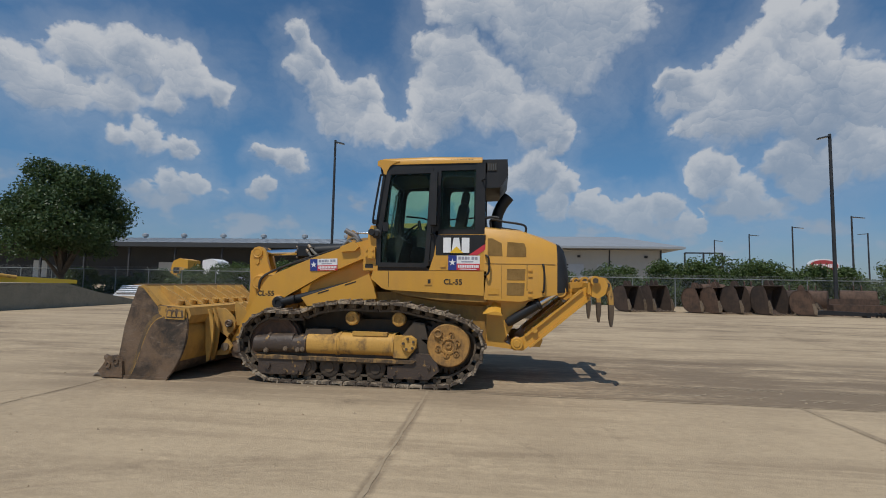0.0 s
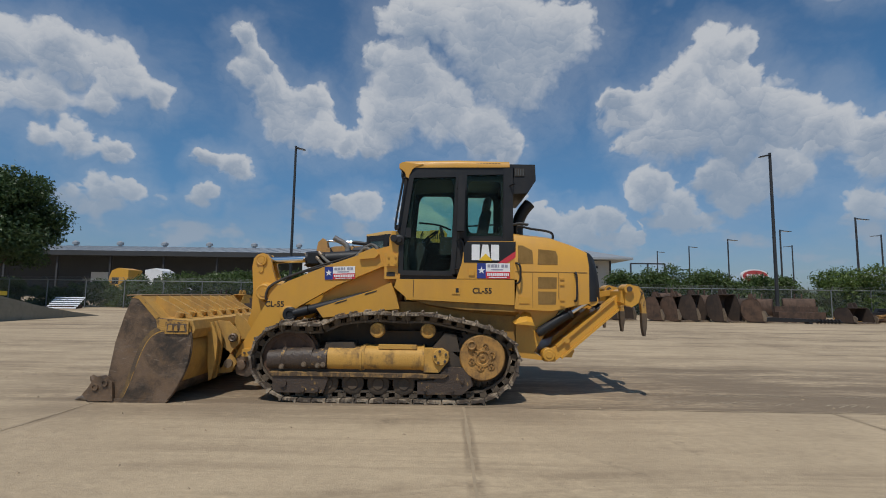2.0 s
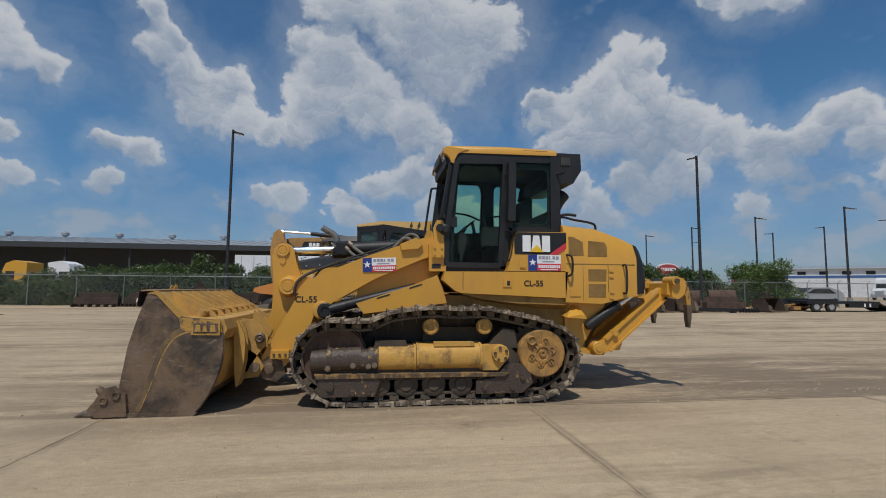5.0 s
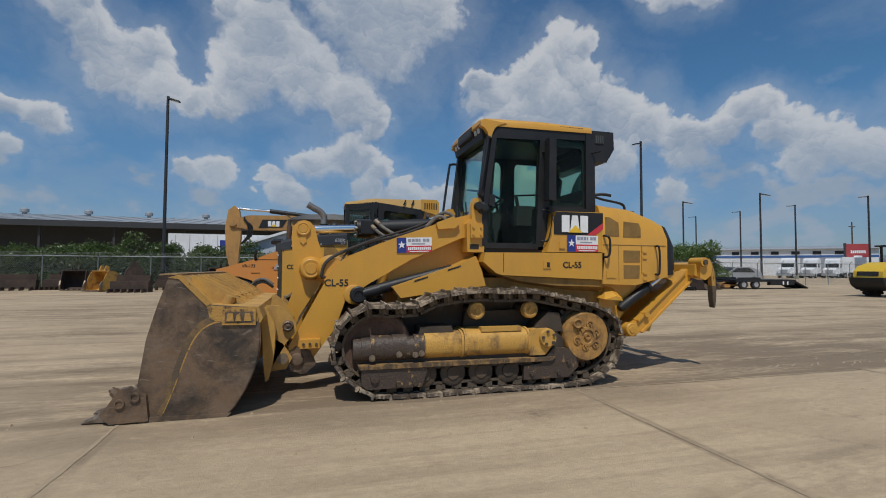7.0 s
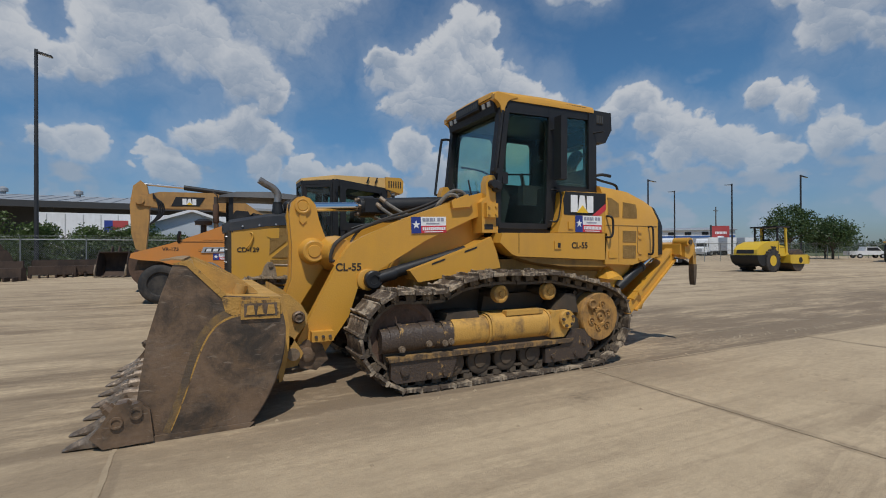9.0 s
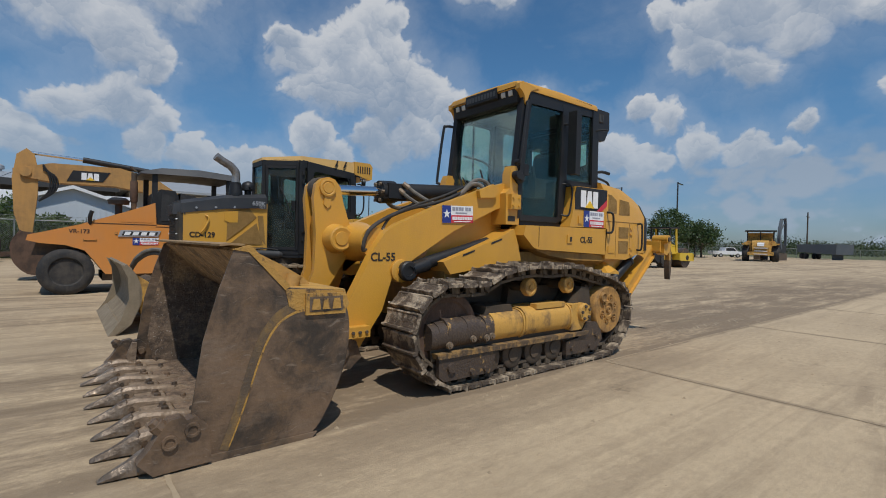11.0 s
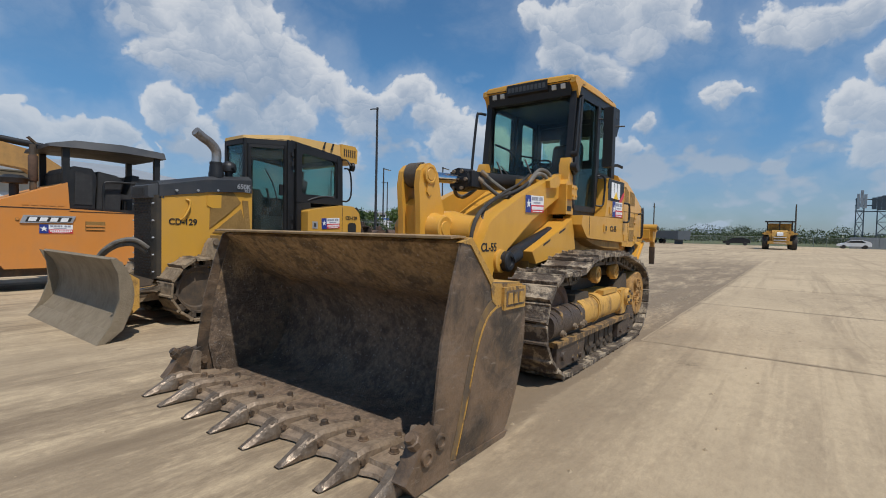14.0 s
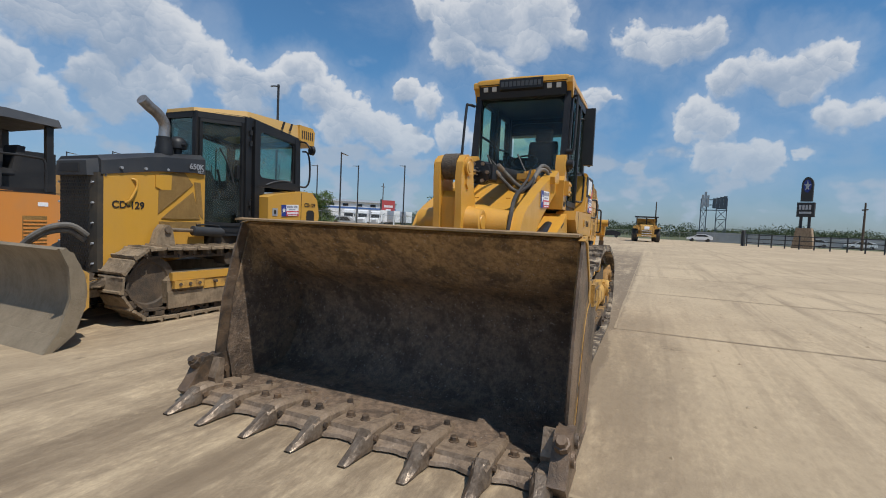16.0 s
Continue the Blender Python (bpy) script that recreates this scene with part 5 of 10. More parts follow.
    part("lever_web", prism(B(), [(-4.09, 1.62), (-4.03, 1.68), (-3.86, 1.66), (-3.80, 1.42), (-3.90, 1.05), (-4.06, 1.12), (-4.08, 1.40)], -0.08, 0.08), YELLOW, loader, bevel=0.01)
    # link from the lever to the bucket
    part("tilt_link", prism(B(), [(-4.16, 0.69), (-4.24, 0.66), (-4.46, 0.72), (-4.46, 0.86), (-4.18, 0.82)], -0.07, 0.07), YELLOW, loader, bevel=0.02)
    # tilt cylinder on the middle line
    c = part("tilt_cylinder", lathe(B(), (-3.30, 0, 1.93), (-1.95, 0, 2.02), [(0, 0.10), (0.02, 0.125), (0.10, 0.125), (0.12, 0.10), (1, 0.10)]), BLACK, loader, "black tilt cylinder")
    part("rod", cyl(B(), (-4.0, 0, 1.90), (-3.28, 0, 1.935), 0.052), CHROME, c, "chrome cylinder rod")
    part("rod_eye", wheel(B(), -4.015, 1.90, -0.07, 0.07, [(0, 0.085), (0, 0.118), (1, 0.118), (1, 0.085)]), LINK_STEEL, c, "dusty brown rod eye")
    part("head_flange", lathe(B(), (-3.34, 0, 1.928), (-3.26, 0, 1.934), [(0, 0.125), (1, 0.125)], 12), BLACK, c)
    for a in range(6):
        part("bolt", cyl(B(), (-3.37, 0.10 * math.cos(a * 1.047), 1.927 + 0.10 * math.sin(a * 1.047)), (-3.34, 0.10 * math.cos(a * 1.047), 1.927 + 0.10 * math.sin(a * 1.047)), 0.02, n=6), WORN_STEEL, c)
    bm = B()
    box(bm, -3.30, -3.12, -0.14, 0.14, 1.86, 2.02)
    for j in range(4):
        cyl(bm, (-3.33, 0.09 * (1 if j % 2 else -1), 1.86 + 0.14 * (j // 2)), (-3.05, 0.09 * (1 if j % 2 else -1), 1.86 + 0.14 * (j // 2)), 0.018, n=8)
    part("cylinder_head", bm, BLACK, c, bevel=0.01)
    # hydraulic hoses
    hoses = [
        ([(-3.16, -0.12, 1.96), (-3.06, -0.20, 1.86), (-2.92, -0.27, 1.78), (-2.74, -0.33, 1.78), (-2.56, -0.37, 1.86), (-2.44, -0.40, 1.99), (-2.36, -0.44, 2.07), (-2.29, -0.49, 2.06), (-2.25, -0.52, 1.98)], 0.022, HOSE),
        ([(-3.12, -0.14, 2.03), (-3.00, -0.23, 1.92), (-2.84, -0.31, 1.83), (-2.66, -0.36, 1.84), (-2.50, -0.39, 1.95), (-2.38, -0.41, 2.07), (-2.28, -0.44, 2.13), (-2.19, -0.49, 2.10), (-2.15, -0.52, 2.02)], 0.022, HOSE),
        ([(-3.63, -0.40, 1.38), (-3.78, -0.46, 1.30), (-3.74, -0.48, 1.48), (-3.52, -0.44, 1.62), (-3.20, -0.40, 1.74), (-2.80, -0.40, 1.84), (-2.40, -0.38, 2.00), (-2.15, -0.34, 2.10)], 0.020, RUBBER),
        ([(-3.60, -0.44, 1.42), (-3.45, -0.42, 1.64), (-3.10, -0.40, 1.79), (-2.70, -0.36, 1.92), (-2.30, -0.30, 2.08)], 0.014, RUBBER),
        ([(-2.9, 0.15, 1.95), (-2.6, 0.22, 2.02), (-2.3, 0.22, 2.08), (-2.05, 0.2, 2.02)], 0.022, RUBBER),
        ([(-3.20, 0.12, 1.96), (-3.05, 0.24, 1.82), (-2.80, 0.28, 1.80), (-2.5, 0.26, 1.96)], 0.024, HOSE),
    ]
    for pts, r, mat in hoses:
        h = part("hose", tube(B(), pts, r, 8, 6), mat, loader, "dusty grey hydraulic hose" if mat is HOSE else "black hydraulic hose")
        a, b = Vector(pts[0]), Vector(pts[1])
        part("ferrule", cyl(B(), a, a.lerp(b, 0.45), r * 1.3, n=10), WORN_STEEL, h, "steel hose ferrule")
    bm = B()
    for i in range(5):
        cyl(bm, (-2.30 + 0.05 * i, -0.34 + 0.04 * i, 2.02), (-2.29 + 0.05 * i, -0.34 + 0.04 * i, 2.08), 0.02, n=8)
    box(bm, -2.34, -2.02, -0.36, -0.14, 1.96, 2.03)
    part("hose_block", bm, YELLOW, loader, bevel=0.006)
    # front frame deck between arms
    bm = prism(B(), [(-3.05, 1.12), (-1.86, 1.20), (-1.86, 1.95), (-2.1, 1.92), (-2.9, 1.52)], -0.42, 0.42)
    part("front_frame", bm, YELLOW, loader, bevel=0.015)
    for yy in (-0.3, -0.1, 0.1, 0.3):
        part("deck_rib", box(B(), -2.52, -2.30, yy - 0.03, yy + 0.03, 1.62, 1.72), YELLOW, loader, bevel=0.008)


build_linkage()


def hood_ring(x, top, half, low):
    """Outline of the engine hood at x: chamfered shoulders."""
    return [(-half, low), (half, low), (half, top - 0.22), (half - 0.10, top - 0.03), (half - 0.2, top), (-half + 0.2, top), (-half + 0.10, top - 0.03), (-half, top - 0.22)]


def loft(bm, rings, axis="x"):
    vs = []
    for d, pts in rings:
        vs.append([bm.verts.new((d, p[0], p[1])) for p in pts])
    n = len(vs[0])
    for a, b in zip(vs, vs[1:]):
        for i in range(n):
            bm.faces.new((a[i], a[(i + 1) % n], b[(i + 1) % n], b[i]))
    bm.faces.new(vs[0][::-1])
    bm.faces.new(vs[-1])
    return bm


def build_body():
    # chassis
    bm = B()
    prism(bm, [(-2.9, 0.50), (-0.4, 0.50), (0.15, 0.62), (0.15, 1.3), (-1.85, 1.3), (-2.9, 1.12)], -0.62, 0.62)
    part("chassis", bm, CHASSIS_YELLOW, loader, "dusty yellow chassis, darkened for shade under the skirts", bevel=0.02)
    # side skirts carrying the number
    for s in (-1, 1):
        y = lambda v: s * v
        sk = prism(B(), [(-1.87, 1.50), (-1.84, 1.615), (-0.155, 1.63), (-0.185, 1.275), (-1.62, 1.335), (-1.70, 1.36)], y(0.55), y(0.80))
        skirt = part("side_skirt", sk, YELLOW, loader, "yellow side skirt", bevel=0.012, seg=2)
        under = prism(B(), [(-1.62, 1.33), (-0.19, 1.27), (-0.12, 1.06), (-0.85, 1.14), (-1.35, 1.22)], y(0.50), y(0.76), taper=[(-1.62, 1.33), (-0.19, 1.27), (-0.12, 1.18), (-0.85, 1.20), (-1.35, 1.26)])
        part("lower_skirt", under, CHASSIS_YELLOW, loader, bevel=0.01)
        part("seam", box(B(), -1.605, -1.598, y(0.798), y(0.803), 1.37, 1.61), INK, skirt)
        part("lock", box(B(), -1.06, -0.95, y(0.795), y(0.812), 1.42, 1.52), YELLOW, skirt, bevel=0.006)
        part("lock_slot", box(B(), -1.01, -0.97, y(0.81), y(0.816), 1.44, 1.50), INK, skirt)
        if s < 0:
            lettering("unit_number", "CL-55", 0.076, INK, skirt, pose(-0.64, -0.803, 1.465, 90, 0, 0), "black stencilled number")
        # panel behind the cab door
        pn = prism(B(), [(-1.00, 1.63), (-0.16, 1.64), (-0.17, 2.17), (-0.86, 2.16), (-0.90, 2.05), (-0.93, 1.85)], y(0.58), y(0.795))
        panel = part("side_panel", pn, YELLOW, loader, "yellow side panel with black badge field", bevel=0.01)
        part("badge_field", prism(B(), [(-0.90, 1.86), (-0.42, 1.86), (-0.175, 2.03), (-0.175, 2.16), (-0.87, 2.155), (-0.905, 2.05)], y(0.79), y(0.800)), BLACK, panel)
        part("badge_stripe", prism(B(), [(-0.42, 1.86), (-0.30, 1.86), (-0.175, 1.945), (-0.175, 2.03)], y(0.79), y(0.801)), RED, panel, "red stripe")
        part("lock", box(B(), -0.83, -0.75, y(0.79), y(0.81), 1.68, 1.77), YELLOW, panel, bevel=0.006)
        if s < 0:
            block_mark(panel, pose(-0.80, -0.805, 1.895), 0.40, 0.22)
            sticker(panel, pose(-0.715, -0.802, 1.64), 0.46, 0.215)
    # engine hood
    bm = loft(B(), [(-0.19, hood_ring(0, 2.30, 0.80, 1.22)), (0.33, hood_ring(0, 2.25, 0.80, 1.20)), (0.66, hood_ring(0, 2.14, 0.80, 1.28)), (0.86, hood_ring(0, 2.05, 0.795, 1.31))])
    hood = part("engine_hood", bm, YELLOW, loader, "yellow engine hood with louvre fields", bevel=0.012)
    bm = loft(B(), [(0.85, hood_ring(0, 2.058, 0.80, 1.335)), (0.90, hood_ring(0, 2.035, 0.80, 1.34)), (0.955, hood_ring(0, 1.965, 0.785, 1.345)), (0.995, hood_ring(0, 1.84, 0.755, 1.35)), (1.015, hood_ring(0, 1.72, 0.72, 1.36))])
    gr = part("rear_grille", bm, BLACK, loader, "black rounded rear grille", bevel=0.01)
    bm = B()
    for i in range(9):
        z = 1.42 + 0.04 * i
        box(bm, 0.99, 1.03, -0.62, 0.62, z, z + 0.018)
    part("grille_bars", bm, MESH_BLACK, gr)
    for s in (-1, 1):
        y = lambda v: s * v
        fields = [[(-0.165, 1.845), (0.055, 1.845), (0.04, 2.03), (-0.10, 2.10), (-0.165, 2.10)], [(0.115, 1.835), (0.40, 1.835), (0.40, 1.96), (0.37, 2.03), (0.125, 2.05)],
                  [(0.12, 1.50), (0.38, 1.50), (0.39, 1.66), (0.12, 1.66)], [(0.12, 1.28), (0.37, 1.28), (0.38, 1.46), (0.12, 1.46)]]
        fields = [[(a * 0.98 + 0.02, b + 0.01) for a, b in f] for f in fields]
        for f in fields:
            part("louvre_field", prism(B(), f, y(0.795), y(0.804)), GRILLE_TAN, hood, "perforated tan louvre field", bevel=0.003)
        bm = B()
        box(bm, -0.18, 0.82, y(0.798), y(0.803), 1.735, 1.745)
        box(bm, 0.42, 0.43, y(0.798), y(0.803), 1.36, 1.73)
        box(bm, 0.06, 0.065, y(0.798), y(0.803), 1.24, 1.73)
        part("seam", bm, GRILLE_TAN, hood)
        for hx, hz in ((0.47, 1.65), (0.47, 1.57), (0.47, 1.36), (0.47, 1.28)):
            part("hinge", box(B(), hx - 0.03, hx + 0.03, y(0.798), y(0.815), hz - 0.012, hz + 0.012), YELLOW, hood, bevel=0.004)
        part("lock", box(B(), -0.13, 0.02, y(0.795), y(0.81), 1.30, 1.39), YELLOW, hood, bevel=0.006)
        part("door_handle", tube(B(), [(0.645, y(0.80), 1.73), (0.65, y(0.86), 1.73), (0.66, y(0.87), 1.64), (0.66, y(0.87), 1.44), (0.65, y(0.86), 1.35), (0.645, y(0.80), 1.35)], 0.014, 8, 4), BLACK, hood, "black grab handle")
        part("door_handle", tube(B(), [(-0.17, y(0.80), 1.86), (-0.15, y(0.86), 1.85), (-0.12, y(0.87), 1.80), (-0.12, y(0.87), 1.64), (-0.15, y(0.86), 1.58), (-0.17, y(0.80), 1.58)], 0.015, 8, 4), BLACK, hood, "black grab handle")
    # rail and exhaust on the hood
    part("hood_rail", tube(B(), [(-0.10, -0.42, 2.30), (-0.10, -0.44, 2.43), (0.10, -0.44, 2.40), (0.40, -0.44, 2.345), (0.42, -0.44, 2.22)], 0.018, 8, 5), BLACK, loader, "black hood rail")
    part("hood_rail", tube(B(), [(-0.10, 0.42, 2.30), (-0.10, 0.44, 2.43), (0.10, 0.44, 2.40), (0.40, 0.44, 2.345), (0.42, 0.44, 2.22)], 0.018, 8, 5), BLACK, loader, "black hood rail")
    part("exhaust_pipe", tube(B(), [(-0.02, 0.10, 2.26), (-0.02, 0.10, 2.48), (0.01, 0.10, 2.62), (0.08, 0.10, 2.76), (0.18, 0.10, 2.885)], 0.094, 14, 6), BLACK, loader, "black curved exhaust pipe")
    # counterweight and ripper
    bm = prism(B(), [(-0.15, 1.24), (0.84, 1.35), (0.84, 1.30), (0.45, 1.20), (0.10, 0.62), (0.30, 0.50), (-0.15, 0.55)], -0.66, 0.66)
    part("rear_frame", bm, YELLOW, loader, "yellow rear frame", bevel=0.02)
    for s in (-1, 1):
        y = lambda v: s * v
        part("step_bracket", prism(B(), [(-0.20, 1.04), (0.08, 1.02), (0.05, 1.20), (-0.02, 1.22)], y(0.60), y(0.86), taper=[(-0.20, 1.02), (0.08, 1.0), (0.06, 1.04), (-0.02, 1.06)]), YELLOW, loader, bevel=0.01)
        arm = prism(B(), [(0.20, 0.60), (0.24, 0.50), (0.38, 0.50), (0.50, 0.60), (1.30, 1.27), (1.38, 1.38), (1.31, 1.46), (1.20, 1.38), (0.40, 0.71)], y(0.59), y(0.71))
        a = part("ripper_arm", arm, YELLOW, loader, "yellow ripper arm", bevel=0.012)
        part("arm_flange", prism(B(), [(0.42, 0.70), (1.22, 1.375), (1.205, 1.395), (0.40, 0.722)], y(0.56), y(0.745)), YELLOW, a, bevel=0.004)
        part("arm_flange", prism(B(), [(0.46, 0.565), (1.30, 1.268), (1.315, 1.25), (0.48, 0.545)], y(0.56), y(0.745)), YELLOW, a, bevel=0.004)
        part("arm_lug", prism(B(), [(0.46, 0.56), (0.62, 0.56), (0.66, 0.66), (0.60, 0.70)], y(0.60), y(0.70)), YELLOW, a, bevel=0.01)
        part("pin_boss", wheel(B(), 0.29, 0.60, y(0.58), y(0.77), [(0, 0.09), (0.95, 0.09), (1, 0.08), (1, 0.05), (1.05, 0.045), (1.05, 0)]), YELLOW, a)
        part("pin_boss", wheel(B(), 0.54, 0.80, y(0.6), y(0.76), [(0, 0.04), (1, 0.04)]), YELLOW, a)
        cylb = part("ripper_cylinder", lathe(B(), (0.14, y(0.70), 0.88), (0.62, y(0.70), 1.19), [(0, 0.05), (0.1, 0.068), (0.9, 0.068), (0.91, 0.08), (0.97, 0.08), (1, 0.06)]), BLACK, loader, "black ripper cylinder")
        part("rod", cyl(B(), (0.62, y(0.70), 1.19), (0.90, y(0.70), 1.37), 0.042), CHROME, cylb)
        part("rod_eye", wheel(B(), 0.90, 1.36, y(0.62), y(0.78), [(0, 0.08), (1, 0.08)]), YELLOW, cylb)
        part("upper_link", prism(B(), [(0.70, 1.34), (1.36, 1.44), (1.40, 1.50), (1.34, 1.52), (0.70, 1.42)], y(0.30), y(0.40)), YELLOW, loader, bevel=0.012)
    # plate between the arms, open towards the beam
    pl = part("ripper_frame", prism(B(), [(0.26, 0.53), (0.36, 0.52), (1.12, 1.155), (1.10, 1.215), (1.02, 1.20), (0.30, 0.62)], -0.585, 0.585), YELLOW, loader, "yellow plate between the ripper arms", bevel=0.012)
    for yy in (-0.30, 0.30):
        part("stiffener", prism(B(), [(0.40, 0.68), (1.00, 1.19), (0.96, 1.24), (0.44, 0.80)], yy - 0.02, yy + 0.02), YELLOW, pl, bevel=0.006)
        part("hose", tube(B(), [(0.30, yy * 0.6, 1.0), (0.52, yy * 0.7, 1.02), (0.70, yy * 0.8, 1.22), (0.86, yy * 1.5, 1.36)], 0.018, 7, 4), BLACK, loader, "black hydraulic hose")
    # tool beam
    bm = prism(B(), [(1.26, 1.34), (1.35, 1.30), (1.42, 1.36), (1.43, 1.46), (1.36, 1.52), (1.27, 1.49)], -0.84, 0.84)
    beam = part("ripper_beam", bm, YELLOW, loader, "chipped yellow ripper beam", bevel=0.018)
    for yy in (-0.82, 0.0, 0.82):
        part("shank_socket", prism(B(), [(1.31, 1.30), (1.4, 1.27), (1.49, 1.33), (1.53, 1.46), (1.48, 1.56), (1.37, 1.58), (1.31, 1.50)], yy - 0.07, yy + 0.07), YELLOW, beam, bevel=0.018)
        hold = prism(B(), [(1.43, 1.53), (1.51, 1.56), (1.57, 1.49), (1.605, 1.34), (1.612, 1.14), (1.552, 1.12), (1.54, 1.30), (1.475, 1.42)], yy - 0.035, yy + 0.035)
        sh = part("ripper_shank", hold, CHIPPED, loader, "chipped yellow ripper shank with worn dark tip", bevel=0.012)
        part("shank_tip", prism(B(), [(1.544, 1.19), (1.618, 1.19), (1.61, 1.02), (1.588, 0.88), (1.57, 0.88), (1.55, 1.0)], yy - 0.042, yy + 0.042), TRACK_DARK, sh, "worn dark shank tip", bevel=0.012)
        part("pin", cyl(B(), (1.53, yy - 0.06, 1.46), (1.53, yy + 0.06, 1.46), 0.03, n=12), TRACK_DARK, sh)
        part("beam_lug", wheel(B(), 1.35, 1.52, yy - 0.12, yy + 0.12, [(0, 0.066), (1, 0.066)], 18), YELLOW, beam)
        part("pin_boss", wheel(B(), 1.35, 1.52, yy - 0.14, yy + 0.14, [(0, 0.036), (1, 0.036)], 14), TRACK_DARK, beam)


build_body()


def frame_bar(bm, p, q, w, d):
    """A square bar from p to q."""
    p, q = Vector(p), Vector(q)
    x = (q - p).normalized()
    yv = Vector((0, 1, 0)) if abs(x.y) < 0.9 else Vector((1, 0, 0))
    zv = x.cross(yv).normalized()
    yv = zv.cross(x).normalized()
    vs = []
    for c in (p, q):
        vs.append([bm.verts.new(c + yv * a * d / 2 + zv * b * w / 2) for a, b in ((-1, -1), (1, -1), (1, 1), (-1, 1))])
    for i in range(4):
        bm.faces.new((vs[0][i], vs[0][(i + 1) % 4], vs[1][(i + 1) % 4], vs[1][i]))
    bm.faces.new(vs[0][::-1])
    bm.faces.new(vs[1])
    return bm


def pane(name, corners, material, parent, label="", thick=0.006):
    """A thin flat pane through its corner points."""
    bm = B()
    c = [Vector(p) for p in corners]
    nrm = (c[1] - c[0]).cross(c[-1] - c[0]).normalized() * thick / 2
    a = [bm.verts.new(p + nrm) for p in c]
    b = [bm.verts.new(p - nrm) for p in c]
    bm.faces.new(a)
    bm.faces.new(b[::-1])
    for i in range(len(c)):
        bm.faces.new((a[i], b[i], b[(i + 1) % len(c)], a[(i + 1) % len(c)]))
    ob = part(name, bm, material, parent, label)
    ob.visible_shadow = False
    return ob


def window_plate(quad, inner, a, b, axis, r=0.28):
    """A plate over four corners with one round-cornered opening. inner: its reach in -1..1 both ways."""
    ring = []
    for cx, cy, a0 in ((1, 1, 0), (-1, 1, 90), (-1, -1, 180), (1, -1, 270)):
        for i in range(7):
            g = radians(a0 + 15 * i)
            ring.append((cx * (1 - r) + r * math.cos(g), cy * (1 - r) + r * math.sin(g)))
    u0, u1, v0, v1 = inner

    def at(u, v):
        p = [Vector(c) for c in quad]
        lo = p[0].lerp(p[1], (u + 1) / 2)
        hi = p[3].lerp(p[2], (u + 1) / 2)
        return lo.lerp(hi, (v + 1) / 2)

    bm = B()
    loops = []
    for d in (a, b):
        for scale in (0, 1):
            loop = []
            for u, v in ring:
                if scale:
                    q = max(abs(u), abs(v))
                    w = at(u / q, v / q)
                else:
                    w = at(u0 + (u1 - u0) * (u + 1) / 2, v0 + (v1 - v0) * (v + 1) / 2)
                loop.append(bm.verts.new({"x": (d, w.x, w.y), "y": (w.x, d, w.y)}[axis]))
            loops.append(loop)
    n = len(ring)
    for p, q in ((0, 1), (2, 3), (0, 2), (1, 3)):
        for i in range(n):
            j = (i + 1) % n
            bm.faces.new((loops[p][i], loops[p][j], loops[q][j], loops[q][i]))
    return bm


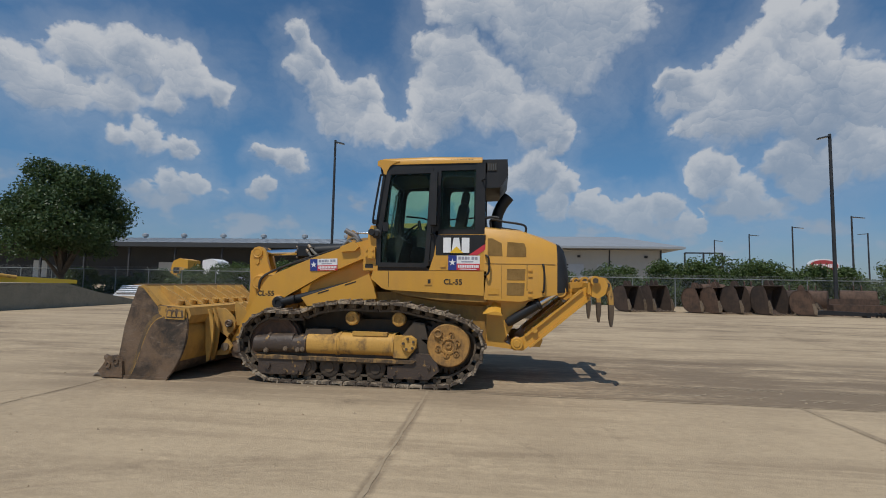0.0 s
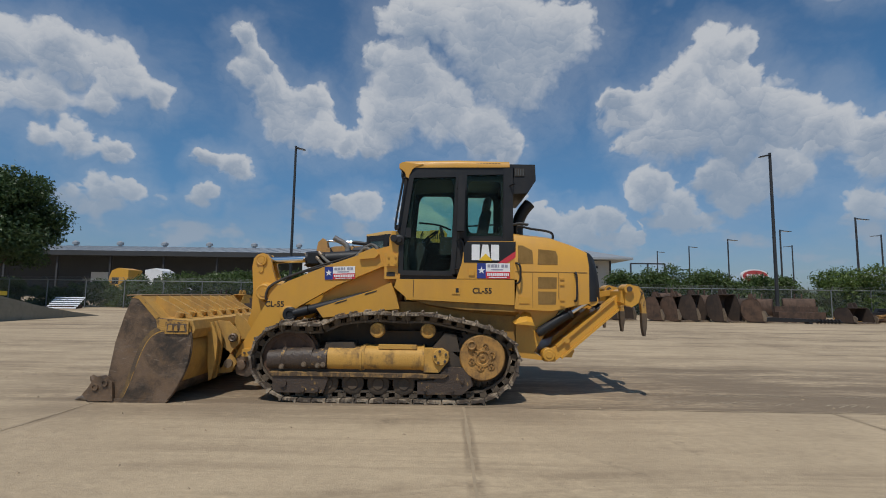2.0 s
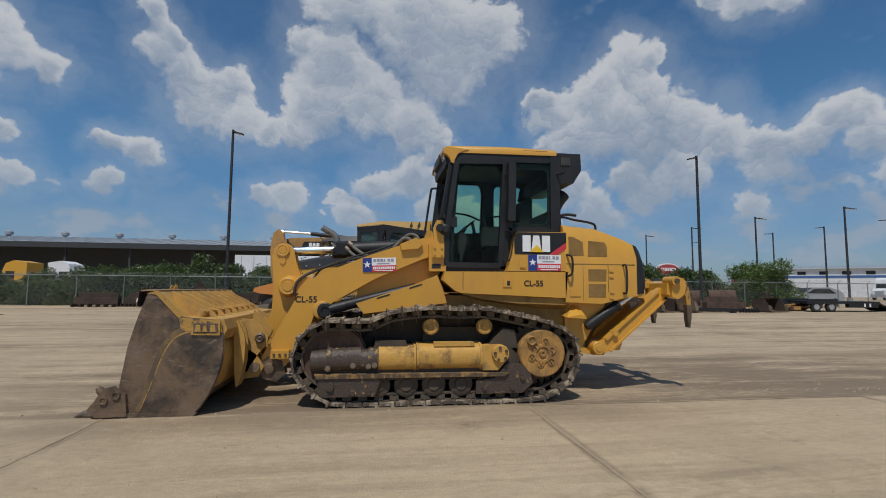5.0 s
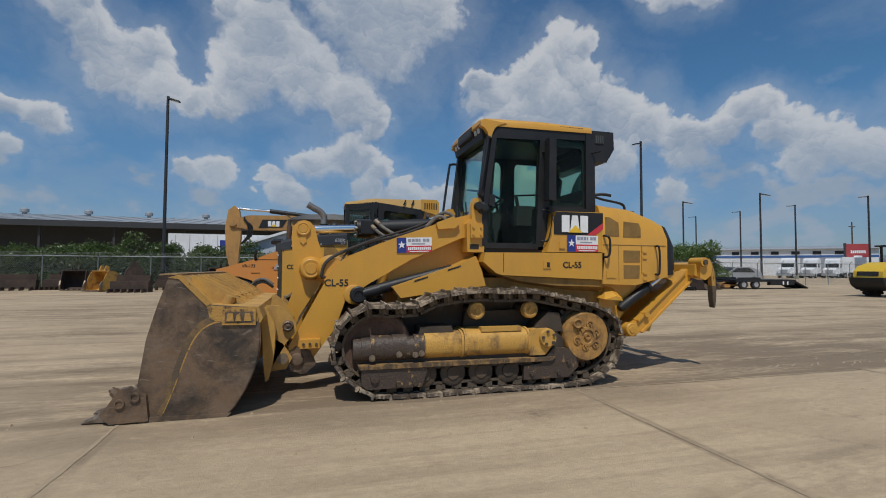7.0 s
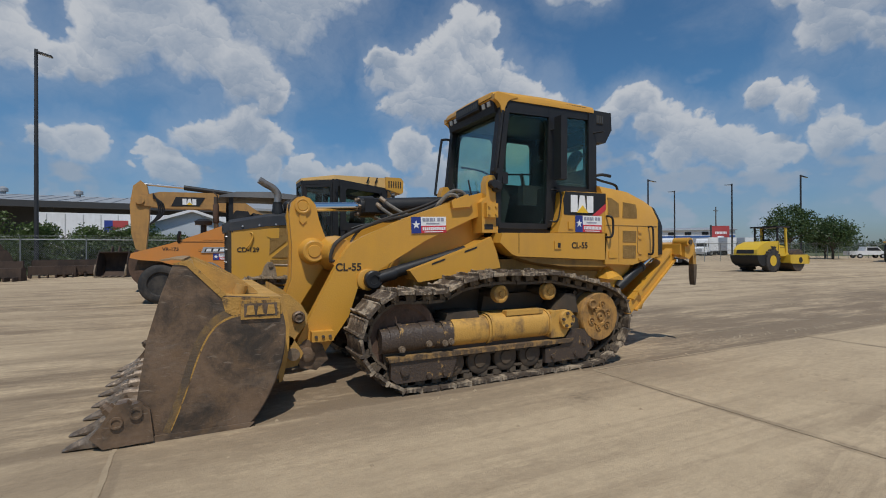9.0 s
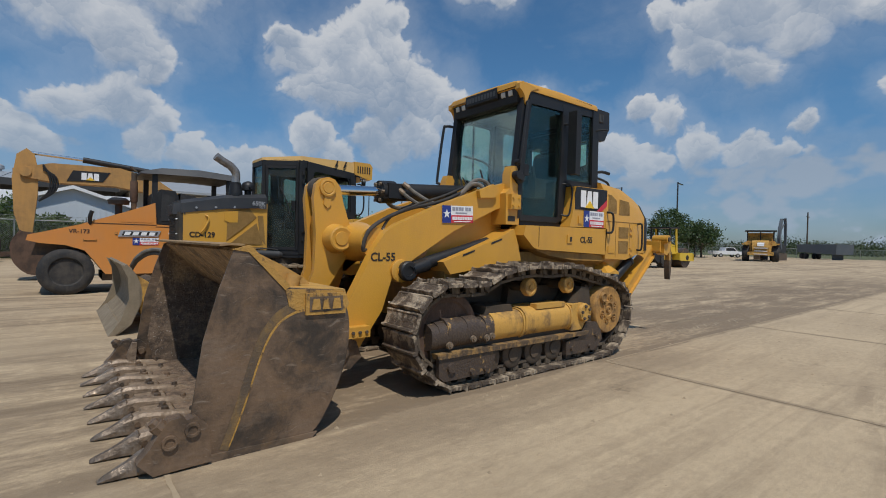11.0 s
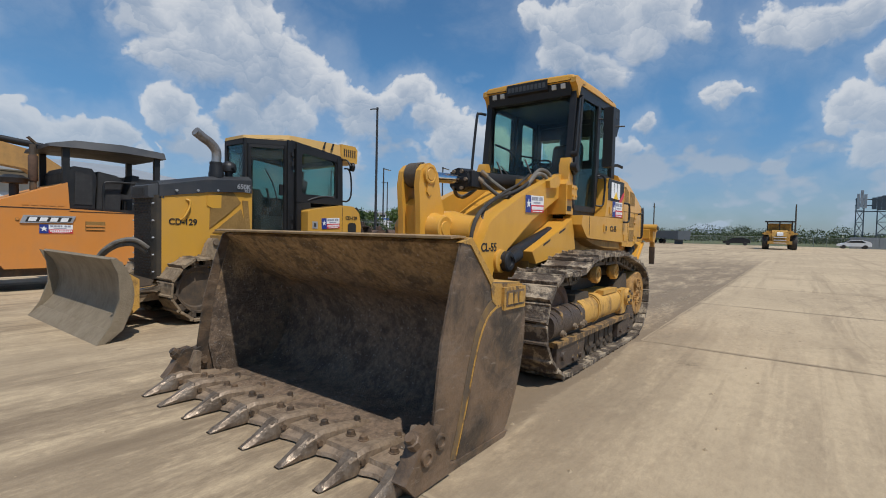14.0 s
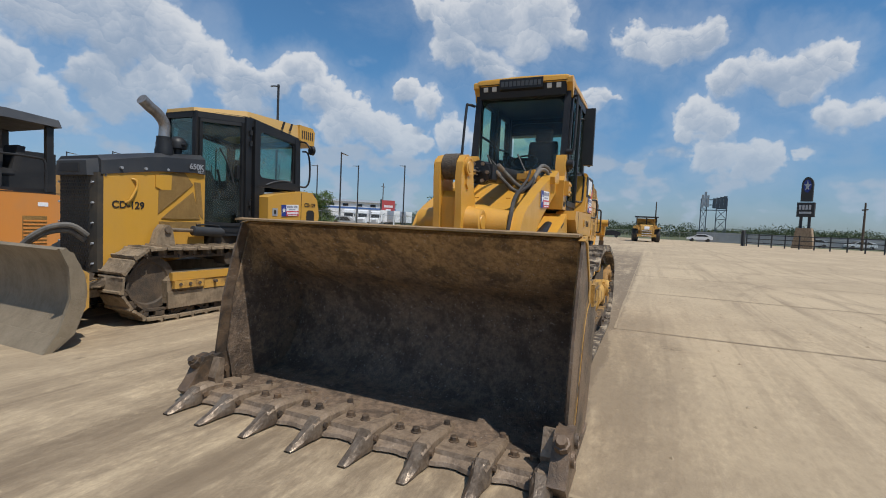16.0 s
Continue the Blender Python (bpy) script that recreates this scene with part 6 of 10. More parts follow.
def build_cab():
    h = 0.60
    cab = part("cab_floor", prism(B(), [(-1.86, 1.60), (-0.95, 1.60), (-0.90, 2.12), (-0.22, 2.12), (-0.22, 2.22), (-1.02, 2.22), (-1.06, 1.72), (-1.86, 1.72)], -h + 0.02, h - 0.02), BLACK, loader, "black operator cab", bevel=0.01)
    posts = B()
    for s in (-1, 1):
        y = s * h
        frame_bar(posts, (-1.83, y, 1.66), (-1.845, y, 2.15), 0.10, 0.08)
        frame_bar(posts, (-1.845, y, 2.12), (-1.715, y, 3.20), 0.08, 0.08)
        frame_bar(posts, (-0.26, y, 2.15), (-0.26, y, 3.26), 0.14, 0.10)
        frame_bar(posts, (-1.72, y, 3.20), (-0.24, y, 3.24), 0.14, 0.08)
        frame_bar(posts, (-0.93, y, 2.20), (-0.22, y, 2.20), 0.06, 0.09)
        frame_bar(posts, (-1.86, y, 1.66), (-0.97, y, 1.66), 0.08, 0.09)
        frame_bar(posts, (-0.96, y, 2.22), (-0.93, y, 3.22), 0.15, 0.09)
        frame_bar(posts, (-1.00, y, 1.66), (-0.94, y, 2.22), 0.10, 0.09)
    for z, x in ((3.20, -1.72), (1.68, -1.84)):
        frame_bar(posts, (x, -h, z), (x, h, z), 0.10, 0.06)
    frame_bar(posts, (-0.22, -h, 3.2), (-0.22, h, 3.2), 0.16, 0.1)
    frame_bar(posts, (-0.22, -h, 2.3), (-0.22, h, 2.3), 0.24, 0.1)
    part("cab_frame", posts, BLACK, cab, "black cab posts", bevel=0.012)
    # door with its own frame
    for s in (-1, 1):
        y = s * (h + 0.045)
        d = B()
        step = 0.0
        for p, q in (((-1.80, y, 1.70), (-1.80, y, 2.16)), ((-1.80, y, 2.14), (-1.665, y, 3.14)), ((-1.67, y, 3.13), (-0.98, y, 3.15)), ((-0.985, y, 3.15), (-1.03, y, 2.2)), ((-1.03, y, 2.2), (-1.06, y, 1.70)), ((-1.80, y, 1.71), (-1.06, y, 1.71))):
            step += 0.003
            frame_bar(d, p, q, 0.07, 0.034 + step)
        door = part("cab_door", d, BLACK, cab, "black-framed glass cab door", bevel=0.008)
        pane("door_glass", [(-1.78, y, 1.73), (-1.08, y, 1.73), (-1.02, y, 3.12), (-1.68, y, 3.11), (-1.78, y, 2.16)], GLASS, door, "tinted door glass")
        trim = window_plate([(-1.84, 1.68), (-1.00, 1.68), (-0.96, 3.19), (-1.71, 3.19)], (-0.74, 0.80, -0.93, 0.86), s * (h - 0.005), s * (h + 0.02), "y")
        part("door_trim", trim, BLACK, door, "black inner door trim")
        part("window_trim", window_plate([(-0.94, 2.20), (-0.22, 2.20), (-0.22, 3.22), (-0.94, 3.22)], (-0.72, 0.62, -0.80, 0.70), s * (h - 0.03), s * (h + 0.005), "y"), BLACK, cab, "black inner window trim")
        part("door_latch", box(B(), -1.74, -1.66, y - 0.02, y + 0.02, 2.22, 2.36), BLACK, door, bevel=0.008)
        w = B()
        yy = s * (h + 0.02)
        pane("side_glass", [(-0.86, yy, 2.26), (-0.34, yy, 2.26), (-0.33, yy, 3.16), (-0.86, yy, 3.16)], GLASS, cab, "tinted rear side window")
        part("grab_rail", tube(B(), [(-1.76, s * (h + 0.06), 3.02), (-1.83, s * (h + 0.13), 3.03), (-1.86, s * (h + 0.15), 2.96), (-1.95, s * (h + 0.15), 2.30), (-1.95, s * (h + 0.13), 2.22), (-1.86, s * (h + 0.04), 2.20)], 0.019, 8, 4), BLACK, cab, "black grab rail") if s > 0 else None
    pane("front_glass", [(-1.84, -h + 0.03, 1.74), (-1.84, h - 0.03, 1.74), (-1.70, h - 0.03, 3.14), (-1.70, -h + 0.03, 3.14)], GLASS_CLEAR, cab, "tinted windscreen")
    pane("rear_glass", [(-0.20, -h + 0.08, 2.44), (-0.20, h - 0.08, 2.44), (-0.20, h - 0.08, 3.10), (-0.20, -h + 0.08, 3.10)], GLASS, cab, "tinted rear window")
    part("rear_trim", window_plate([(-0.60, 2.20), (0.60, 2.20), (0.60, 3.20), (-0.60, 3.20)], (-0.95, 0.95, -0.36, 0.76), -0.28, -0.24, "x"), BLACK, cab, "black rear wall trim")
    part("front_trim", window_plate([(-0.58, 1.72), (0.58, 1.72), (0.58, 3.16), (-0.58, 3.16)], (-0.96, 0.96, -0.94, 0.88), -1.70, -1.69, "x", 0.2), BLACK, cab, "black windscreen surround")
    part("headliner", prism(B(), [(-1.70, 3.10), (-1.3, 3.14), (-0.3, 3.14), (-0.3, 3.22), (-1.70, 3.22)], -h + 0.04, h - 0.04), BLACK, cab, "black headliner", bevel=0.01)
    part("window_bar", tube(B(), [(-0.90, h - 0.05, 2.56), (-0.34, h - 0.05, 2.60)], 0.014, 8, 1, False), BLACK, cab)
    part("window_bar", tube(B(), [(-1.62, h - 0.02, 2.62), (-1.30, h - 0.06, 2.58), (-1.08, h - 0.04, 2.50)], 0.016, 8, 4), BLACK, cab, "black inside grab bar")
    # roof: yellow cap with black visor
    def roof_ring(w, lo, hi):
        return [(-w, lo), (w, lo), (w, hi - 0.06), (w - 0.02, hi - 0.025), (w - 0.06, hi - 0.005), (0, hi + 0.012), (-w + 0.06, hi - 0.005), (-w + 0.02, hi - 0.025), (-w, hi - 0.06)]
    bm = loft(B(), [(-1.85, roof_ring(0.60, 3.275, 3.325)), (-1.84, roof_ring(0.63, 3.26, 3.345)), (-1.76, roof_ring(0.65, 3.25, 3.365)), (-1.0, roof_ring(0.655, 3.26, 3.385)), (-0.24, roof_ring(0.655, 3.27, 3.37))])
    roof = part("roof", bm, YELLOW, cab, "yellow cab roof", bevel=0.006, seg=2, angle=50)
    for s in (-1, 1):
        # drooping front corner
        part("corner_cap", prism(B(), [(-1.85, 3.30), (-1.80, 3.33), (-1.50, 3.30), (-1.60, 3.268), (-1.66, 3.225), (-1.695, 3.15), (-1.715, 3.07), (-1.74, 3.075), (-1.765, 3.17), (-1.80, 3.215), (-1.85, 3.24)], s * 0.585, s * 0.662), YELLOW, roof, bevel=0.016, seg=2)
        bm = B()
        for i in range(8):
            box(bm, -0.72 + 0.045 * i, -0.69 + 0.045 * i, s * 0.645, s * 0.652, 3.295, 3.33)
        part("stencil", bm, INK, roof)
    bm = prism(B(), [(-1.80, 3.10), (-1.68, 3.10), (-1.66, 3.28), (-1.78, 3.33), (-1.83, 3.28)], -0.585, 0.585)
    visor = part("light_visor", bm, BLACK, cab, "black visor with work lamps", bevel=0.01)
    part("visor_hood", prism(B(), [(-1.858, 3.20), (-1.858, 3.325), (-1.83, 3.35), (-1.70, 3.38), (-1.66, 3.30), (-1.72, 3.14)], -0.29, 0.29), BLACK, visor, "black visor middle", bevel=0.012)
    for yy in (-0.49, -0.37, 0.37, 0.49):
        part("work_lamp", prism(B(), [(-1.828, 3.19), (-1.79, 3.18), (-1.79, 3.235), (-1.838, 3.245)], yy - 0.03, yy + 0.03), LAMP_GLASS, visor, "square work lamp", bevel=0.006)
    bars("visor_mark", [(-0.27 + 0.055 * i, -0.23 + 0.055 * i, 3.17, 3.235) for i in range(10)], GREY_BLACK, visor, Matrix.Translation((-1.860, 0, 0.06)) @ pose(0, 0, 0, 0, 0, -90))
    # lamp box at the back of the roof
    bm = prism(B(), [(-0.24, 3.33), (0.14, 3.33), (0.15, 3.09), (0.03, 2.90), (-0.24, 2.89)], -0.60, 0.60)
    lb = part("rear_lamp_box", bm, BLACK, cab, "black rear lamp box", bevel=0.012)
    for s in (-1, 1):
        part("lamp_grid", box(B(), -0.16, -0.02, s * 0.595, s * 0.61, 3.15, 3.27), MESH_BLACK, lb)
        bm = B()
        for i in range(4):
            box(bm, -0.15 + 0.035 * i, -0.135 + 0.035 * i, s * 0.608, s * 0.616, 3.16, 3.26)
        part("lamp_bars", bm, GREY_BLACK, lb)
    part("grab_rail", tube(B(), [(-1.72, -0.66, 3.08), (-1.77, -0.72, 3.08), (-1.79, -0.73, 3.0), (-1.88, -0.73, 2.40), (-1.86, -0.66, 2.34)], 0.016, 8, 4), BLACK, cab, "black grab rail at the door")
    part("mirror", prism(B(), [(-1.0, 2.30), (-0.90, 2.30), (-0.89, 3.10), (-0.99, 3.10)], -0.86, -0.73), BLACK, cab, "long black mirror on the door post", bevel=0.015)
    part("mirror_arm", tube(B(), [(-1.0, -0.64, 2.95), (-0.98, -0.70, 2.95), (-0.96, -0.78, 2.93)], 0.014, 8, 2), BLACK, cab)
    # mirror bracket and bits by the door
    part("door_stop", wheel(B(), -1.90, 2.20, -0.74, -0.66, [(0, 0.05), (1, 0.05)], 14), BLACK, cab)
    part("door_stop", wheel(B(), -1.86, 2.36, -0.72, -0.64, [(0, 0.035), (1, 0.035)], 12), BLACK, cab)
    part("door_rail", tube(B(), [(-1.02, -0.67, 1.78), (-0.96, -0.74, 1.78), (-0.92, -0.75, 1.90), (-0.90, -0.75, 2.10), (-0.94, -0.73, 2.18), (-1.0, -0.67, 2.18)], 0.013, 8, 4), BLACK, cab, "black grab rail by the door")
    part("mirror_stub", tube(B(), [(-0.22, -0.62, 2.42), (-0.10, -0.66, 2.44), (0.02, -0.70, 2.42)], 0.022, 8, 4), BLACK, cab)
    part("antenna", cyl(B(), (-0.25, -0.62, 3.0), (-0.18, -0.78, 3.0), 0.012, n=6), BLACK, cab)
    for yy, z in ((-0.05, 1.92), (0.2, 1.95)):
        part("wiper", tube(B(), [(-1.86, yy, z), (-1.83, yy + 0.28, z + 0.22), (-1.81, yy + 0.42, z + 0.36)], 0.009, 6, 3), BLACK, cab, "black wiper")
    for yy in (-0.30, 0.12):
        part("wiper", tube(B(), [(-1.88, yy, 1.86), (-1.86, yy + 0.16, 2.08), (-1.835, yy + 0.30, 2.34)], 0.012, 6, 3), BLACK, cab, "long black wiper")
    part("inner_panel", box(B(), -1.78, -1.06, 0.54, 0.57, 1.70, 2.28), SEAT, cab, "black inner door panel")
    part("rear_panel", box(B(), -0.96, -0.30, 0.50, 0.56, 2.14, 2.40), SEAT, cab, "black inner side panel")
    # seat and controls
    bm = B()
    prism(bm, [(-1.10, 2.02), (-0.62, 2.0), (-0.60, 2.14), (-1.10, 2.16)], -0.24, 0.24)
    prism(bm, [(-0.72, 2.10), (-0.56, 2.10), (-0.46, 2.68), (-0.54, 2.74), (-0.62, 2.68)], -0.22, 0.22)
    prism(bm, [(-0.60, 2.72), (-0.48, 2.72), (-0.45, 2.90), (-0.50, 2.94), (-0.57, 2.90)], -0.13, 0.13)
    box(bm, -1.0, -0.65, -0.16, 0.16, 1.72, 2.04)
    bmesh.ops.translate(bm, vec=(0, -0.06, 0), verts=bm.verts)
    part("operator_seat", bm, SEAT, cab, "black operator seat", bevel=0.03, seg=2)
    for s in (-1, 1):
        part("arm_console", box(B(), -1.25, -0.70, s * 0.30, s * 0.42, 2.0, 2.26), SEAT, cab, "black arm console", bevel=0.03)
        part("joystick", tube(B(), [(-1.2, s * 0.36, 2.24), (-1.22, s * 0.36, 2.34), (-1.24, s * 0.36, 2.42)], 0.025, 8, 3), BLACK, cab)
    bm = prism(B(), [(-1.76, 1.72), (-1.56, 1.72), (-1.46, 2.10), (-1.52, 2.18), (-1.74, 2.12)], -0.42, 0.42)
    part("dashboard", bm, SEAT, cab, "black dashboard", bevel=0.03)
    bm = B()
    ring = [(-1.42 + 0.17 * math.cos(a) * 0.75, 0.17 * math.sin(a), 2.30 + 0.17 * math.cos(a) * 0.6) for a in [2 * math.pi * i / 20 for i in range(21)]]
    tube(bm, ring, 0.014, 8, 1, False)
    tube(bm, [(-1.42, 0, 2.30), (-1.52, 0, 2.12)], 0.03, 8, 1, False)
    part("steering_wheel", bm, BLACK, cab)


build_cab()
sticker(loader, pose(-2.905, -0.572, 1.60) @ pose(0, 0, 0, 0, -2.0, 0), 0.44, 0.185)
lettering("unit_number", "CL-55", 0.078, INK, loader, pose(-3.62, -0.567, 1.235, 90, 0, 0), "black stencilled number")


# ---- bulldozer beside the loader ----
def build_dozer():
    d = thing("bulldozer", -3.0, 12.38, 0, label="yellow crawler dozer with dark hood and curved blade", category="bulldozer", off=(-3.0, 0, 0))
    line = [(-4.05, 0.05), (-4.30, 0.10), (-4.50, 0.30), (-4.55, 0.52), (-4.44, 0.75), (-4.20, 0.90), (-3.6, 0.90), (-2.9, 0.90), (-2.2, 0.89), (-1.75, 0.80), (-1.55, 0.52), (-1.65, 0.27), (-1.9, 0.08), (-3.0, 0.05)]
    for s in (-1, 1):
        y = lambda v: s * v * 0.9
        build_track(d, s, line, 0.68, 0.44, 32, DUST_SHOE, TRACK_DARK)
        bm = prism(B(), [(-3.98, 0.22), (-1.85, 0.20), (-1.8, 0.45), (-2.0, 0.60), (-3.86, 0.60), (-3.98, 0.50)], y(0.66), y(0.95))
        fr = part("track_frame", bm, DUST_SHOE, d, "muddy dark track frame", bevel=0.015)
        part("frame_cover", box(B(), -3.94, -2.1, y(0.93), y(1.0), 0.50, 0.60), DEERE_YELLOW, fr, "dusty yellow track frame beam", bevel=0.012)
        part("frame_block", prism(B(), [(-3.92, 0.40), (-3.50, 0.40), (-3.48, 0.495), (-3.92, 0.495)], y(0.93), y(1.02)), DUSTY_YELLOW, fr, bevel=0.010)
        part("frame_block", prism(B(), [(-3.46, 0.36), (-2.30, 0.36), (-2.30, 0.495), (-3.46, 0.495)], y(0.93), y(0.985)), DUSTY_YELLOW, fr, bevel=0.010)
        for bx in (-3.84, -3.70, -3.56, -3.3, -3.0, -2.7, -2.4):
            part("bolt", cyl(B(), (bx, y(0.98), 0.45), (bx, y(1.035), 0.45), 0.022, n=8), TRACK_DARK, fr)
        part("frame_guard", prism(B(), [(-3.98, 0.15), (-1.9, 0.15), (-1.9, 0.34), (-3.98, 0.36)], y(0.945), y(0.975)), DUST_SHOE, fr, bevel=0.006)
        part("idler_wheel", wheel(B(), -4.16, 0.48, y(0.68), y(0.86), [(0, 0.34), (1, 0.34), (1, 0.26), (0.9, 0.24), (0.9, 0.1)], 30), TRACK_DARK, d)
        part("sprocket", wheel(B(), -1.93, 0.48, y(0.68), y(0.90), [(0, 0.30), (1, 0.30), (1, 0.2), (1.1, 0.18)], 26), TRACK_DARK, d)
        for i in range(6):
            part("track_roller", wheel(B(), -3.75 + 0.31 * i, 0.19, y(0.64), y(0.92), [(0, 0.10), (1, 0.10)], 16), TRACK_DARK, d)
        part("carrier_roller", wheel(B(), -3.0, 0.74, y(0.68), y(0.92), [(0, 0.09), (1, 0.09)], 16), TRACK_DARK, d)
        # lift cylinder over the track
        c = part("lift_cylinder", lathe(B(), (-3.42, y(0.64), 1.125), (-2.90, y(0.64), 1.10), [(0, 0.045), (0.03, 0.068), (0.90, 0.068), (0.93, 0.05), (1, 0.045)]), HOOD_GREY, d, "dusty dark lift cylinder")
        part("rod", cyl(B(), (-3.82, y(0.64), 1.14), (-3.40, y(0.64), 1.125), 0.026), WORN_STEEL, c, "dull steel rod")
        part("feed_pipe", tube(B(), [(-3.36, y(0.66), 1.20), (-3.20, y(0.66), 1.21), (-2.98, y(0.66), 1.19)], 0.014, 6, 3), BLACK, c)
        part("bracket", prism(B(), [(-3.99, 0.90), (-3.70, 0.90), (-3.74, 1.12), (-3.79, 1.20), (-3.86, 1.20), (-3.92, 1.12)], y(0.55), y(0.70)), DUST_SHOE, c, "mud-grey cylinder bracket", bevel=0.02)
        part("pin", wheel(B(), -3.82, 1.14, y(0.52), y(0.73), [(0, 0.045), (1, 0.045)], 14), WORN_STEEL, c)
        # push arm to the blade
        part("push_arm", prism(B(), [(-5.20, 0.30), (-5.18, 0.50), (-4.55, 0.55), (-3.9, 0.5), (-3.9, 0.36), (-4.6, 0.34)], y(0.40), y(0.55)), DUST_SHOE, d, "muddy grey push arm", bevel=0.015)
    # hood
    bm = loft(B(), [(-4.49, [(-0.43, 0.62), (0.43, 0.62), (0.43, 1.80), (-0.43, 1.80)]), (-3.55, [(-0.44, 0.72), (0.44, 0.72), (0.44, 1.96), (-0.44, 1.96)]), (-3.14, [(-0.475, 0.80), (0.475, 0.80), (0.475, 2.02), (-0.475, 2.02)])])
    body = part("engine_body", bm, DEERE_YELLOW, d, "yellow engine side panels", bevel=0.015)
    bm = loft(B(), [(-4.52, [(-0.44, 1.78), (0.44, 1.78), (0.44, 1.94), (0.36, 2.0), (-0.36, 2.0), (-0.44, 1.94)]), (-3.85, [(-0.46, 1.89), (0.46, 1.89), (0.44, 2.08), (0.36, 2.13), (-0.36, 2.13), (-0.44, 2.08)]), (-3.30, [(-0.50, 1.93), (0.50, 1.93), (0.50, 2.12), (0.40, 2.185), (-0.40, 2.185), (-0.50, 2.12)]), (-3.16, [(-0.505, 1.92), (0.505, 1.92), (0.50, 2.13), (0.40, 2.20), (-0.40, 2.20), (-0.50, 2.13)])])
    hood = part("hood", bm, HOOD_GREY, d, "dark hood, greyed for its sheen", bevel=0.02)
    for bx in (-4.30, -4.0, -3.7):
        part("bolt", cyl(B(), (bx, -0.475, 1.88 + 0.08 * (bx + 4.3)), (bx, -0.445, 1.88 + 0.08 * (bx + 4.3)), 0.018, n=8), SILVER, hood)
    part("hood_flap", prism(B(), [(-3.86, 1.84), (-3.52, 1.87), (-3.52, 1.70), (-3.60, 1.665), (-3.78, 1.655), (-3.86, 1.69)], -0.452, -0.438), DEERE_YELLOW, body, "yellow filler flap", bevel=0.004)
    lettering("model_number", "650K", 0.075, SILVER, hood, pose(-3.30 + 3.0, -0.507, 2.01, 90, 0, 1), "pale model number")
    lettering("model_suffix", "XLT", 0.04, SILVER, hood, pose(-3.24 + 3.0, -0.509, 1.945, 90, 0, 1), "pale model letters")
    rad = part("radiator_frame", prism(B(), [(-4.58, -0.34), (-4.55, -0.42), (-4.48, -0.43), (-4.44, 0.43), (-4.50, 0.40), (-4.58, 0.26)], 0.62, 1.80, "z"), MESH_BLACK, d, "dark perforated radiator guard", bevel=0.015)
    part("radiator_cap", loft(B(), [(-4.62, [(-0.34, 1.76), (0.28, 1.76), (0.26, 1.93), (-0.32, 1.93)]), (-4.46, [(-0.445, 1.76), (0.445, 1.76), (0.41, 1.985), (-0.41, 1.985)])]), HOOD_GREY, rad, "matt dark radiator cap", bevel=0.03)
    part("lamp_recess", prism(B(), [(-0.20, 1.80), (0.20, 1.80), (0.18, 1.90), (-0.18, 1.90)], -4.632, -4.60, "x"), BLACK, rad, bevel=0.01)
    for yy in (-0.37, 0.28):
        for i in range(5):
            part("bolt", cyl(B(), (-4.59, yy, 0.72 + 0.24 * i), (-4.53, yy, 0.72 + 0.24 * i), 0.014, n=6), SILVER, rad)
    holes = B()
    for j in range(26):
        for i in range(12):
            yy, zz = -0.31 + 0.0477 * i + (0.024 if j % 2 else 0.0), 0.68 + 0.042 * j
            box(holes, -4.586, -4.578, yy - 0.013, yy + 0.013, zz - 0.013, zz + 0.013)
    part("perforation", holes, INK, rad, "grid of small dark holes")
    for s in (-1, 1):
        # perforated fields with a yellow diagonal
        fl = [[(-3.82, 1.34), (-3.40, 1.62), (-3.20, 1.76), (-3.36, 1.92), (-3.80, 1.86)], [(-3.76, 1.28), (-3.06, 1.28), (-3.20, 1.66)], [(-3.12, 1.40), (-3.0, 1.28), (-3.06, 1.80), (-3.18, 1.80)], [(-3.80, 1.14), (-3.04, 1.14), (-3.04, 1.24), (-3.80, 1.24)]]
        for f in [[(-3.82 + 0.80 * (x + 3.82), z) for x, z in q] for q in fl]:
            # the panels follow the flare of the body
            out = lambda x: 0.436 if x < -3.55 else 0.436 + 0.085 * (x + 3.55)
            bm = B()
            lo = [bm.verts.new((x, s * (out(x) - 0.01), z)) for x, z in f]
            hi = [bm.verts.new((x, s * (out(x) + 0.012), z)) for x, z in f]
            bm.faces.new(lo)
            bm.faces.new(hi[::-1])
            for i in range(len(f)):
                bm.faces.new((lo[i], lo[(i + 1) % len(f)], hi[(i + 1) % len(f)], hi[i]))
            part("louvre_field", bm, GRILLE_TAN, body, "perforated tan panel")
    part("handle", tube(B(), [(-4.24, -0.43, 1.46), (-4.20, -0.47, 1.50), (-4.12, -0.47, 1.66), (-4.12, -0.46, 1.74), (-4.16, -0.43, 1.76)], 0.014, 8, 4), DEERE_YELLOW, body)
    lettering("unit_number", "CD-129", 0.085, INK, body, pose(-4.20 + 3.0, -0.4385, 1.43, 90, 0, -0.6), "black stencilled number")
    # exhaust and pre-cleaner
    stack = part("exhaust_pipe", tube(B(), [(-3.64, -0.30, 2.10), (-3.645, -0.30, 2.25), (-3.65, -0.30, 2.36)], [0.115, 0.10, 0.09], 16, 3), BLACK, d, "black exhaust base with bent steel pipe")
    part("exhaust_tip", tube(B(), [(-3.65, -0.30, 2.34), (-3.64, -0.30, 2.46), (-3.655, -0.305, 2.56), (-3.74, -0.31, 2.655), (-3.87, -0.33, 2.72), (-3.99, -0.35, 2.79)], 0.07, 16, 6), EXHAUST_STEEL, stack, "heat-stained bent steel pipe")
    part("clamp", cyl(B(), (-3.648, -0.30, 2.335), (-3.648, -0.30, 2.375), 0.092, n=16), BLACK, stack)
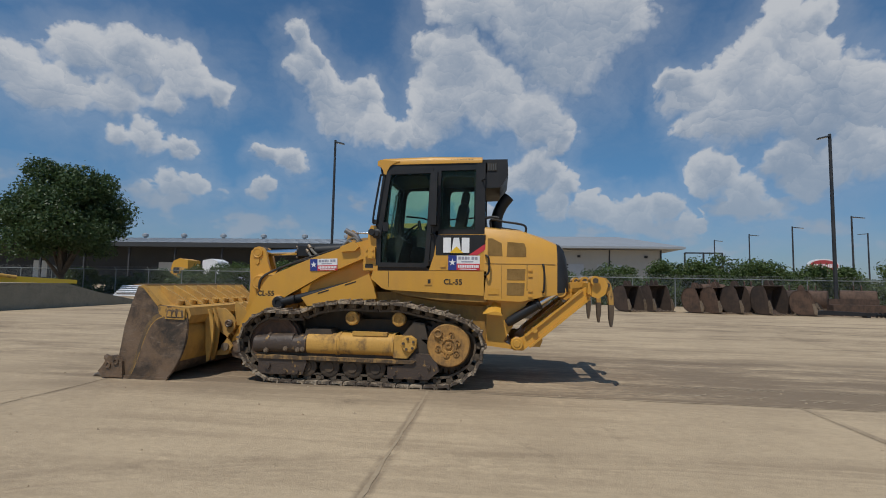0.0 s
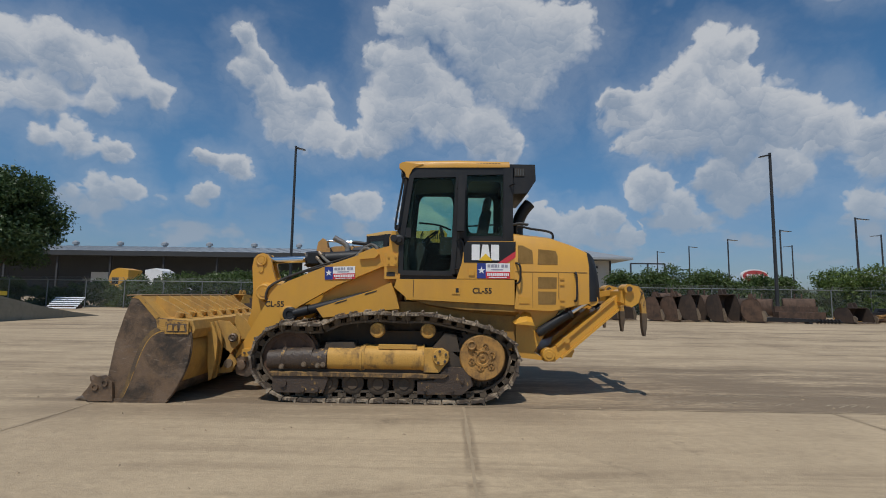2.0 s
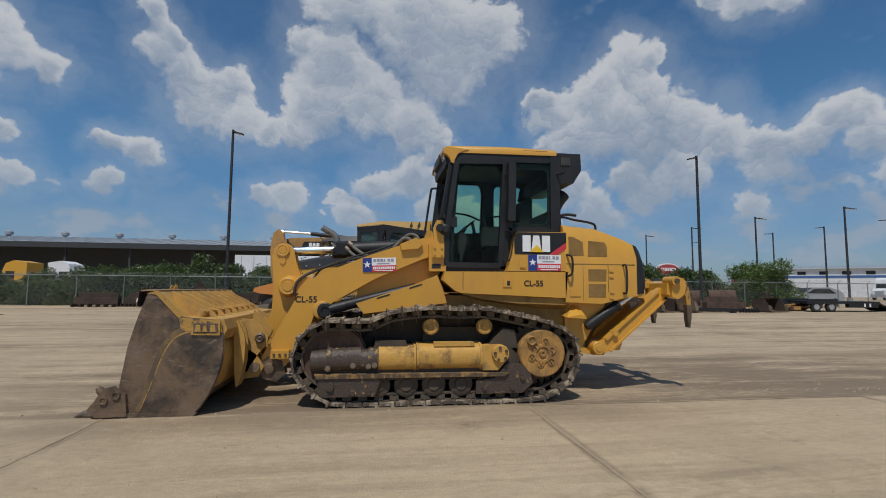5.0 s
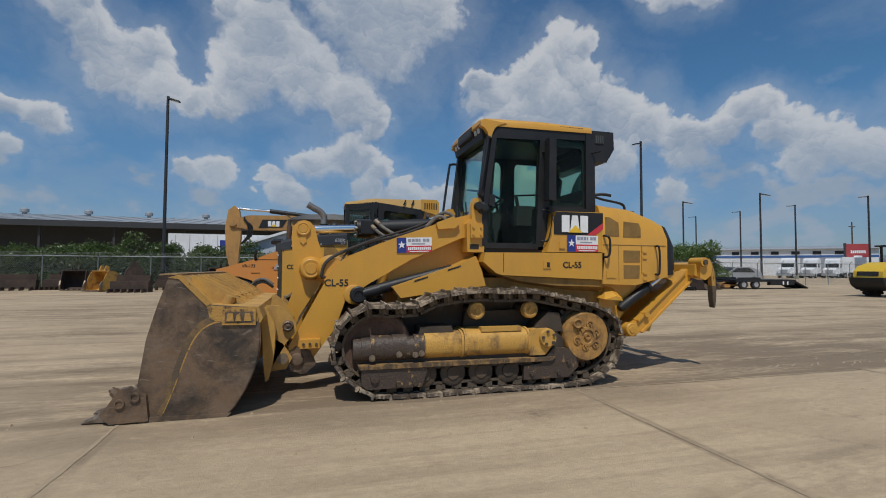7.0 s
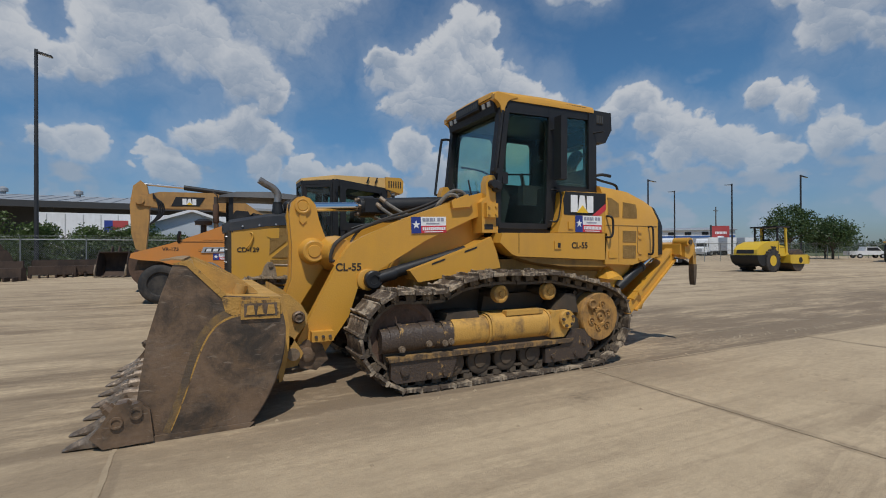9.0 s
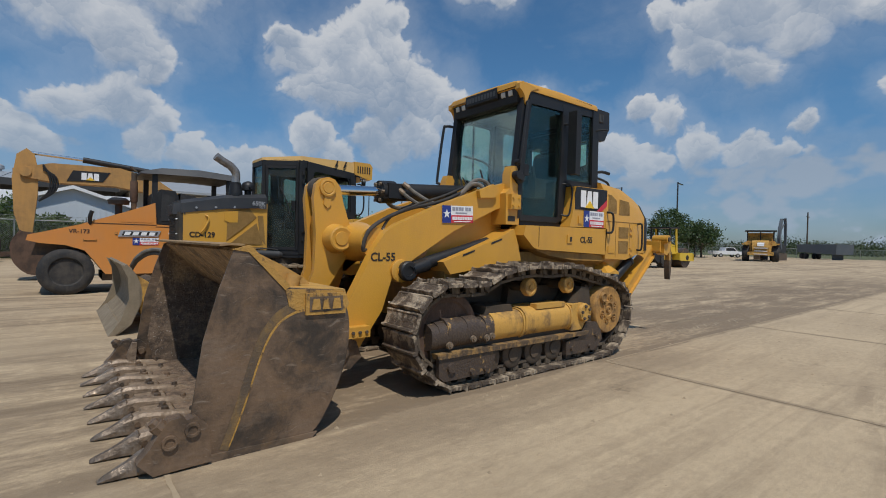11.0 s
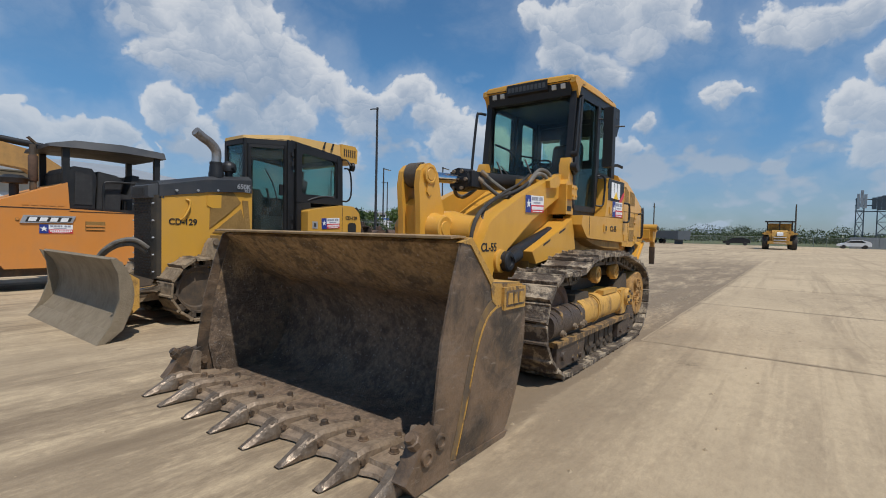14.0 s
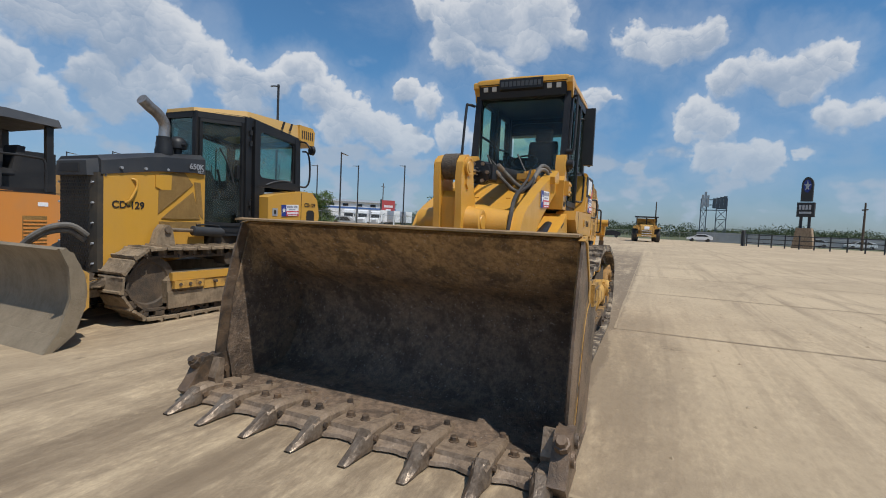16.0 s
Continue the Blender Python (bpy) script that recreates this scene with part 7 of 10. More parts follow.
    ac = part("air_cleaner", lathe(B(), (-3.42, -0.26, 2.12), (-3.42, -0.26, 2.42), [(0, 0.06), (0.42, 0.06), (0.44, 0.115), (0.72, 0.12), (0.9, 0.09), (1, 0.03)], 20), BLACK, d, "black air pre-cleaner")
    part("outlet", cyl(B(), (-3.42, -0.36, 2.30), (-3.40, -0.42, 2.30), 0.03, n=10), BLACK, ac)
    # cab: narrow front, wide back
    base = part("cab_base", prism(B(), [(-2.50, 1.10), (-2.2, 1.10), (-1.5, 1.15), (-1.4, 1.50), (-2.50, 1.50)], -0.60, 0.60), BLACK, d, "dark dozer cab", bevel=0.02)
    part("floor_plate", prism(B(), [(-3.16, -0.30), (-2.6, -0.74), (-1.5, -0.74), (-1.5, 0.74), (-2.6, 0.74), (-3.16, 0.30)], 1.05, 1.12, "z"), BLACK, base)
    part("under_plate", prism(B(), [(-3.0, 0.70), (-1.6, 0.70), (-1.5, 1.04), (-3.0, 1.04)], -0.52, 0.52), OILY_SHADE, base)
    # plan of one side: front pane, slanting door, broad post, side window
    posts = B()
    for s in (1, -1):
        frame_bar(posts, (-3.14, s * 0.28, 1.12), (-3.14, s * 0.28, 2.84), 0.075, 0.075)
        frame_bar(posts, (-2.60, s * 0.715, 1.12), (-2.60, s * 0.70, 2.84), 0.11, 0.08)
        frame_bar(posts, (-2.47, s * 0.765, 1.12), (-2.47, s * 0.74, 2.82), 0.09, 0.07)
        frame_bar(posts, (-1.58, s * 0.775, 1.80), (-1.58, s * 0.75, 2.68), 0.12, 0.08)
        frame_bar(posts, (-3.14, s * 0.28, 1.15), (-2.60, s * 0.71, 1.15), 0.09, 0.07)
        frame_bar(posts, (-3.14, s * 0.28, 2.80), (-2.60, s * 0.70, 2.80), 0.10, 0.07)
        frame_bar(posts, (-2.60, s * 0.70, 2.79), (-1.56, s * 0.75, 2.65), 0.13, 0.08)
        frame_bar(posts, (-2.52, s * 0.76, 1.88), (-1.54, s * 0.78, 1.88), 0.12, 0.07)
    frame_bar(posts, (-3.15, -0.27, 2.80), (-3.15, 0.27, 2.80), 0.10, 0.07)
    frame_bar(posts, (-3.15, -0.27, 2.02), (-3.15, 0.27, 2.02), 0.12, 0.07)
    frame_bar(posts, (-1.54, -0.74, 1.86), (-1.54, 0.74, 1.86), 0.14, 0.08)
    frame_bar(posts, (-1.54, -0.74, 2.64), (-1.54, 0.74, 2.64), 0.14, 0.08)
    part("cab_frame", posts, BLACK, base, "black cab posts", bevel=0.015)
    part("headliner", prism(B(), [(-3.10, -0.25), (-2.60, -0.66), (-1.58, -0.70), (-1.58, 0.70), (-2.60, 0.66), (-3.10, 0.25)], 2.70, 2.78, "z"), BLACK, base, "black headliner")
    part("side_console", box(B(), -2.95, -1.62, -0.42, 0.42, 1.12, 1.58), SEAT, base, "black cab consoles", bevel=0.03)
    part("dashboard", prism(B(), [(-3.06, 1.5), (-2.86, 1.5), (-2.78, 1.90), (-2.86, 2.02), (-3.06, 2.02)], -0.24, 0.24), SEAT, base, "black dashboard", bevel=0.03)
    for yy in (-0.34, 0.34):
        part("arm_console", box(B(), -2.55, -1.95, yy - 0.09, yy + 0.09, 1.58, 1.88), SEAT, base, "black arm console", bevel=0.03)
    part("lever", tube(B(), [(-2.72, -0.25, 1.58), (-2.70, -0.25, 1.90), (-2.74, -0.25, 2.05)], 0.02, 8, 3), BLACK, base, "black control lever")
    for s in (-1, 1):
        y = lambda v: s * v
        # door in its own frame, hinged on the broad post
        dr = B()
        for p, q in (((-3.11, 0.335, 1.19), (-3.11, 0.325, 2.75)), ((-2.67, 0.69, 1.19), (-2.67, 0.675, 2.75)), ((-3.11, 0.335, 1.22), (-2.67, 0.69, 1.22)), ((-3.11, 0.325, 2.72), (-2.67, 0.675, 2.72))):
            frame_bar(dr, (p[0], y(p[1]), p[2]), (q[0], y(q[1]), q[2]), 0.05, 0.045)
        door = part("cab_door", dr, BLACK, base, "slim black-framed glass door", bevel=0.008)
        pane("door_glass", [(-3.09, y(0.350), 1.24), (-2.68, y(0.685), 1.24), (-2.68, y(0.672), 2.71), (-3.09, y(0.340), 2.71)], GLASS_DUSTY, door, "tinted dusty door glass")
        part("door_handle", box(B(), -2.76, -2.70, y(0.66) - 0.02, y(0.66) + 0.02, 1.92, 2.10), BLACK, door, bevel=0.008)
        for z in (1.36, 1.52, 2.42, 2.58):
            part("hinge", cyl(B(), (-2.585, y(0.765), z), (-2.585, y(0.765), z + 0.07), 0.022, n=8), BLACK, door)
        part("wiper", tube(B(), [(-2.78, y(0.63), 1.85), (-2.84, y(0.58), 2.12), (-2.93, y(0.51), 2.34)], 0.010, 6, 3), BLACK, door, "black wiper")
        part("window_trim", window_plate([(-2.44, 1.92), (-1.58, 1.92), (-1.58, 2.64), (-2.44, 2.74)], (-0.90, 0.80, -0.88, 0.84), y(0.735), y(0.772), "y", 0.2), BLACK, base, "black rounded window surround")
        pane("side_glass", [(-2.42, y(0.752), 1.94), (-1.60, y(0.752), 1.94), (-1.60, y(0.752), 2.62), (-2.42, y(0.752), 2.70)], GLASS_DUSTY, base, "tinted dusty side window")
        part("wiper", tube(B(), [(-2.30, y(0.80), 1.86), (-2.10, y(0.81), 1.93), (-1.90, y(0.81), 1.96), (-1.72, y(0.80), 1.95)], 0.012, 6, 3), GREY_BLACK, base, "grey wiper arm")
        # rear fenders
        f = prism(B(), [(-2.41, 1.30), (-2.41, 1.665), (-2.30, 1.705), (-1.62, 1.81), (-1.38, 1.80), (-1.24, 1.68), (-1.18, 1.40), (-1.24, 1.20)], y(0.60), y(0.96))
        fe = part("fender", f, DEERE_YELLOW, d, "yellow rear fender", bevel=0.025, seg=2)
        part("seam", box(B(), -1.66, -1.652, y(0.955), y(0.964), 1.26, 1.78), INK, fe)
        part("fender_lock", box(B(), -2.32, -2.21, y(0.955), y(0.968), 1.38, 1.50), SILVER, fe, bevel=0.006)
        part("fender_lock_slot", box(B(), -2.285, -2.245, y(0.967), y(0.972), 1.41, 1.47), INK, fe)
        part("badge_plate", prism(B(), [(-1.52, 1.30), (-1.32, 1.30), (-1.32, 1.46), (-1.36, 1.50), (-1.48, 1.50), (-1.52, 1.46)], y(0.955), y(0.966)), INK, fe, "small dark badge", bevel=0.003)
        part("tail_lamp", wheel(B(), -1.25, 1.74, y(0.70), y(0.90), [(0, 0.06), (1, 0.05)], 14), BLACK, fe)
    sticker(d, pose(0.88, -0.966, 1.375) @ pose(0, 0, 0, 0, -3, 0), 0.40, 0.185)
    lettering("unit_number", "CD-129", 0.06, INK, d, pose(-1.44 + 3.0, -0.966, 1.585, 90, 0, 0), "black stencilled number")
    pane("front_glass", [(-3.16, -0.26, 2.06), (-3.16, 0.26, 2.06), (-3.16, 0.26, 2.77), (-3.16, -0.26, 2.77)], GLASS_DUSTY, base, "tinted windscreen")
    pane("rear_glass", [(-1.53, -0.70, 1.93), (-1.53, 0.70, 1.93), (-1.53, 0.70, 2.58), (-1.53, -0.70, 2.58)], GLASS, base, "tinted rear window")
    bm = B()
    pts = [(-3.19, -0.29), (-2.62, -0.73), (-1.50, -0.79), (-1.20, -0.79), (-1.20, 0.79), (-1.50, 0.79), (-2.62, 0.73), (-3.19, 0.29)]
    lo = [bm.verts.new((x, y, 2.835 if x < -2.5 else 2.835 - 0.16 * (x + 2.62))) for x, y in pts]
    hi = [bm.verts.new((x * 0.995 - 0.01, y * 0.97, 2.885 if x < -3 else 2.93)) for x, y in pts]
    bm.faces.new(lo[::-1])
    bm.faces.new(hi)
    for i in range(len(pts)):
        j = (i + 1) % len(pts)
        bm.faces.new((lo[i], lo[j], hi[j], hi[i]))
    roof = part("cab_roof", bm, FADED_ROOF, base, "sun-faded yellow cab roof", bevel=0.01)
    for x in (-1.98, -1.80):
        part("roof_bracket", prism(B(), [(x, 2.80), (x + 0.03, 2.80), (x + 0.07, 2.92), (x + 0.05, 2.92)], -0.805, -0.78), BLACK, roof)
    bm = prism(B(), [(-1.56, 2.70), (-1.23, 2.61), (-1.17, 2.63), (-1.16, 2.88), (-1.22, 2.945), (-1.56, 2.945)], -0.80, 0.80)
    vb = part("rear_vent_box", bm, DEERE_YELLOW, roof, "yellow slotted ventilator box", bevel=0.015)
    for s in (-1, 1):
        for i in range(6):
            part("vent_slot", prism(B(), [(-1.50 + 0.052 * i, 2.73), (-1.475 + 0.052 * i, 2.725), (-1.475 + 0.052 * i, 2.865), (-1.50 + 0.052 * i, 2.87)], s * 0.798, s * 0.804), INK, vb)
    for i in range(16):
        part("vent_slot", box(B(), -1.166, -1.155, -0.70 + 0.09 * i, -0.65 + 0.09 * i, 2.68, 2.86), INK, vb)
    part("mirror", lathe(B(), (-1.50, -0.98, 2.52), (-1.44, -1.0, 2.52), [(0, 0.03), (0.2, 0.075), (1, 0.08)], 16), BLACK, base, "round black mirror")
    part("mirror_arm", tube(B(), [(-1.54, -0.80, 2.66), (-1.52, -0.92, 2.64), (-1.50, -0.99, 2.54)], 0.015, 8, 3), BLACK, base)
    part("grab_rail", tube(B(), [(-1.50, -0.82, 2.50), (-1.46, -0.90, 2.48), (-1.42, -0.92, 2.30), (-1.42, -0.92, 2.02), (-1.48, -0.90, 1.90), (-1.54, -0.82, 1.90)], 0.016, 8, 4), BLACK, base, "black grab rail")
    bm = B()
    prism(bm, [(-2.5, 1.55), (-2.05, 1.55), (-2.0, 1.72), (-2.5, 1.74)], -0.24, 0.24)
    prism(bm, [(-2.12, 1.68), (-1.96, 1.68), (-1.86, 2.25), (-2.02, 2.30)], -0.22, 0.22)
    prism(bm, [(-2.0, 2.28), (-1.88, 2.28), (-1.86, 2.44), (-1.96, 2.44)], -0.12, 0.12)
    part("operator_seat", bm, SEAT, base, "black operator seat", bevel=0.03)
    # blade
    bl = smooth_path([(-5.36, 0, 0.96), (-5.24, 0, 0.80), (-5.18, 0, 0.55), (-5.24, 0, 0.30), (-5.42, 0, 0.10), (-5.50, 0, 0.03)], 4)
    blade = part("blade", curved_plate(B(), [(p.x, p.z) for p in bl], 0.04, -1.28, 1.46), BLADE_STEEL, d, "scuffed grey steel dozer blade")
    part("cutting_edge", prism(B(), [(-5.54, 0.0), (-5.40, 0.14), (-5.34, 0.12), (-5.46, 0.0)], -1.315, 1.505), BLADE_STEEL, blade, bevel=0.004)
    for s in (-1, 1):
        part("end_plate", prism(B(), [(-5.52, 0.02), (-5.40, 0.20), (-5.30, 0.50), (-5.32, 0.80), (-5.40, 0.98), (-5.28, 0.94), (-5.18, 0.72), (-5.17, 0.40), (-5.27, 0.14), (-5.42, 0.02)], *((-1.31, -1.27) if s < 0 else (1.45, 1.49))), BLADE_STEEL, blade, bevel=0.008)
    part("blade_back", prism(B(), [(-5.16, 0.80), (-5.02, 0.70), (-5.02, 0.35), (-5.14, 0.25)], -1.1, 1.1), DUSTY_YELLOW, blade, bevel=0.02)
    part("c_frame", prism(B(), [(-5.05, 0.35), (-4.7, 0.40), (-4.62, 0.62), (-4.9, 0.72), (-5.05, 0.66)], -0.5, 0.5), TRACK_DARK, d, bevel=0.02)
    part("angle_cylinder", cyl(B(), (-5.0, -0.75, 0.5), (-4.3, -0.42, 0.52), 0.06), CHROME, d, "blade angle cylinder")
    for k, (dy, dz) in enumerate(((0, 0), (0.05, -0.06))):
        part("hose", tube(B(), [(-5.16, -0.10 + dy, 0.90 + dz), (-5.10, -0.22 + dy, 1.04 + dz), (-4.98, -0.34 + dy, 1.15 + dz), (-4.82, -0.42 + dy, 1.17 + dz), (-4.66, -0.42 + dy, 1.06 + dz)], 0.032, 8, 5), HOSE, d, "hydraulic hose")


build_dozer()


def tyre(bm, x, z, y0, y1, r, rim, n=32):
    w = y1 - y0
    return lathe(bm, (x, y0, z), (x, y1, z), [(0.12, rim), (0.0, rim + 0.03), (-0.02, (r + rim) / 2), (0.03, r - 0.05), (0.14, r), (0.86, r), (0.97, r - 0.05), (1.02, (r + rim) / 2), (1.0, rim + 0.03), (0.88, rim)], n)


def build_pneumatic_roller():
    r = thing("pneumatic_roller", -4.38, 17.9, 0, label="orange rubber-tyred roller with dark canopy", category="road roller", off=(-4.4, 0, 0))
    # body: nose slopes down to the front
    side = [(-6.65, 1.36), (-5.75, 1.62), (-4.9, 1.95), (-4.25, 2.22), (-4.22, 1.68), (-2.4, 1.60), (-2.3, 1.50), (-2.3, 0.46), (-5.25, 0.46), (-5.45, 0.75), (-5.65, 1.02), (-6.0, 1.14), (-6.45, 1.18), (-6.68, 1.24)]
    body = part("body", prism(B(), side, -0.95, 0.95), ORANGE, r, "faded orange roller body", bevel=0.03, seg=2)
    part("seam", box(B(), -5.6, -4.22, -0.956, -0.94, 1.655, 1.672), INK, body)
    part("seam", box(B(), -4.225, -2.3, -0.956, -0.94, 1.615, 1.63), INK, body)
    # plain silver maker's bar and small marks
    mk = part("maker_bar", prism(B(), [(-5.02, 1.36), (-4.18, 1.38), (-4.12, 1.52), (-4.96, 1.52)], -0.975, -0.945), SILVER, body, "plain silver maker's bar", bevel=0.006)
    part("maker_bar_inset", prism(B(), [(-4.94, 1.39), (-4.22, 1.405), (-4.18, 1.49), (-4.90, 1.49)], -0.98, -0.97), INK, mk)
    bm = B()
    for i in range(4):
        prism(bm, [(-4.90 + 0.17 * i, 1.40), (-4.78 + 0.17 * i, 1.40), (-4.75 + 0.17 * i, 1.48), (-4.87 + 0.17 * i, 1.48)], -0.985, -0.975)
    part("maker_bar_blocks", bm, WHITE, mk)
    sticker(r, pose(-0.32, -0.955, 1.16), 0.55, 0.18)
    lettering("unit_number", "VR-173", 0.09, INK, body, pose(-5.75 + 4.4, -0.953, 1.46, 90, 0, 0), "black stencilled number")
    for x0, z0, w, h in ((-3.95, 1.22, 0.36, 0.20), (-5.68, 1.24, 0.26, 0.05), (-5.08, 1.40, 0.06, 0.06), (-3.0, 0.62, 0.4, 0.55)):
        vent = part("vent", box(B(), x0, x0 + w, -0.958, -0.94, z0, z0 + h), GRILLE_TAN, body, "dark louvred vent", bevel=0.004)
        for k in range(max(1, int(h / 0.07))):
            part("vent_slat", box(B(), x0 + 0.01, x0 + w - 0.01, -0.97, -0.955, z0 + 0.02 + 0.07 * k, z0 + 0.05 + 0.07 * k), ORANGE, vent)
    part("name_plate", box(B(), -2.75, -2.58, -0.958, -0.94, 1.36, 1.44), WHITE, body)
    for k in range(5):
        part("hood_louvre", box(B(), -4.98 + 0.14 * k, -4.88 + 0.14 * k, -0.96, -0.94, 1.72, 1.78), ORANGE, body, bevel=0.01)
    # wheels
    for i, yy in enumerate((-0.95, -0.45, 0.05, 0.55)):
        t = part("front_wheel", tyre(B(), -5.98, 0.53, yy, yy + 0.40, 0.53, 0.30), RUBBER, r, "smooth black tyre")
        part("rim", wheel(B(), -5.98, 0.53, yy + 0.05, yy + 0.35, [(0, 0.30), (0.02, 0.25), (0.25, 0.14), (0.2, 0.08), (0.1, 0.0)], 24), DUSTY_YELLOW, t)
    for i, yy in enumerate((-0.92, -0.42, 0.08, 0.58)):
        t = part("rear_wheel", tyre(B(), -2.75, 0.53, yy, yy + 0.40, 0.53, 0.30), RUBBER, r, "smooth black tyre")
        part("rim", wheel(B(), -2.75, 0.53, yy + 0.05, yy + 0.35, [(0, 0.30), (0.02, 0.25), (0.25, 0.14), (0.2, 0.08), (0.1, 0.0)], 24), DUSTY_YELLOW, t)
    part("fork_yoke", prism(B(), [(-6.6, 0.9), (-5.4, 0.9), (-5.3, 0.7), (-5.5, 1.2), (-6.5, 1.25)], -0.7, 0.7), TRACK_DARK, r, bevel=0.02)
    part("underbody", box(B(), -5.3, -2.3, -0.8, 0.8, 0.30, 0.47), TRACK_DARK, r)
    # mirror, beacon, breather, exhaust on the nose
    part("mirror", tube(B(), [(-5.55, -0.9, 1.62), (-5.56, -1.0, 1.80), (-5.52, -1.02, 1.95)], 0.045, 8, 3), BLACK, r, "black mirror")
    part("air_cleaner", lathe(B(), (-4.95, -0.2, 1.9), (-4.95, -0.2, 2.34), [(0, 0.08), (0.6, 0.08), (0.62, 0.22), (0.85, 0.24), (1, 0.15)], 18), BLACK, r, "black air pre-cleaner")
    st = part("exhaust_pipe", cyl(B(), (-4.62, -0.1, 2.0), (-4.62, -0.1, 3.02), 0.062, n=14), TRACK_DARK, r, "sooty upright exhaust pipe")
    part("rain_flap", prism(B(), [(-4.72, 3.16), (-4.58, 3.03), (-4.55, 3.05), (-4.69, 3.18)], -0.16, -0.04), TRACK_DARK, st, "tilted rain flap")
    part("heat_shield", lathe(B(), (-4.62, -0.1, 2.25), (-4.62, -0.1, 2.80), [(0, 0.075), (0.05, 0.085), (0.95, 0.085), (1, 0.075)], 14), RUST, st)
    # operator platform under a canopy
    plat = part("platform", box(B(), -4.2, -2.4, -0.85, 0.85, 1.58, 1.70), BLACK, r, "black operator platform")
    bm = loft(B(), [(-4.55, [(-0.95, 2.93), (0.95, 2.93), (0.80, 3.0), (-0.80, 3.0)]), (-4.1, [(-0.98, 2.95), (0.98, 2.95), (0.85, 3.12), (-0.85, 3.12)]), (-3.2, [(-0.98, 2.97), (0.98, 2.97), (0.85, 3.16), (-0.85, 3.16)]), (-2.34, [(-0.96, 2.94), (0.96, 2.94), (0.85, 3.10), (-0.85, 3.10)])])
    part("canopy", bm, HOOD_GREY, plat, "dark grey canopy", bevel=0.02)
    for x in (-4.25, -2.50):
        for yy in (-0.82, 0.82):
            part("canopy_post", box(B(), x - 0.06, x + 0.06, yy - 0.05, yy + 0.05, 1.65, 2.97), BLACK, plat, bevel=0.01)
    # solid black blocks standing in for a windscreen with its dim interior
    part("console", prism(B(), [(-4.2, 1.7), (-3.75, 1.7), (-3.72, 2.42), (-3.80, 2.56), (-4.12, 2.58), (-4.22, 2.45)], -0.86, 0.86), BLACK, plat, "black block for windscreen, console and dark interior", bevel=0.04, seg=2)
    part("shroud_panel", prism(B(), [(-4.12, 1.78), (-3.80, 1.78), (-3.80, 2.40), (-4.10, 2.48)], -0.875, -0.855), SEAT, plat, "dull black panel for the dark windscreen", bevel=0.01)
    part("rear_shroud", prism(B(), [(-3.70, 1.7), (-3.25, 1.7), (-3.22, 2.38), (-3.32, 2.46), (-3.66, 2.52)], -0.80, 0.80), SEAT, plat, "dark block for the dim interior", bevel=0.05, seg=2)
    for yy in (-0.45, 0.45):
        bm = B()
        prism(bm, [(-3.45, 1.95), (-3.0, 1.92), (-3.0, 2.05), (-3.45, 2.08)], yy - 0.25, yy + 0.25)
        prism(bm, [(-3.05, 2.0), (-2.92, 2.0), (-2.82, 2.5), (-2.95, 2.52)], yy - 0.24, yy + 0.24)
        part("seat", bm, SEAT, plat, "black seat", bevel=0.03)
    for yy in (-0.9, 0.9):
        part("grab_rail", tube(B(), [(-3.6, yy, 1.65), (-3.6, yy, 2.2), (-3.45, yy, 2.3), (-2.75, yy, 2.3), (-2.6, yy, 2.2), (-2.6, yy, 1.65)], 0.025, 8, 3), BLACK, plat)


build_pneumatic_roller()


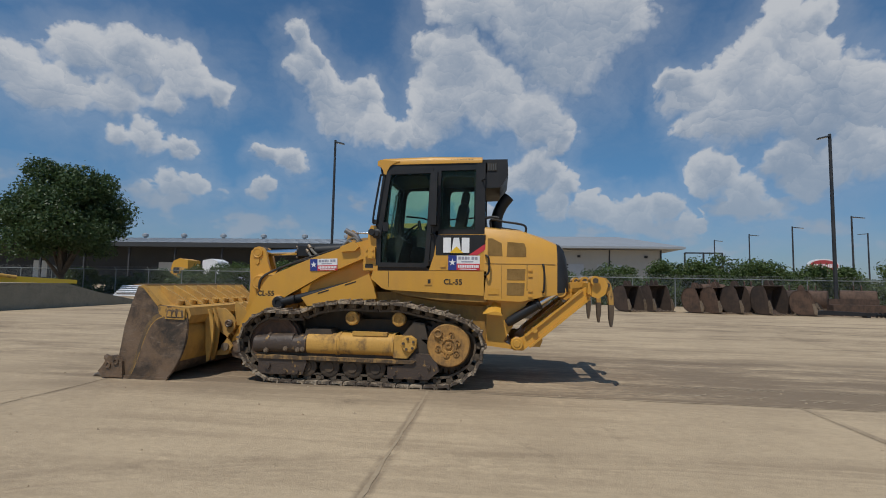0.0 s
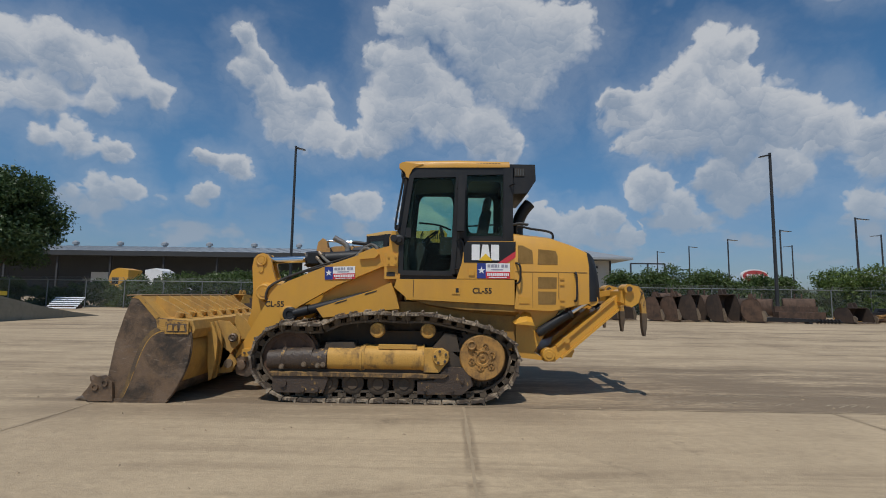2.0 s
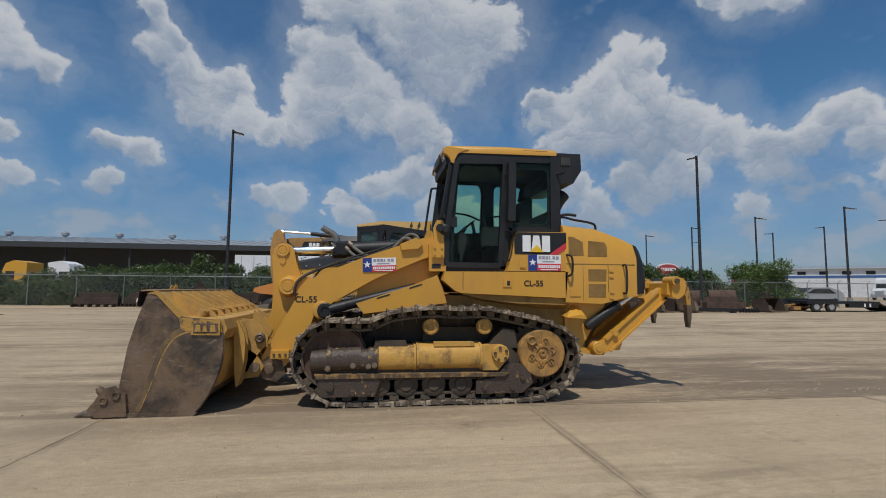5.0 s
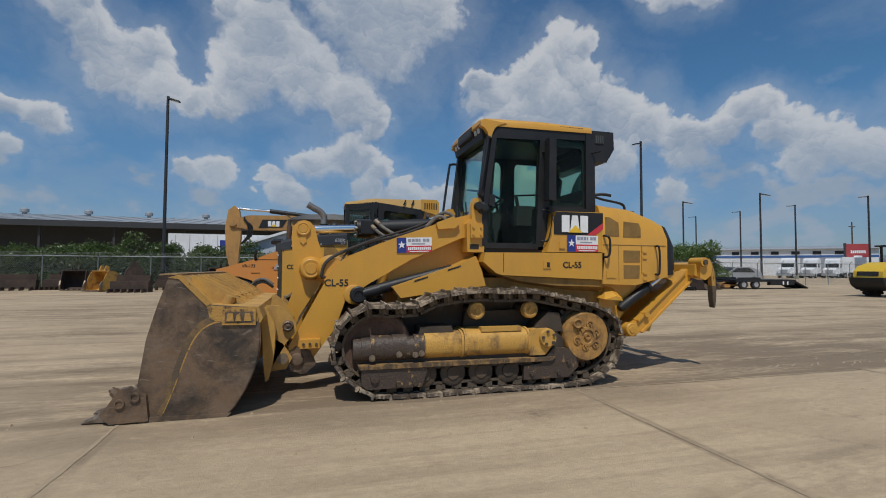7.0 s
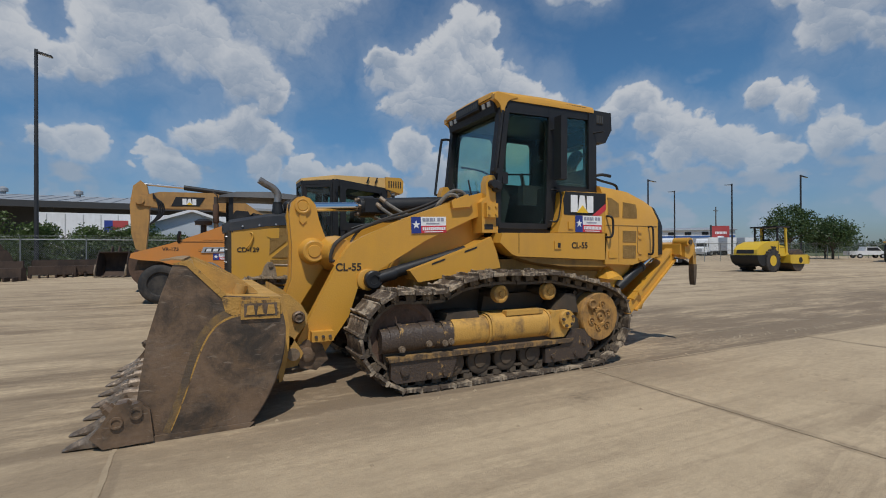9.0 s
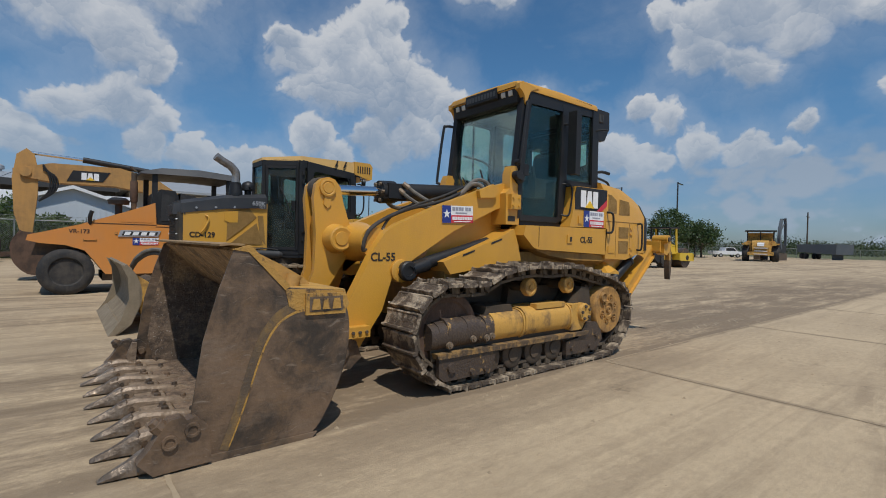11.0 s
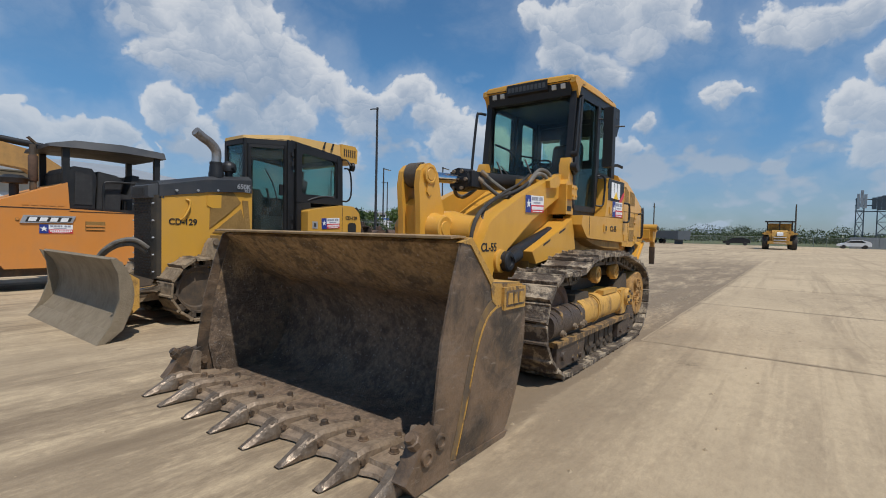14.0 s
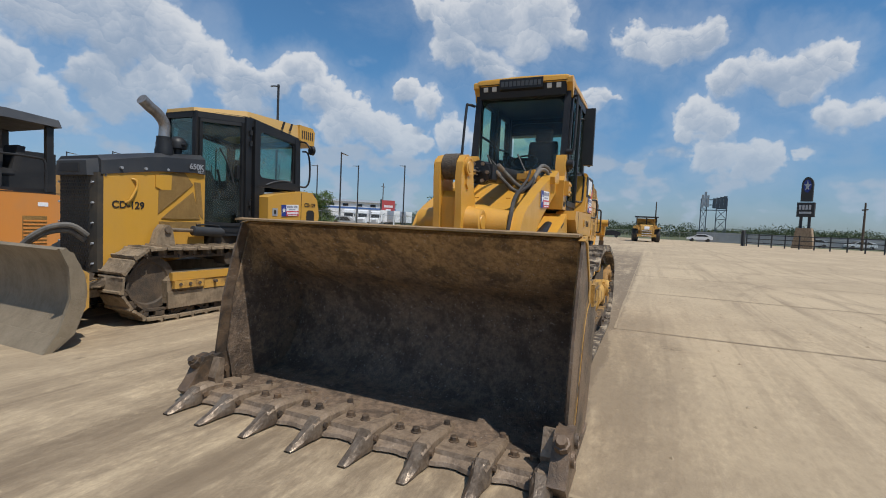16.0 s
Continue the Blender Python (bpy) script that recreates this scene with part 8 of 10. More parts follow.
def build_excavator():
    e = thing("excavator", -3.0, 22.0, 0, label="tan crawler excavator with folded boom", category="excavator", off=(-3.0, 0, 0))
    boom = [(-7.0, 3.05), (-6.95, 3.34), (-6.3, 3.52), (-4.6, 3.56), (-3.6, 3.32), (-2.4, 2.5), (-1.2, 1.5), (-1.5, 1.2), (-2.9, 2.1), (-3.9, 2.84), (-4.7, 2.96), (-6.2, 2.94)]
    b = part("boom", prism(B(), boom, -0.26, 0.26), TAN, e, "faded tan boom", bevel=0.03)
    part("badge_field", prism(B(), [(-5.95, 3.02), (-5.80, 3.36), (-4.85, 3.38), (-5.05, 3.06)], -0.275, -0.255), BLACK, b)
    block_mark(b, pose(-2.60, -0.28, 3.09), 0.46, 0.22)
    stick = [(-6.88, 3.90), (-6.70, 3.74), (-6.62, 3.3), (-6.62, 2.6), (-6.75, 1.2), (-6.95, 1.2), (-7.15, 2.0), (-7.2, 3.0), (-7.1, 3.7)]
    s = part("stick", prism(B(), stick, -0.2, 0.2), TAN, e, "faded tan stick", bevel=0.03)
    part("pin_boss", wheel(B(), -6.9, 3.2, -0.3, 0.3, [(0, 0.14), (1, 0.14)], 18), TAN, s)
    c = part("stick_cylinder", cyl(B(), (-5.55, 0, 3.74), (-3.4, 0, 3.52), 0.09), BLACK, e, "black stick cylinder")
    part("rod", cyl(B(), (-6.85, 0, 3.80), (-5.5, 0, 3.735), 0.05), CHROME, c)
    part("bucket_cylinder", cyl(B(), (-7.12, 0, 3.3), (-7.08, 0, 1.9), 0.08), TAN, e)
    for k in range(4):
        part("hose", tube(B(), [(-6.5, -0.28, 3.45 - 0.05 * k), (-6.35 + 0.05 * k, -0.32, 3.1), (-6.35 + 0.05 * k, -0.32, 2.7), (-6.6, -0.26, 2.35)], 0.025, 6, 4), BLACK, e, "hydraulic hose")
    bk = [(p.x, p.z) for p in smooth_path([(-6.95, 0, 1.45), (-7.15, 0, 1.1), (-7.1, 0, 0.6), (-6.8, 0, 0.25), (-6.4, 0, 0.2)], 4)]
    bu = part("bucket", curved_plate(B(), bk, -0.05, -0.5, 0.5), RUST, e, "dark digging bucket")
    for sd in (-1, 1):
        part("side_plate", prism(B(), bk + [(-6.35, 0.35), (-6.6, 1.4)], sd * 0.47, sd * 0.5), RUST, bu)
    # house, cab, counterweight and crawlers
    house = part("house", box(B(), -1.9, 2.2, -1.25, 1.25, 1.15, 2.35), TAN, e, "tan machine house", bevel=0.05)
    part("counterweight", box(B(), 1.9, 2.6, -1.3, 1.3, 1.0, 2.3), BLACK, house, bevel=0.1)
    part("cab", box(B(), -1.9, -0.5, -1.28, -0.3, 1.2, 2.75), BLACK, house, "dark cab", bevel=0.06)
    for sd in (-1, 1):
        line = [(-1.9, 0.03), (-2.2, 0.2), (-2.28, 0.45), (-2.1, 0.8), (-1.8, 0.92), (1.8, 0.92), (2.1, 0.8), (2.28, 0.45), (2.2, 0.2), (1.9, 0.03)]
        part("crawler", prism(B(), line, sd * 0.85, sd * 1.4), TRACK_DARK, e, "dark crawler track", bevel=0.02)
    part("undercarriage", box(B(), -1.0, 1.0, -0.9, 0.9, 0.4, 1.16), TRACK_DARK, e)


build_excavator()


def build_drum_compactor():
    c = thing("drum_compactor", 27.3, 19.7, 0, -4, label="bright yellow single-drum soil compactor", category="road roller")
    side = [(-2.5, 1.12), (-2.44, 1.50), (-2.1, 1.80), (-1.3, 2.04), (-0.1, 2.08), (0.15, 1.1), (-0.3, 0.95), (-1.2, 0.95), (-1.7, 1.15)]
    hood = part("engine_hood", prism(B(), side, -0.85, 0.85), BRIGHT_YELLOW, c, "bright yellow rounded engine hood", bevel=0.2, seg=4)
    part("grille", prism(B(), [(-2.50, 1.24), (-2.40, 1.24), (-2.34, 1.52), (-2.44, 1.50)], -0.62, 0.62), INK, hood, bevel=0.02)
    part("side_vent", prism(B(), [(-1.0, 1.75), (-0.4, 1.7), (-0.5, 1.55), (-0.9, 1.55)], -0.86, -0.845), INK, hood)
    part("rear_bumper", prism(B(), [(-2.62, 1.14), (-1.45, 1.14), (-1.45, 0.55), (-2.05, 0.40), (-2.45, 0.62), (-2.62, 0.95)], -0.98, 0.98), BLACK, c, "black rounded rear ballast", bevel=0.06)
    for yy in (-1.05, 0.55):
        t = part("rear_wheel", tyre(B(), -1.0, 0.76, yy, yy + 0.5, 0.76, 0.36), RUBBER, c, "black lugged tyre")
        part("rim", wheel(B(), -1.0, 0.76, yy + 0.02, yy + 0.48, [(0, 0.36), (0.03, 0.30), (0.2, 0.15), (0.1, 0)], 20), BRIGHT_YELLOW, t, "yellow rim")
        bm = B()
        for k in range(18):
            st = len(bm.verts)
            box(bm, -0.06, 0.06, yy, yy + 0.5, 0.72, 0.80)
            turned(bm, st, pose(-1.0, 0, 0.76, 0, 20 * k, 0))
        part("lugs", bm, RUBBER, t)
    drum = part("drum", wheel(B(), 1.75, 0.76, -1.05, 1.05, [(0, 0.6), (0, 0.76), (1, 0.76), (1, 0.6)], 40), GUARD_STEEL, c, "smooth steel drum")
    for yy in (-1.2, 1.12):
        part("drum_frame", prism(B(), [(0.75, 0.55), (2.75, 0.5), (2.8, 0.95), (2.6, 1.15), (0.75, 1.15)], yy, yy + 0.10), BRIGHT_YELLOW, c, "yellow drum frame", bevel=0.03)
        part("drum_boss", wheel(B(), 1.75, 0.78, yy - 0.02, yy + 0.12, [(0, 0.2), (1, 0.2)], 18), INK, drum)
    part("cross_beam", box(B(), 0.6, 0.85, -1.2, 1.2, 0.6, 1.15), BRIGHT_YELLOW, c, bevel=0.03)
    part("cross_beam", box(B(), 2.6, 2.8, -1.2, 1.2, 0.6, 1.05), BRIGHT_YELLOW, c, bevel=0.03)
    plat = part("platform", box(B(), -0.3, 0.9, -0.9, 0.9, 1.05, 1.25), BRIGHT_YELLOW, c, "operator platform", bevel=0.03)
    for x in (-0.2, 0.75):
        for yy in (-0.8, 0.8):
            part("canopy_post", box(B(), x - 0.05, x + 0.05, yy - 0.05, yy + 0.05, 1.2, 3.0), BLACK, plat)
    part("canopy", box(B(), -0.55, 1.0, -0.95, 0.95, 3.0, 3.1), BLACK, plat, "black roof", bevel=0.04)
    for yy in (-0.86, 0.86):
        part("roll_bar", prism(B(), [(0.62, 1.2), (0.80, 1.2), (0.66, 3.0), (0.52, 3.0)], yy - 0.05, yy + 0.05), BRIGHT_YELLOW, plat, "yellow roll bar", bevel=0.02)
        for z in (1.65, 2.05, 2.45):
            part("guard_rail", cyl(B(), (-0.2, yy * 0.93, z), (0.55, yy * 0.93, z), 0.025, n=8), BLACK, plat)
    part("side_cowl", prism(B(), [(-0.1, 1.2), (0.7, 1.2), (0.5, 1.75), (0.1, 1.8)], -0.82, -0.74), BRIGHT_YELLOW, plat)
    bm = B()
    prism(bm, [(-0.1, 1.55), (0.35, 1.55), (0.35, 1.68), (-0.1, 1.68)], -0.25, 0.25)
    prism(bm, [(-0.15, 1.6), (-0.02, 1.6), (-0.1, 2.2), (-0.2, 2.2)], -0.25, 0.25)
    part("seat", bm, SEAT, plat, "black seat", bevel=0.04)
    part("console", box(B(), 0.55, 0.75, -0.3, 0.3, 1.25, 1.9), BLACK, plat, bevel=0.03)


    c.matrix_basis = c.matrix_basis @ Matrix.Diagonal((0.88, 0.88, 0.92, 1))


build_drum_compactor()


def build_scraper(x, y, turn, group="far scrapers"):
    """A far wheeled scraper tractor seen from its front."""
    s = thing("wheel_tractor_scraper", x, y, 0, turn, "dusty yellow wheeled scraper with open cab", "scraper", group)
    nose = part("nose", prism(B(), [(-2.0, 1.0), (-2.1, 1.5), (-1.9, 2.1), (0.2, 2.3), (0.4, 1.0)], -0.75, 0.75), DUSTY_YELLOW, s, "dusty yellow nose", bevel=0.06)
    part("grille", box(B(), -2.12, -1.98, -0.5, 0.5, 1.1, 1.55), GRILLE_TAN, nose)
    part("headlamp_bar", prism(B(), [(-2.16, 1.62), (-2.05, 1.62), (-2.0, 2.0), (-2.12, 1.9)], -0.30, 0.30), WHITE_PAINT, nose, bevel=0.03)
    bump = part("bumper", box(B(), -2.3, -1.9, -1.15, 1.15, 0.65, 1.0), DUSTY_YELLOW, s, "yellow bumper", bevel=0.04)
    for k in range(3):
        part("ladder_step", box(B(), -2.34, -2.1, -0.6, 0.6, 0.75 + 0.32 * k, 0.82 + 0.32 * k), WHITE_PAINT, bump)
    for yy in (-1.65, 1.0):
        for xx in (-0.9, 4.6):
            t = part("wheel", tyre(B(), xx, 0.85, yy, yy + 0.65, 0.85, 0.42, 24), RUBBER, s, "large dusty tyre")
            part("rim", wheel(B(), xx, 0.85, yy + 0.03, yy + 0.62, [(0, 0.42), (0.1, 0.3), (0.2, 0)], 16), DUSTY_YELLOW, t)
        part("fender", box(B(), -1.9, 0.3, yy - 0.02, yy + 0.68, 1.78, 1.92), DUSTY_YELLOW, s, "yellow fender", bevel=0.04)
    cabf = part("cab", box(B(), -0.2, 1.3, -1.3, 1.3, 1.9, 2.2), DUSTY_YELLOW, s, "open-framed cab", bevel=0.04)
    for xx in (-0.1, 1.2):
        for yy in (-1.2, 0.0, 1.2):
            part("cab_post", box(B(), xx - 0.05, xx + 0.05, yy - 0.05, yy + 0.05, 2.1, 3.25), BLACK, cabf)
    part("cab_roof", box(B(), -0.4, 1.5, -1.45, 1.45, 3.22, 3.36), BLACK, cabf, "dark roof", bevel=0.04)
    part("cab_back", box(B(), 1.15, 1.25, -1.15, 1.15, 2.15, 3.1), DUSTY_YELLOW, cabf)
    part("bowl", prism(B(), [(1.7, 0.7), (6.5, 0.6), (6.8, 2.0), (2.0, 2.1)], -1.5, 1.5), DUSTY_YELLOW, s, "dusty yellow bowl", bevel=0.05)
    s.matrix_basis = pose(x, y, 0, 0, 0, turn) @ Matrix.Diagonal((1.14, 1.14, 1.14, 1))
    return s


build_scraper(70.5, 6.6, 3)
build_scraper(61.5, 24.2, 18)


def build_far_excavator():
    e = thing("far_excavator", 70.5, 26.5, 0, 0, "dark excavator with raised folded arm", "excavator")
    part("boom", prism(B(), [(0.4, 1.6), (-0.1, 3.0), (0.1, 4.4), (0.9, 5.8), (1.1, 5.7), (0.55, 4.3), (0.4, 3.0), (0.9, 1.6)], -1.85, -1.5), HAZED_STEEL, e, "dark boom", bevel=0.05)
    part("stick", prism(B(), [(0.85, 5.75), (1.15, 5.9), (1.45, 5.0), (1.55, 2.0), (1.35, 2.0), (1.15, 4.9)], -2.2, -1.9), HAZED_STEEL, e, "dark stick", bevel=0.05)
    part("ram", cyl(B(), (0.1, -1.6, 3.6), (1.2, -2.0, 5.2), 0.09, n=8), HAZED_STEEL, e)
    part("house", box(B(), 0.2, 3.5, -1.6, 1.2, 1.1, 2.3), BLACK, e, "dark machine house", bevel=0.08)
    part("crawler", box(B(), 0.0, 3.6, -1.7, -1.0, 0.0, 1.0), TRACK_DARK, e, bevel=0.2)
    part("crawler", box(B(), 0.0, 3.6, 0.6, 1.3, 0.0, 1.0), TRACK_DARK, e, bevel=0.2)


build_far_excavator()


# ---- plants ----
def leaf_material(name, dark, light):
    m = bpy.data.materials.new(name)
    m.use_nodes = True
    k = Nodes(m.node_tree)
    rnd = k.n("ShaderNodeNewGeometry").outputs["Random Per Island"]
    co = k.n("ShaderNodeTexCoord").outputs["Object"]
    f = k.math("ADD", k.math("MULTIPLY", rnd, 0.6), k.math("MULTIPLY", k.noise(co, 0.6, 3.0, 0.6), 0.5), clamp=True)
    col = k.mix(f, (*dark, 1), (*light, 1))
    d = k.n("ShaderNodeBsdfDiffuse", {"Color": col})
    t = k.n("ShaderNodeBsdfTranslucent", {"Color": col})
    g = k.n("ShaderNodeBsdfGlossy", {"Color": (0.5, 0.5, 0.5, 1), "Roughness": 0.45})
    a = k.n("ShaderNodeMixShader", {0: 0.3, 1: d.outputs[0], 2: t.outputs[0]})
    b = k.n("ShaderNodeMixShader", {0: 0.06, 1: a.outputs[0], 2: g.outputs[0]})
    k.n("ShaderNodeOutputMaterial", {0: b.outputs[0]})
    return m


LEAF_OAK = leaf_material("oak_leaf", (0.028, 0.055, 0.020), (0.085, 0.135, 0.045))
LEAF_BUSH = leaf_material("bush_leaf", (0.032, 0.060, 0.016), (0.115, 0.165, 0.045))
LEAF_BRIGHT = leaf_material("shrub_leaf", (0.05, 0.09, 0.02), (0.15, 0.21, 0.05))
# distant leaves in duller greens, haze put into the colour
LEAF_FAR = leaf_material("far_leaf", (0.035, 0.055, 0.025), (0.09, 0.115, 0.05))
BARK = paint("bark", (0.08, 0.06, 0.045), 0.9, (0.15, 0.13, 0.1), 0.5, 6.0, bump=0.4)


def leaf_cloud(name, clumps, count, size, material, parent, seed, label=""):
    """Many small leaves round the shells of clumps (x, y, z, rx, ry, rz)."""
    rg = np.random.RandomState(seed)
    cl = np.array(clumps, float)
    weight = cl[:, 3] * cl[:, 5] + cl[:, 4] * cl[:, 5]
    pick = rg.choice(len(cl), count, p=weight / weight.sum())
    v = rg.normal(size=(count, 3))
    v /= np.linalg.norm(v, axis=1)[:, None]
    rad = rg.uniform(0.25, 1.0, count) ** 0.5 * rg.normal(1.0, 0.14, count)
    c = cl[pick, :3] + v * rad[:, None] * cl[pick, 3:6]
    keep = c[:, 2] > 0.03
    c, v = c[keep], v[keep]
    n = len(c)
    a = rg.normal(size=(n, 3)) + v * 0.6
    a /= np.linalg.norm(a, axis=1)[:, None]
    b = np.cross(a, rg.normal(size=(n, 3)))
    b /= np.linalg.norm(b, axis=1)[:, None]
    s = (size * rg.uniform(0.55, 1.3, n))[:, None]
    u = np.cross(a, b)
    quad = np.stack([c - b * s, c - u * s * 0.45 + b * s * 0.1, c + b * s, c + u * s * 0.45 + b * s * 0.1], 1).reshape(-1, 3)
    me = bpy.data.meshes.new(name)
    me.from_pydata(quad.tolist(), [], np.arange(4 * n).reshape(-1, 4).tolist())
    me.materials.append(material)
    ob = new(name, me)
    ob.parent = parent
    return tagged(ob, label)


def build_tree(name, x, y, height, radius, low, count, leaf, material, seed, label, trunk=0.25):
    t = thing(name, x, y, 0, 0, label, "tree")
    rnd = random.Random(seed)
    tube_bm = tube(B(), [(0, 0, -0.05), (0.05, 0.02, low * 0.6), (-0.05, 0.05, low * 1.1), (0.1, -0.05, height * 0.6)], [trunk, trunk * 0.85, trunk * 0.7, trunk * 0.4], 10, 4)
    tr = part("trunk", tube_bm, BARK, t, "rough brown trunk")
    clumps = []
    for i in range(9):
        a = 2.4 * i + rnd.uniform(-0.4, 0.4)
        r = radius * rnd.uniform(0.45, 0.8)
        z = low + (height - low) * rnd.uniform(0.2, 0.62)
        end = (r * math.cos(a), r * math.sin(a), z)
        part("limb", tube(B(), [(0, 0, low * rnd.uniform(0.8, 1.2)), (end[0] * 0.45, end[1] * 0.45, (low + z) / 2 + 0.3), end], [trunk * 0.45, trunk * 0.3, trunk * 0.12], 7, 4), BARK, tr)
        k = rnd.uniform(0.30, 0.42) * radius
        clumps.append((*end, k, k, k * 0.8))
    mid, rise = (low + height) / 2, (height - low) / 2
    for i in range(110):
        a, e = rnd.uniform(0, 6.28), math.asin(rnd.uniform(-0.85, 0.96))
        f = rnd.uniform(0.45, 0.84)
        wide = 1.0 if e < 0 else 0.96
        k = radius * rnd.uniform(0.16, 0.28)
        r = radius * wide * math.cos(e) ** (0.8 if e < 0.1 else 1.25) * f
        clumps.append((r * math.cos(a), r * math.sin(a), mid + rise * math.sin(e) * f * 1.05, k, k, k * rnd.uniform(0.7, 0.95)))
    leaf_cloud("crown", clumps, count, leaf, material, t, seed, "dense uneven leafy crown")
    return t


build_tree("oak_tree", -34.0, 33.5, 10.9, 4.6, 1.5, 60000, 0.13, LEAF_OAK, 3, "dark green broad oak beside the fence", 0.30)
build_tree("mesquite_tree", 66.8, 38.4, 7.8, 3.7, 1.9, 5200, 0.18, LEAF_OAK, 8, "dark green spreading mesquite tree", 0.2)
build_tree("mesquite_tree", 72.0, 35.5, 6.0, 3.4, 1.5, 4200, 0.18, LEAF_OAK, 12, "dark green spreading mesquite tree", 0.16)
build_tree("small_tree", 77.0, 38.6, 5.4, 2.6, 1.0, 7000, 0.2, LEAF_BUSH, 21, "green young tree on the verge", 0.14)


def build_bush(x, y, w, d, h, count, seed, material=None, leaf=0.12, label="wild green bush grown into the fence"):
    rnd = random.Random(seed)
    t = thing("bush", x, y, 0, 0, label, "bush", "bushes along the fence")
    clumps = []
    for i in range(int(14 + w * 10)):
        k = rnd.uniform(0.16, 0.40) * h * 0.62
        z = rnd.uniform(0.0, 0.95) ** 1.3 * h * rnd.uniform(0.6, 1.0)
        clumps.append((rnd.uniform(-w / 2, w / 2), rnd.uniform(-d / 2, d / 2), z, k * 1.3, k, k * rnd.uniform(0.7, 1.2)))
    leaf_cloud("foliage", clumps, count, leaf, material or LEAF_BUSH, t, seed)
    bm = B()
    for i in range(5):
        tube(bm, [(rnd.uniform(-w / 3, w / 3), 0, 0), (rnd.uniform(-w / 3, w / 3), 0, h * 0.4), (rnd.uniform(-w / 2.5, w / 2.5), 0, h * 0.8)], 0.02, 5, 2)
    part("stems", bm, BARK, t)
    return t


FENCE_Y = 36.6
HEDGE = [(-37, 3.2, 2.4), (-33, 4, 2.0), (-28.5, 4.4, 2.6), (-25.6, 3.0, 2.2), (-22.8, 3.6, 3.0), (-19.6, 4.0, 3.4), (-16.4, 4.0, 3.9), (-13.0, 3.6, 3.2), (-9.6, 4.0, 3.5), (-6.4, 3.4, 3.0), (-2.5, 4.0, 2.6),
         (2, 4, 2.6), (6.5, 4, 2.6), (9.5, 3.4, 3.0)]
for i, (x, w, h) in enumerate(HEDGE):
    build_bush(x, FENCE_Y + 1.6 + 0.4 * (i % 3), w, 1.6, h, int(6000 * w * h / 4), 100 + i, leaf=0.095)
for i, (x, w, h) in enumerate([(12.0, 3.6, 2.9), (14.6, 4.6, 3.4), (17.6, 5.0, 3.9), (20.4, 4.2, 3.8), (23.0, 4.0, 3.4), (25.6, 3.2, 3.2), (28.0, 2.2, 1.5)]):
    build_bush(x, FENCE_Y + 2.2, w, 2.2, h, int(6500 * w * h / 4), 140 + i, leaf=0.11, label="tall dark green thicket behind the fence")
build_bush(30.9, FENCE_Y + 1.2, 4.3, 2.2, 3.9, 34000, 160, LEAF_BRIGHT, leaf=0.10, label="rounded bright green shrub behind the fence")


# ---- fence ----
GALV = flat("galvanised", (0.24, 0.26, 0.25), 0.5, 0.4)


def mesh_wire():
    m = bpy.data.materials.new("chain_link")
    m.use_nodes = True
    k = Nodes(m.node_tree)
    co = k.n("ShaderNodeTexCoord").outputs["Object"]
    sep = k.n("ShaderNodeSeparateXYZ", {0: co})
    run = k.math("ADD", sep.outputs["X"], sep.outputs["Y"])
    a = k.math("PINGPONG", k.math("ADD", run, sep.outputs["Z"]), 0.05)
    b = k.math("PINGPONG", k.math("SUBTRACT", run, sep.outputs["Z"]), 0.05)
    wire = k.math("LESS_THAN", k.math("MINIMUM", a, b), 0.0042)
    s = k.n("ShaderNodeBsdfPrincipled", {"Base Color": (0.22, 0.235, 0.225, 1), "Metallic": 0.3, "Roughness": 0.5})
    c = k.n("ShaderNodeBsdfTransparent")
    x = k.n("ShaderNodeMixShader", {0: wire, 1: c.outputs[0], 2: s.outputs[0]})
    k.n("ShaderNodeOutputMaterial", {0: x.outputs[0]})
    return m


WIRE = mesh_wire()


def build_fence(x0, y0, x1, y1, h, step, outrigger=True):
    L = math.hypot(x1 - x0, y1 - y0)
    f = thing("chain_link_fence", x0, y0, 0, math.degrees(math.atan2(y1 - y0, x1 - x0)), "galvanised chain-link fence with top rail", "fence", "yard fence")
    part("top_rail", cyl(B(), (0, 0, h), (L, 0, h), 0.03, n=8), GALV, f, "galvanised top rail")
    bm = B()
    vs = [bm.verts.new(p) for p in ((0, 0.02, 0.04), (L, 0.02, 0.04), (L, 0.02, h), (0, 0.02, h))]
    bm.faces.new(vs)
    part("wire_mesh", bm, WIRE, f, "galvanised wire mesh")
    n = int(L / step)
    post = None
    for i in range(n + 1):
        if post is None:
            bm = cyl(B(), (0, -0.03, 0), (0, -0.03, h + 0.02), 0.036, n=8)
            if outrigger:
                cyl(bm, (0, -0.03, h), (0.0, -0.28, h + 0.25), 0.02, n=6)
            post = part("post", bm, GALV, f, "galvanised post")
        else:
            same("post", post, f, pose(L * i / n, 0, 0))
    if outrigger:
        for k in range(3):
            part("barbed_wire", cyl(B(), (0, -0.10 - 0.08 * k, h + 0.07 + 0.08 * k), (L, -0.10 - 0.08 * k, h + 0.07 + 0.08 * k), 0.005, n=4), GALV, f)
    return f


build_fence(-44.0, FENCE_Y, 31.0, FENCE_Y, 2.1, 3.0)
build_fence(31.0, FENCE_Y, 100.0, FENCE_Y, 2.1, 3.0)
build_fence(100.0, FENCE_Y, 112.0, 2.0, 1.8, 3.0, False)
build_fence(112.0, 2.0, 88.0, -18.0, 1.8, 3.0, False)
build_fence(88.0, -18.0, 98.0, -60.0, 1.5, 3.0, False)


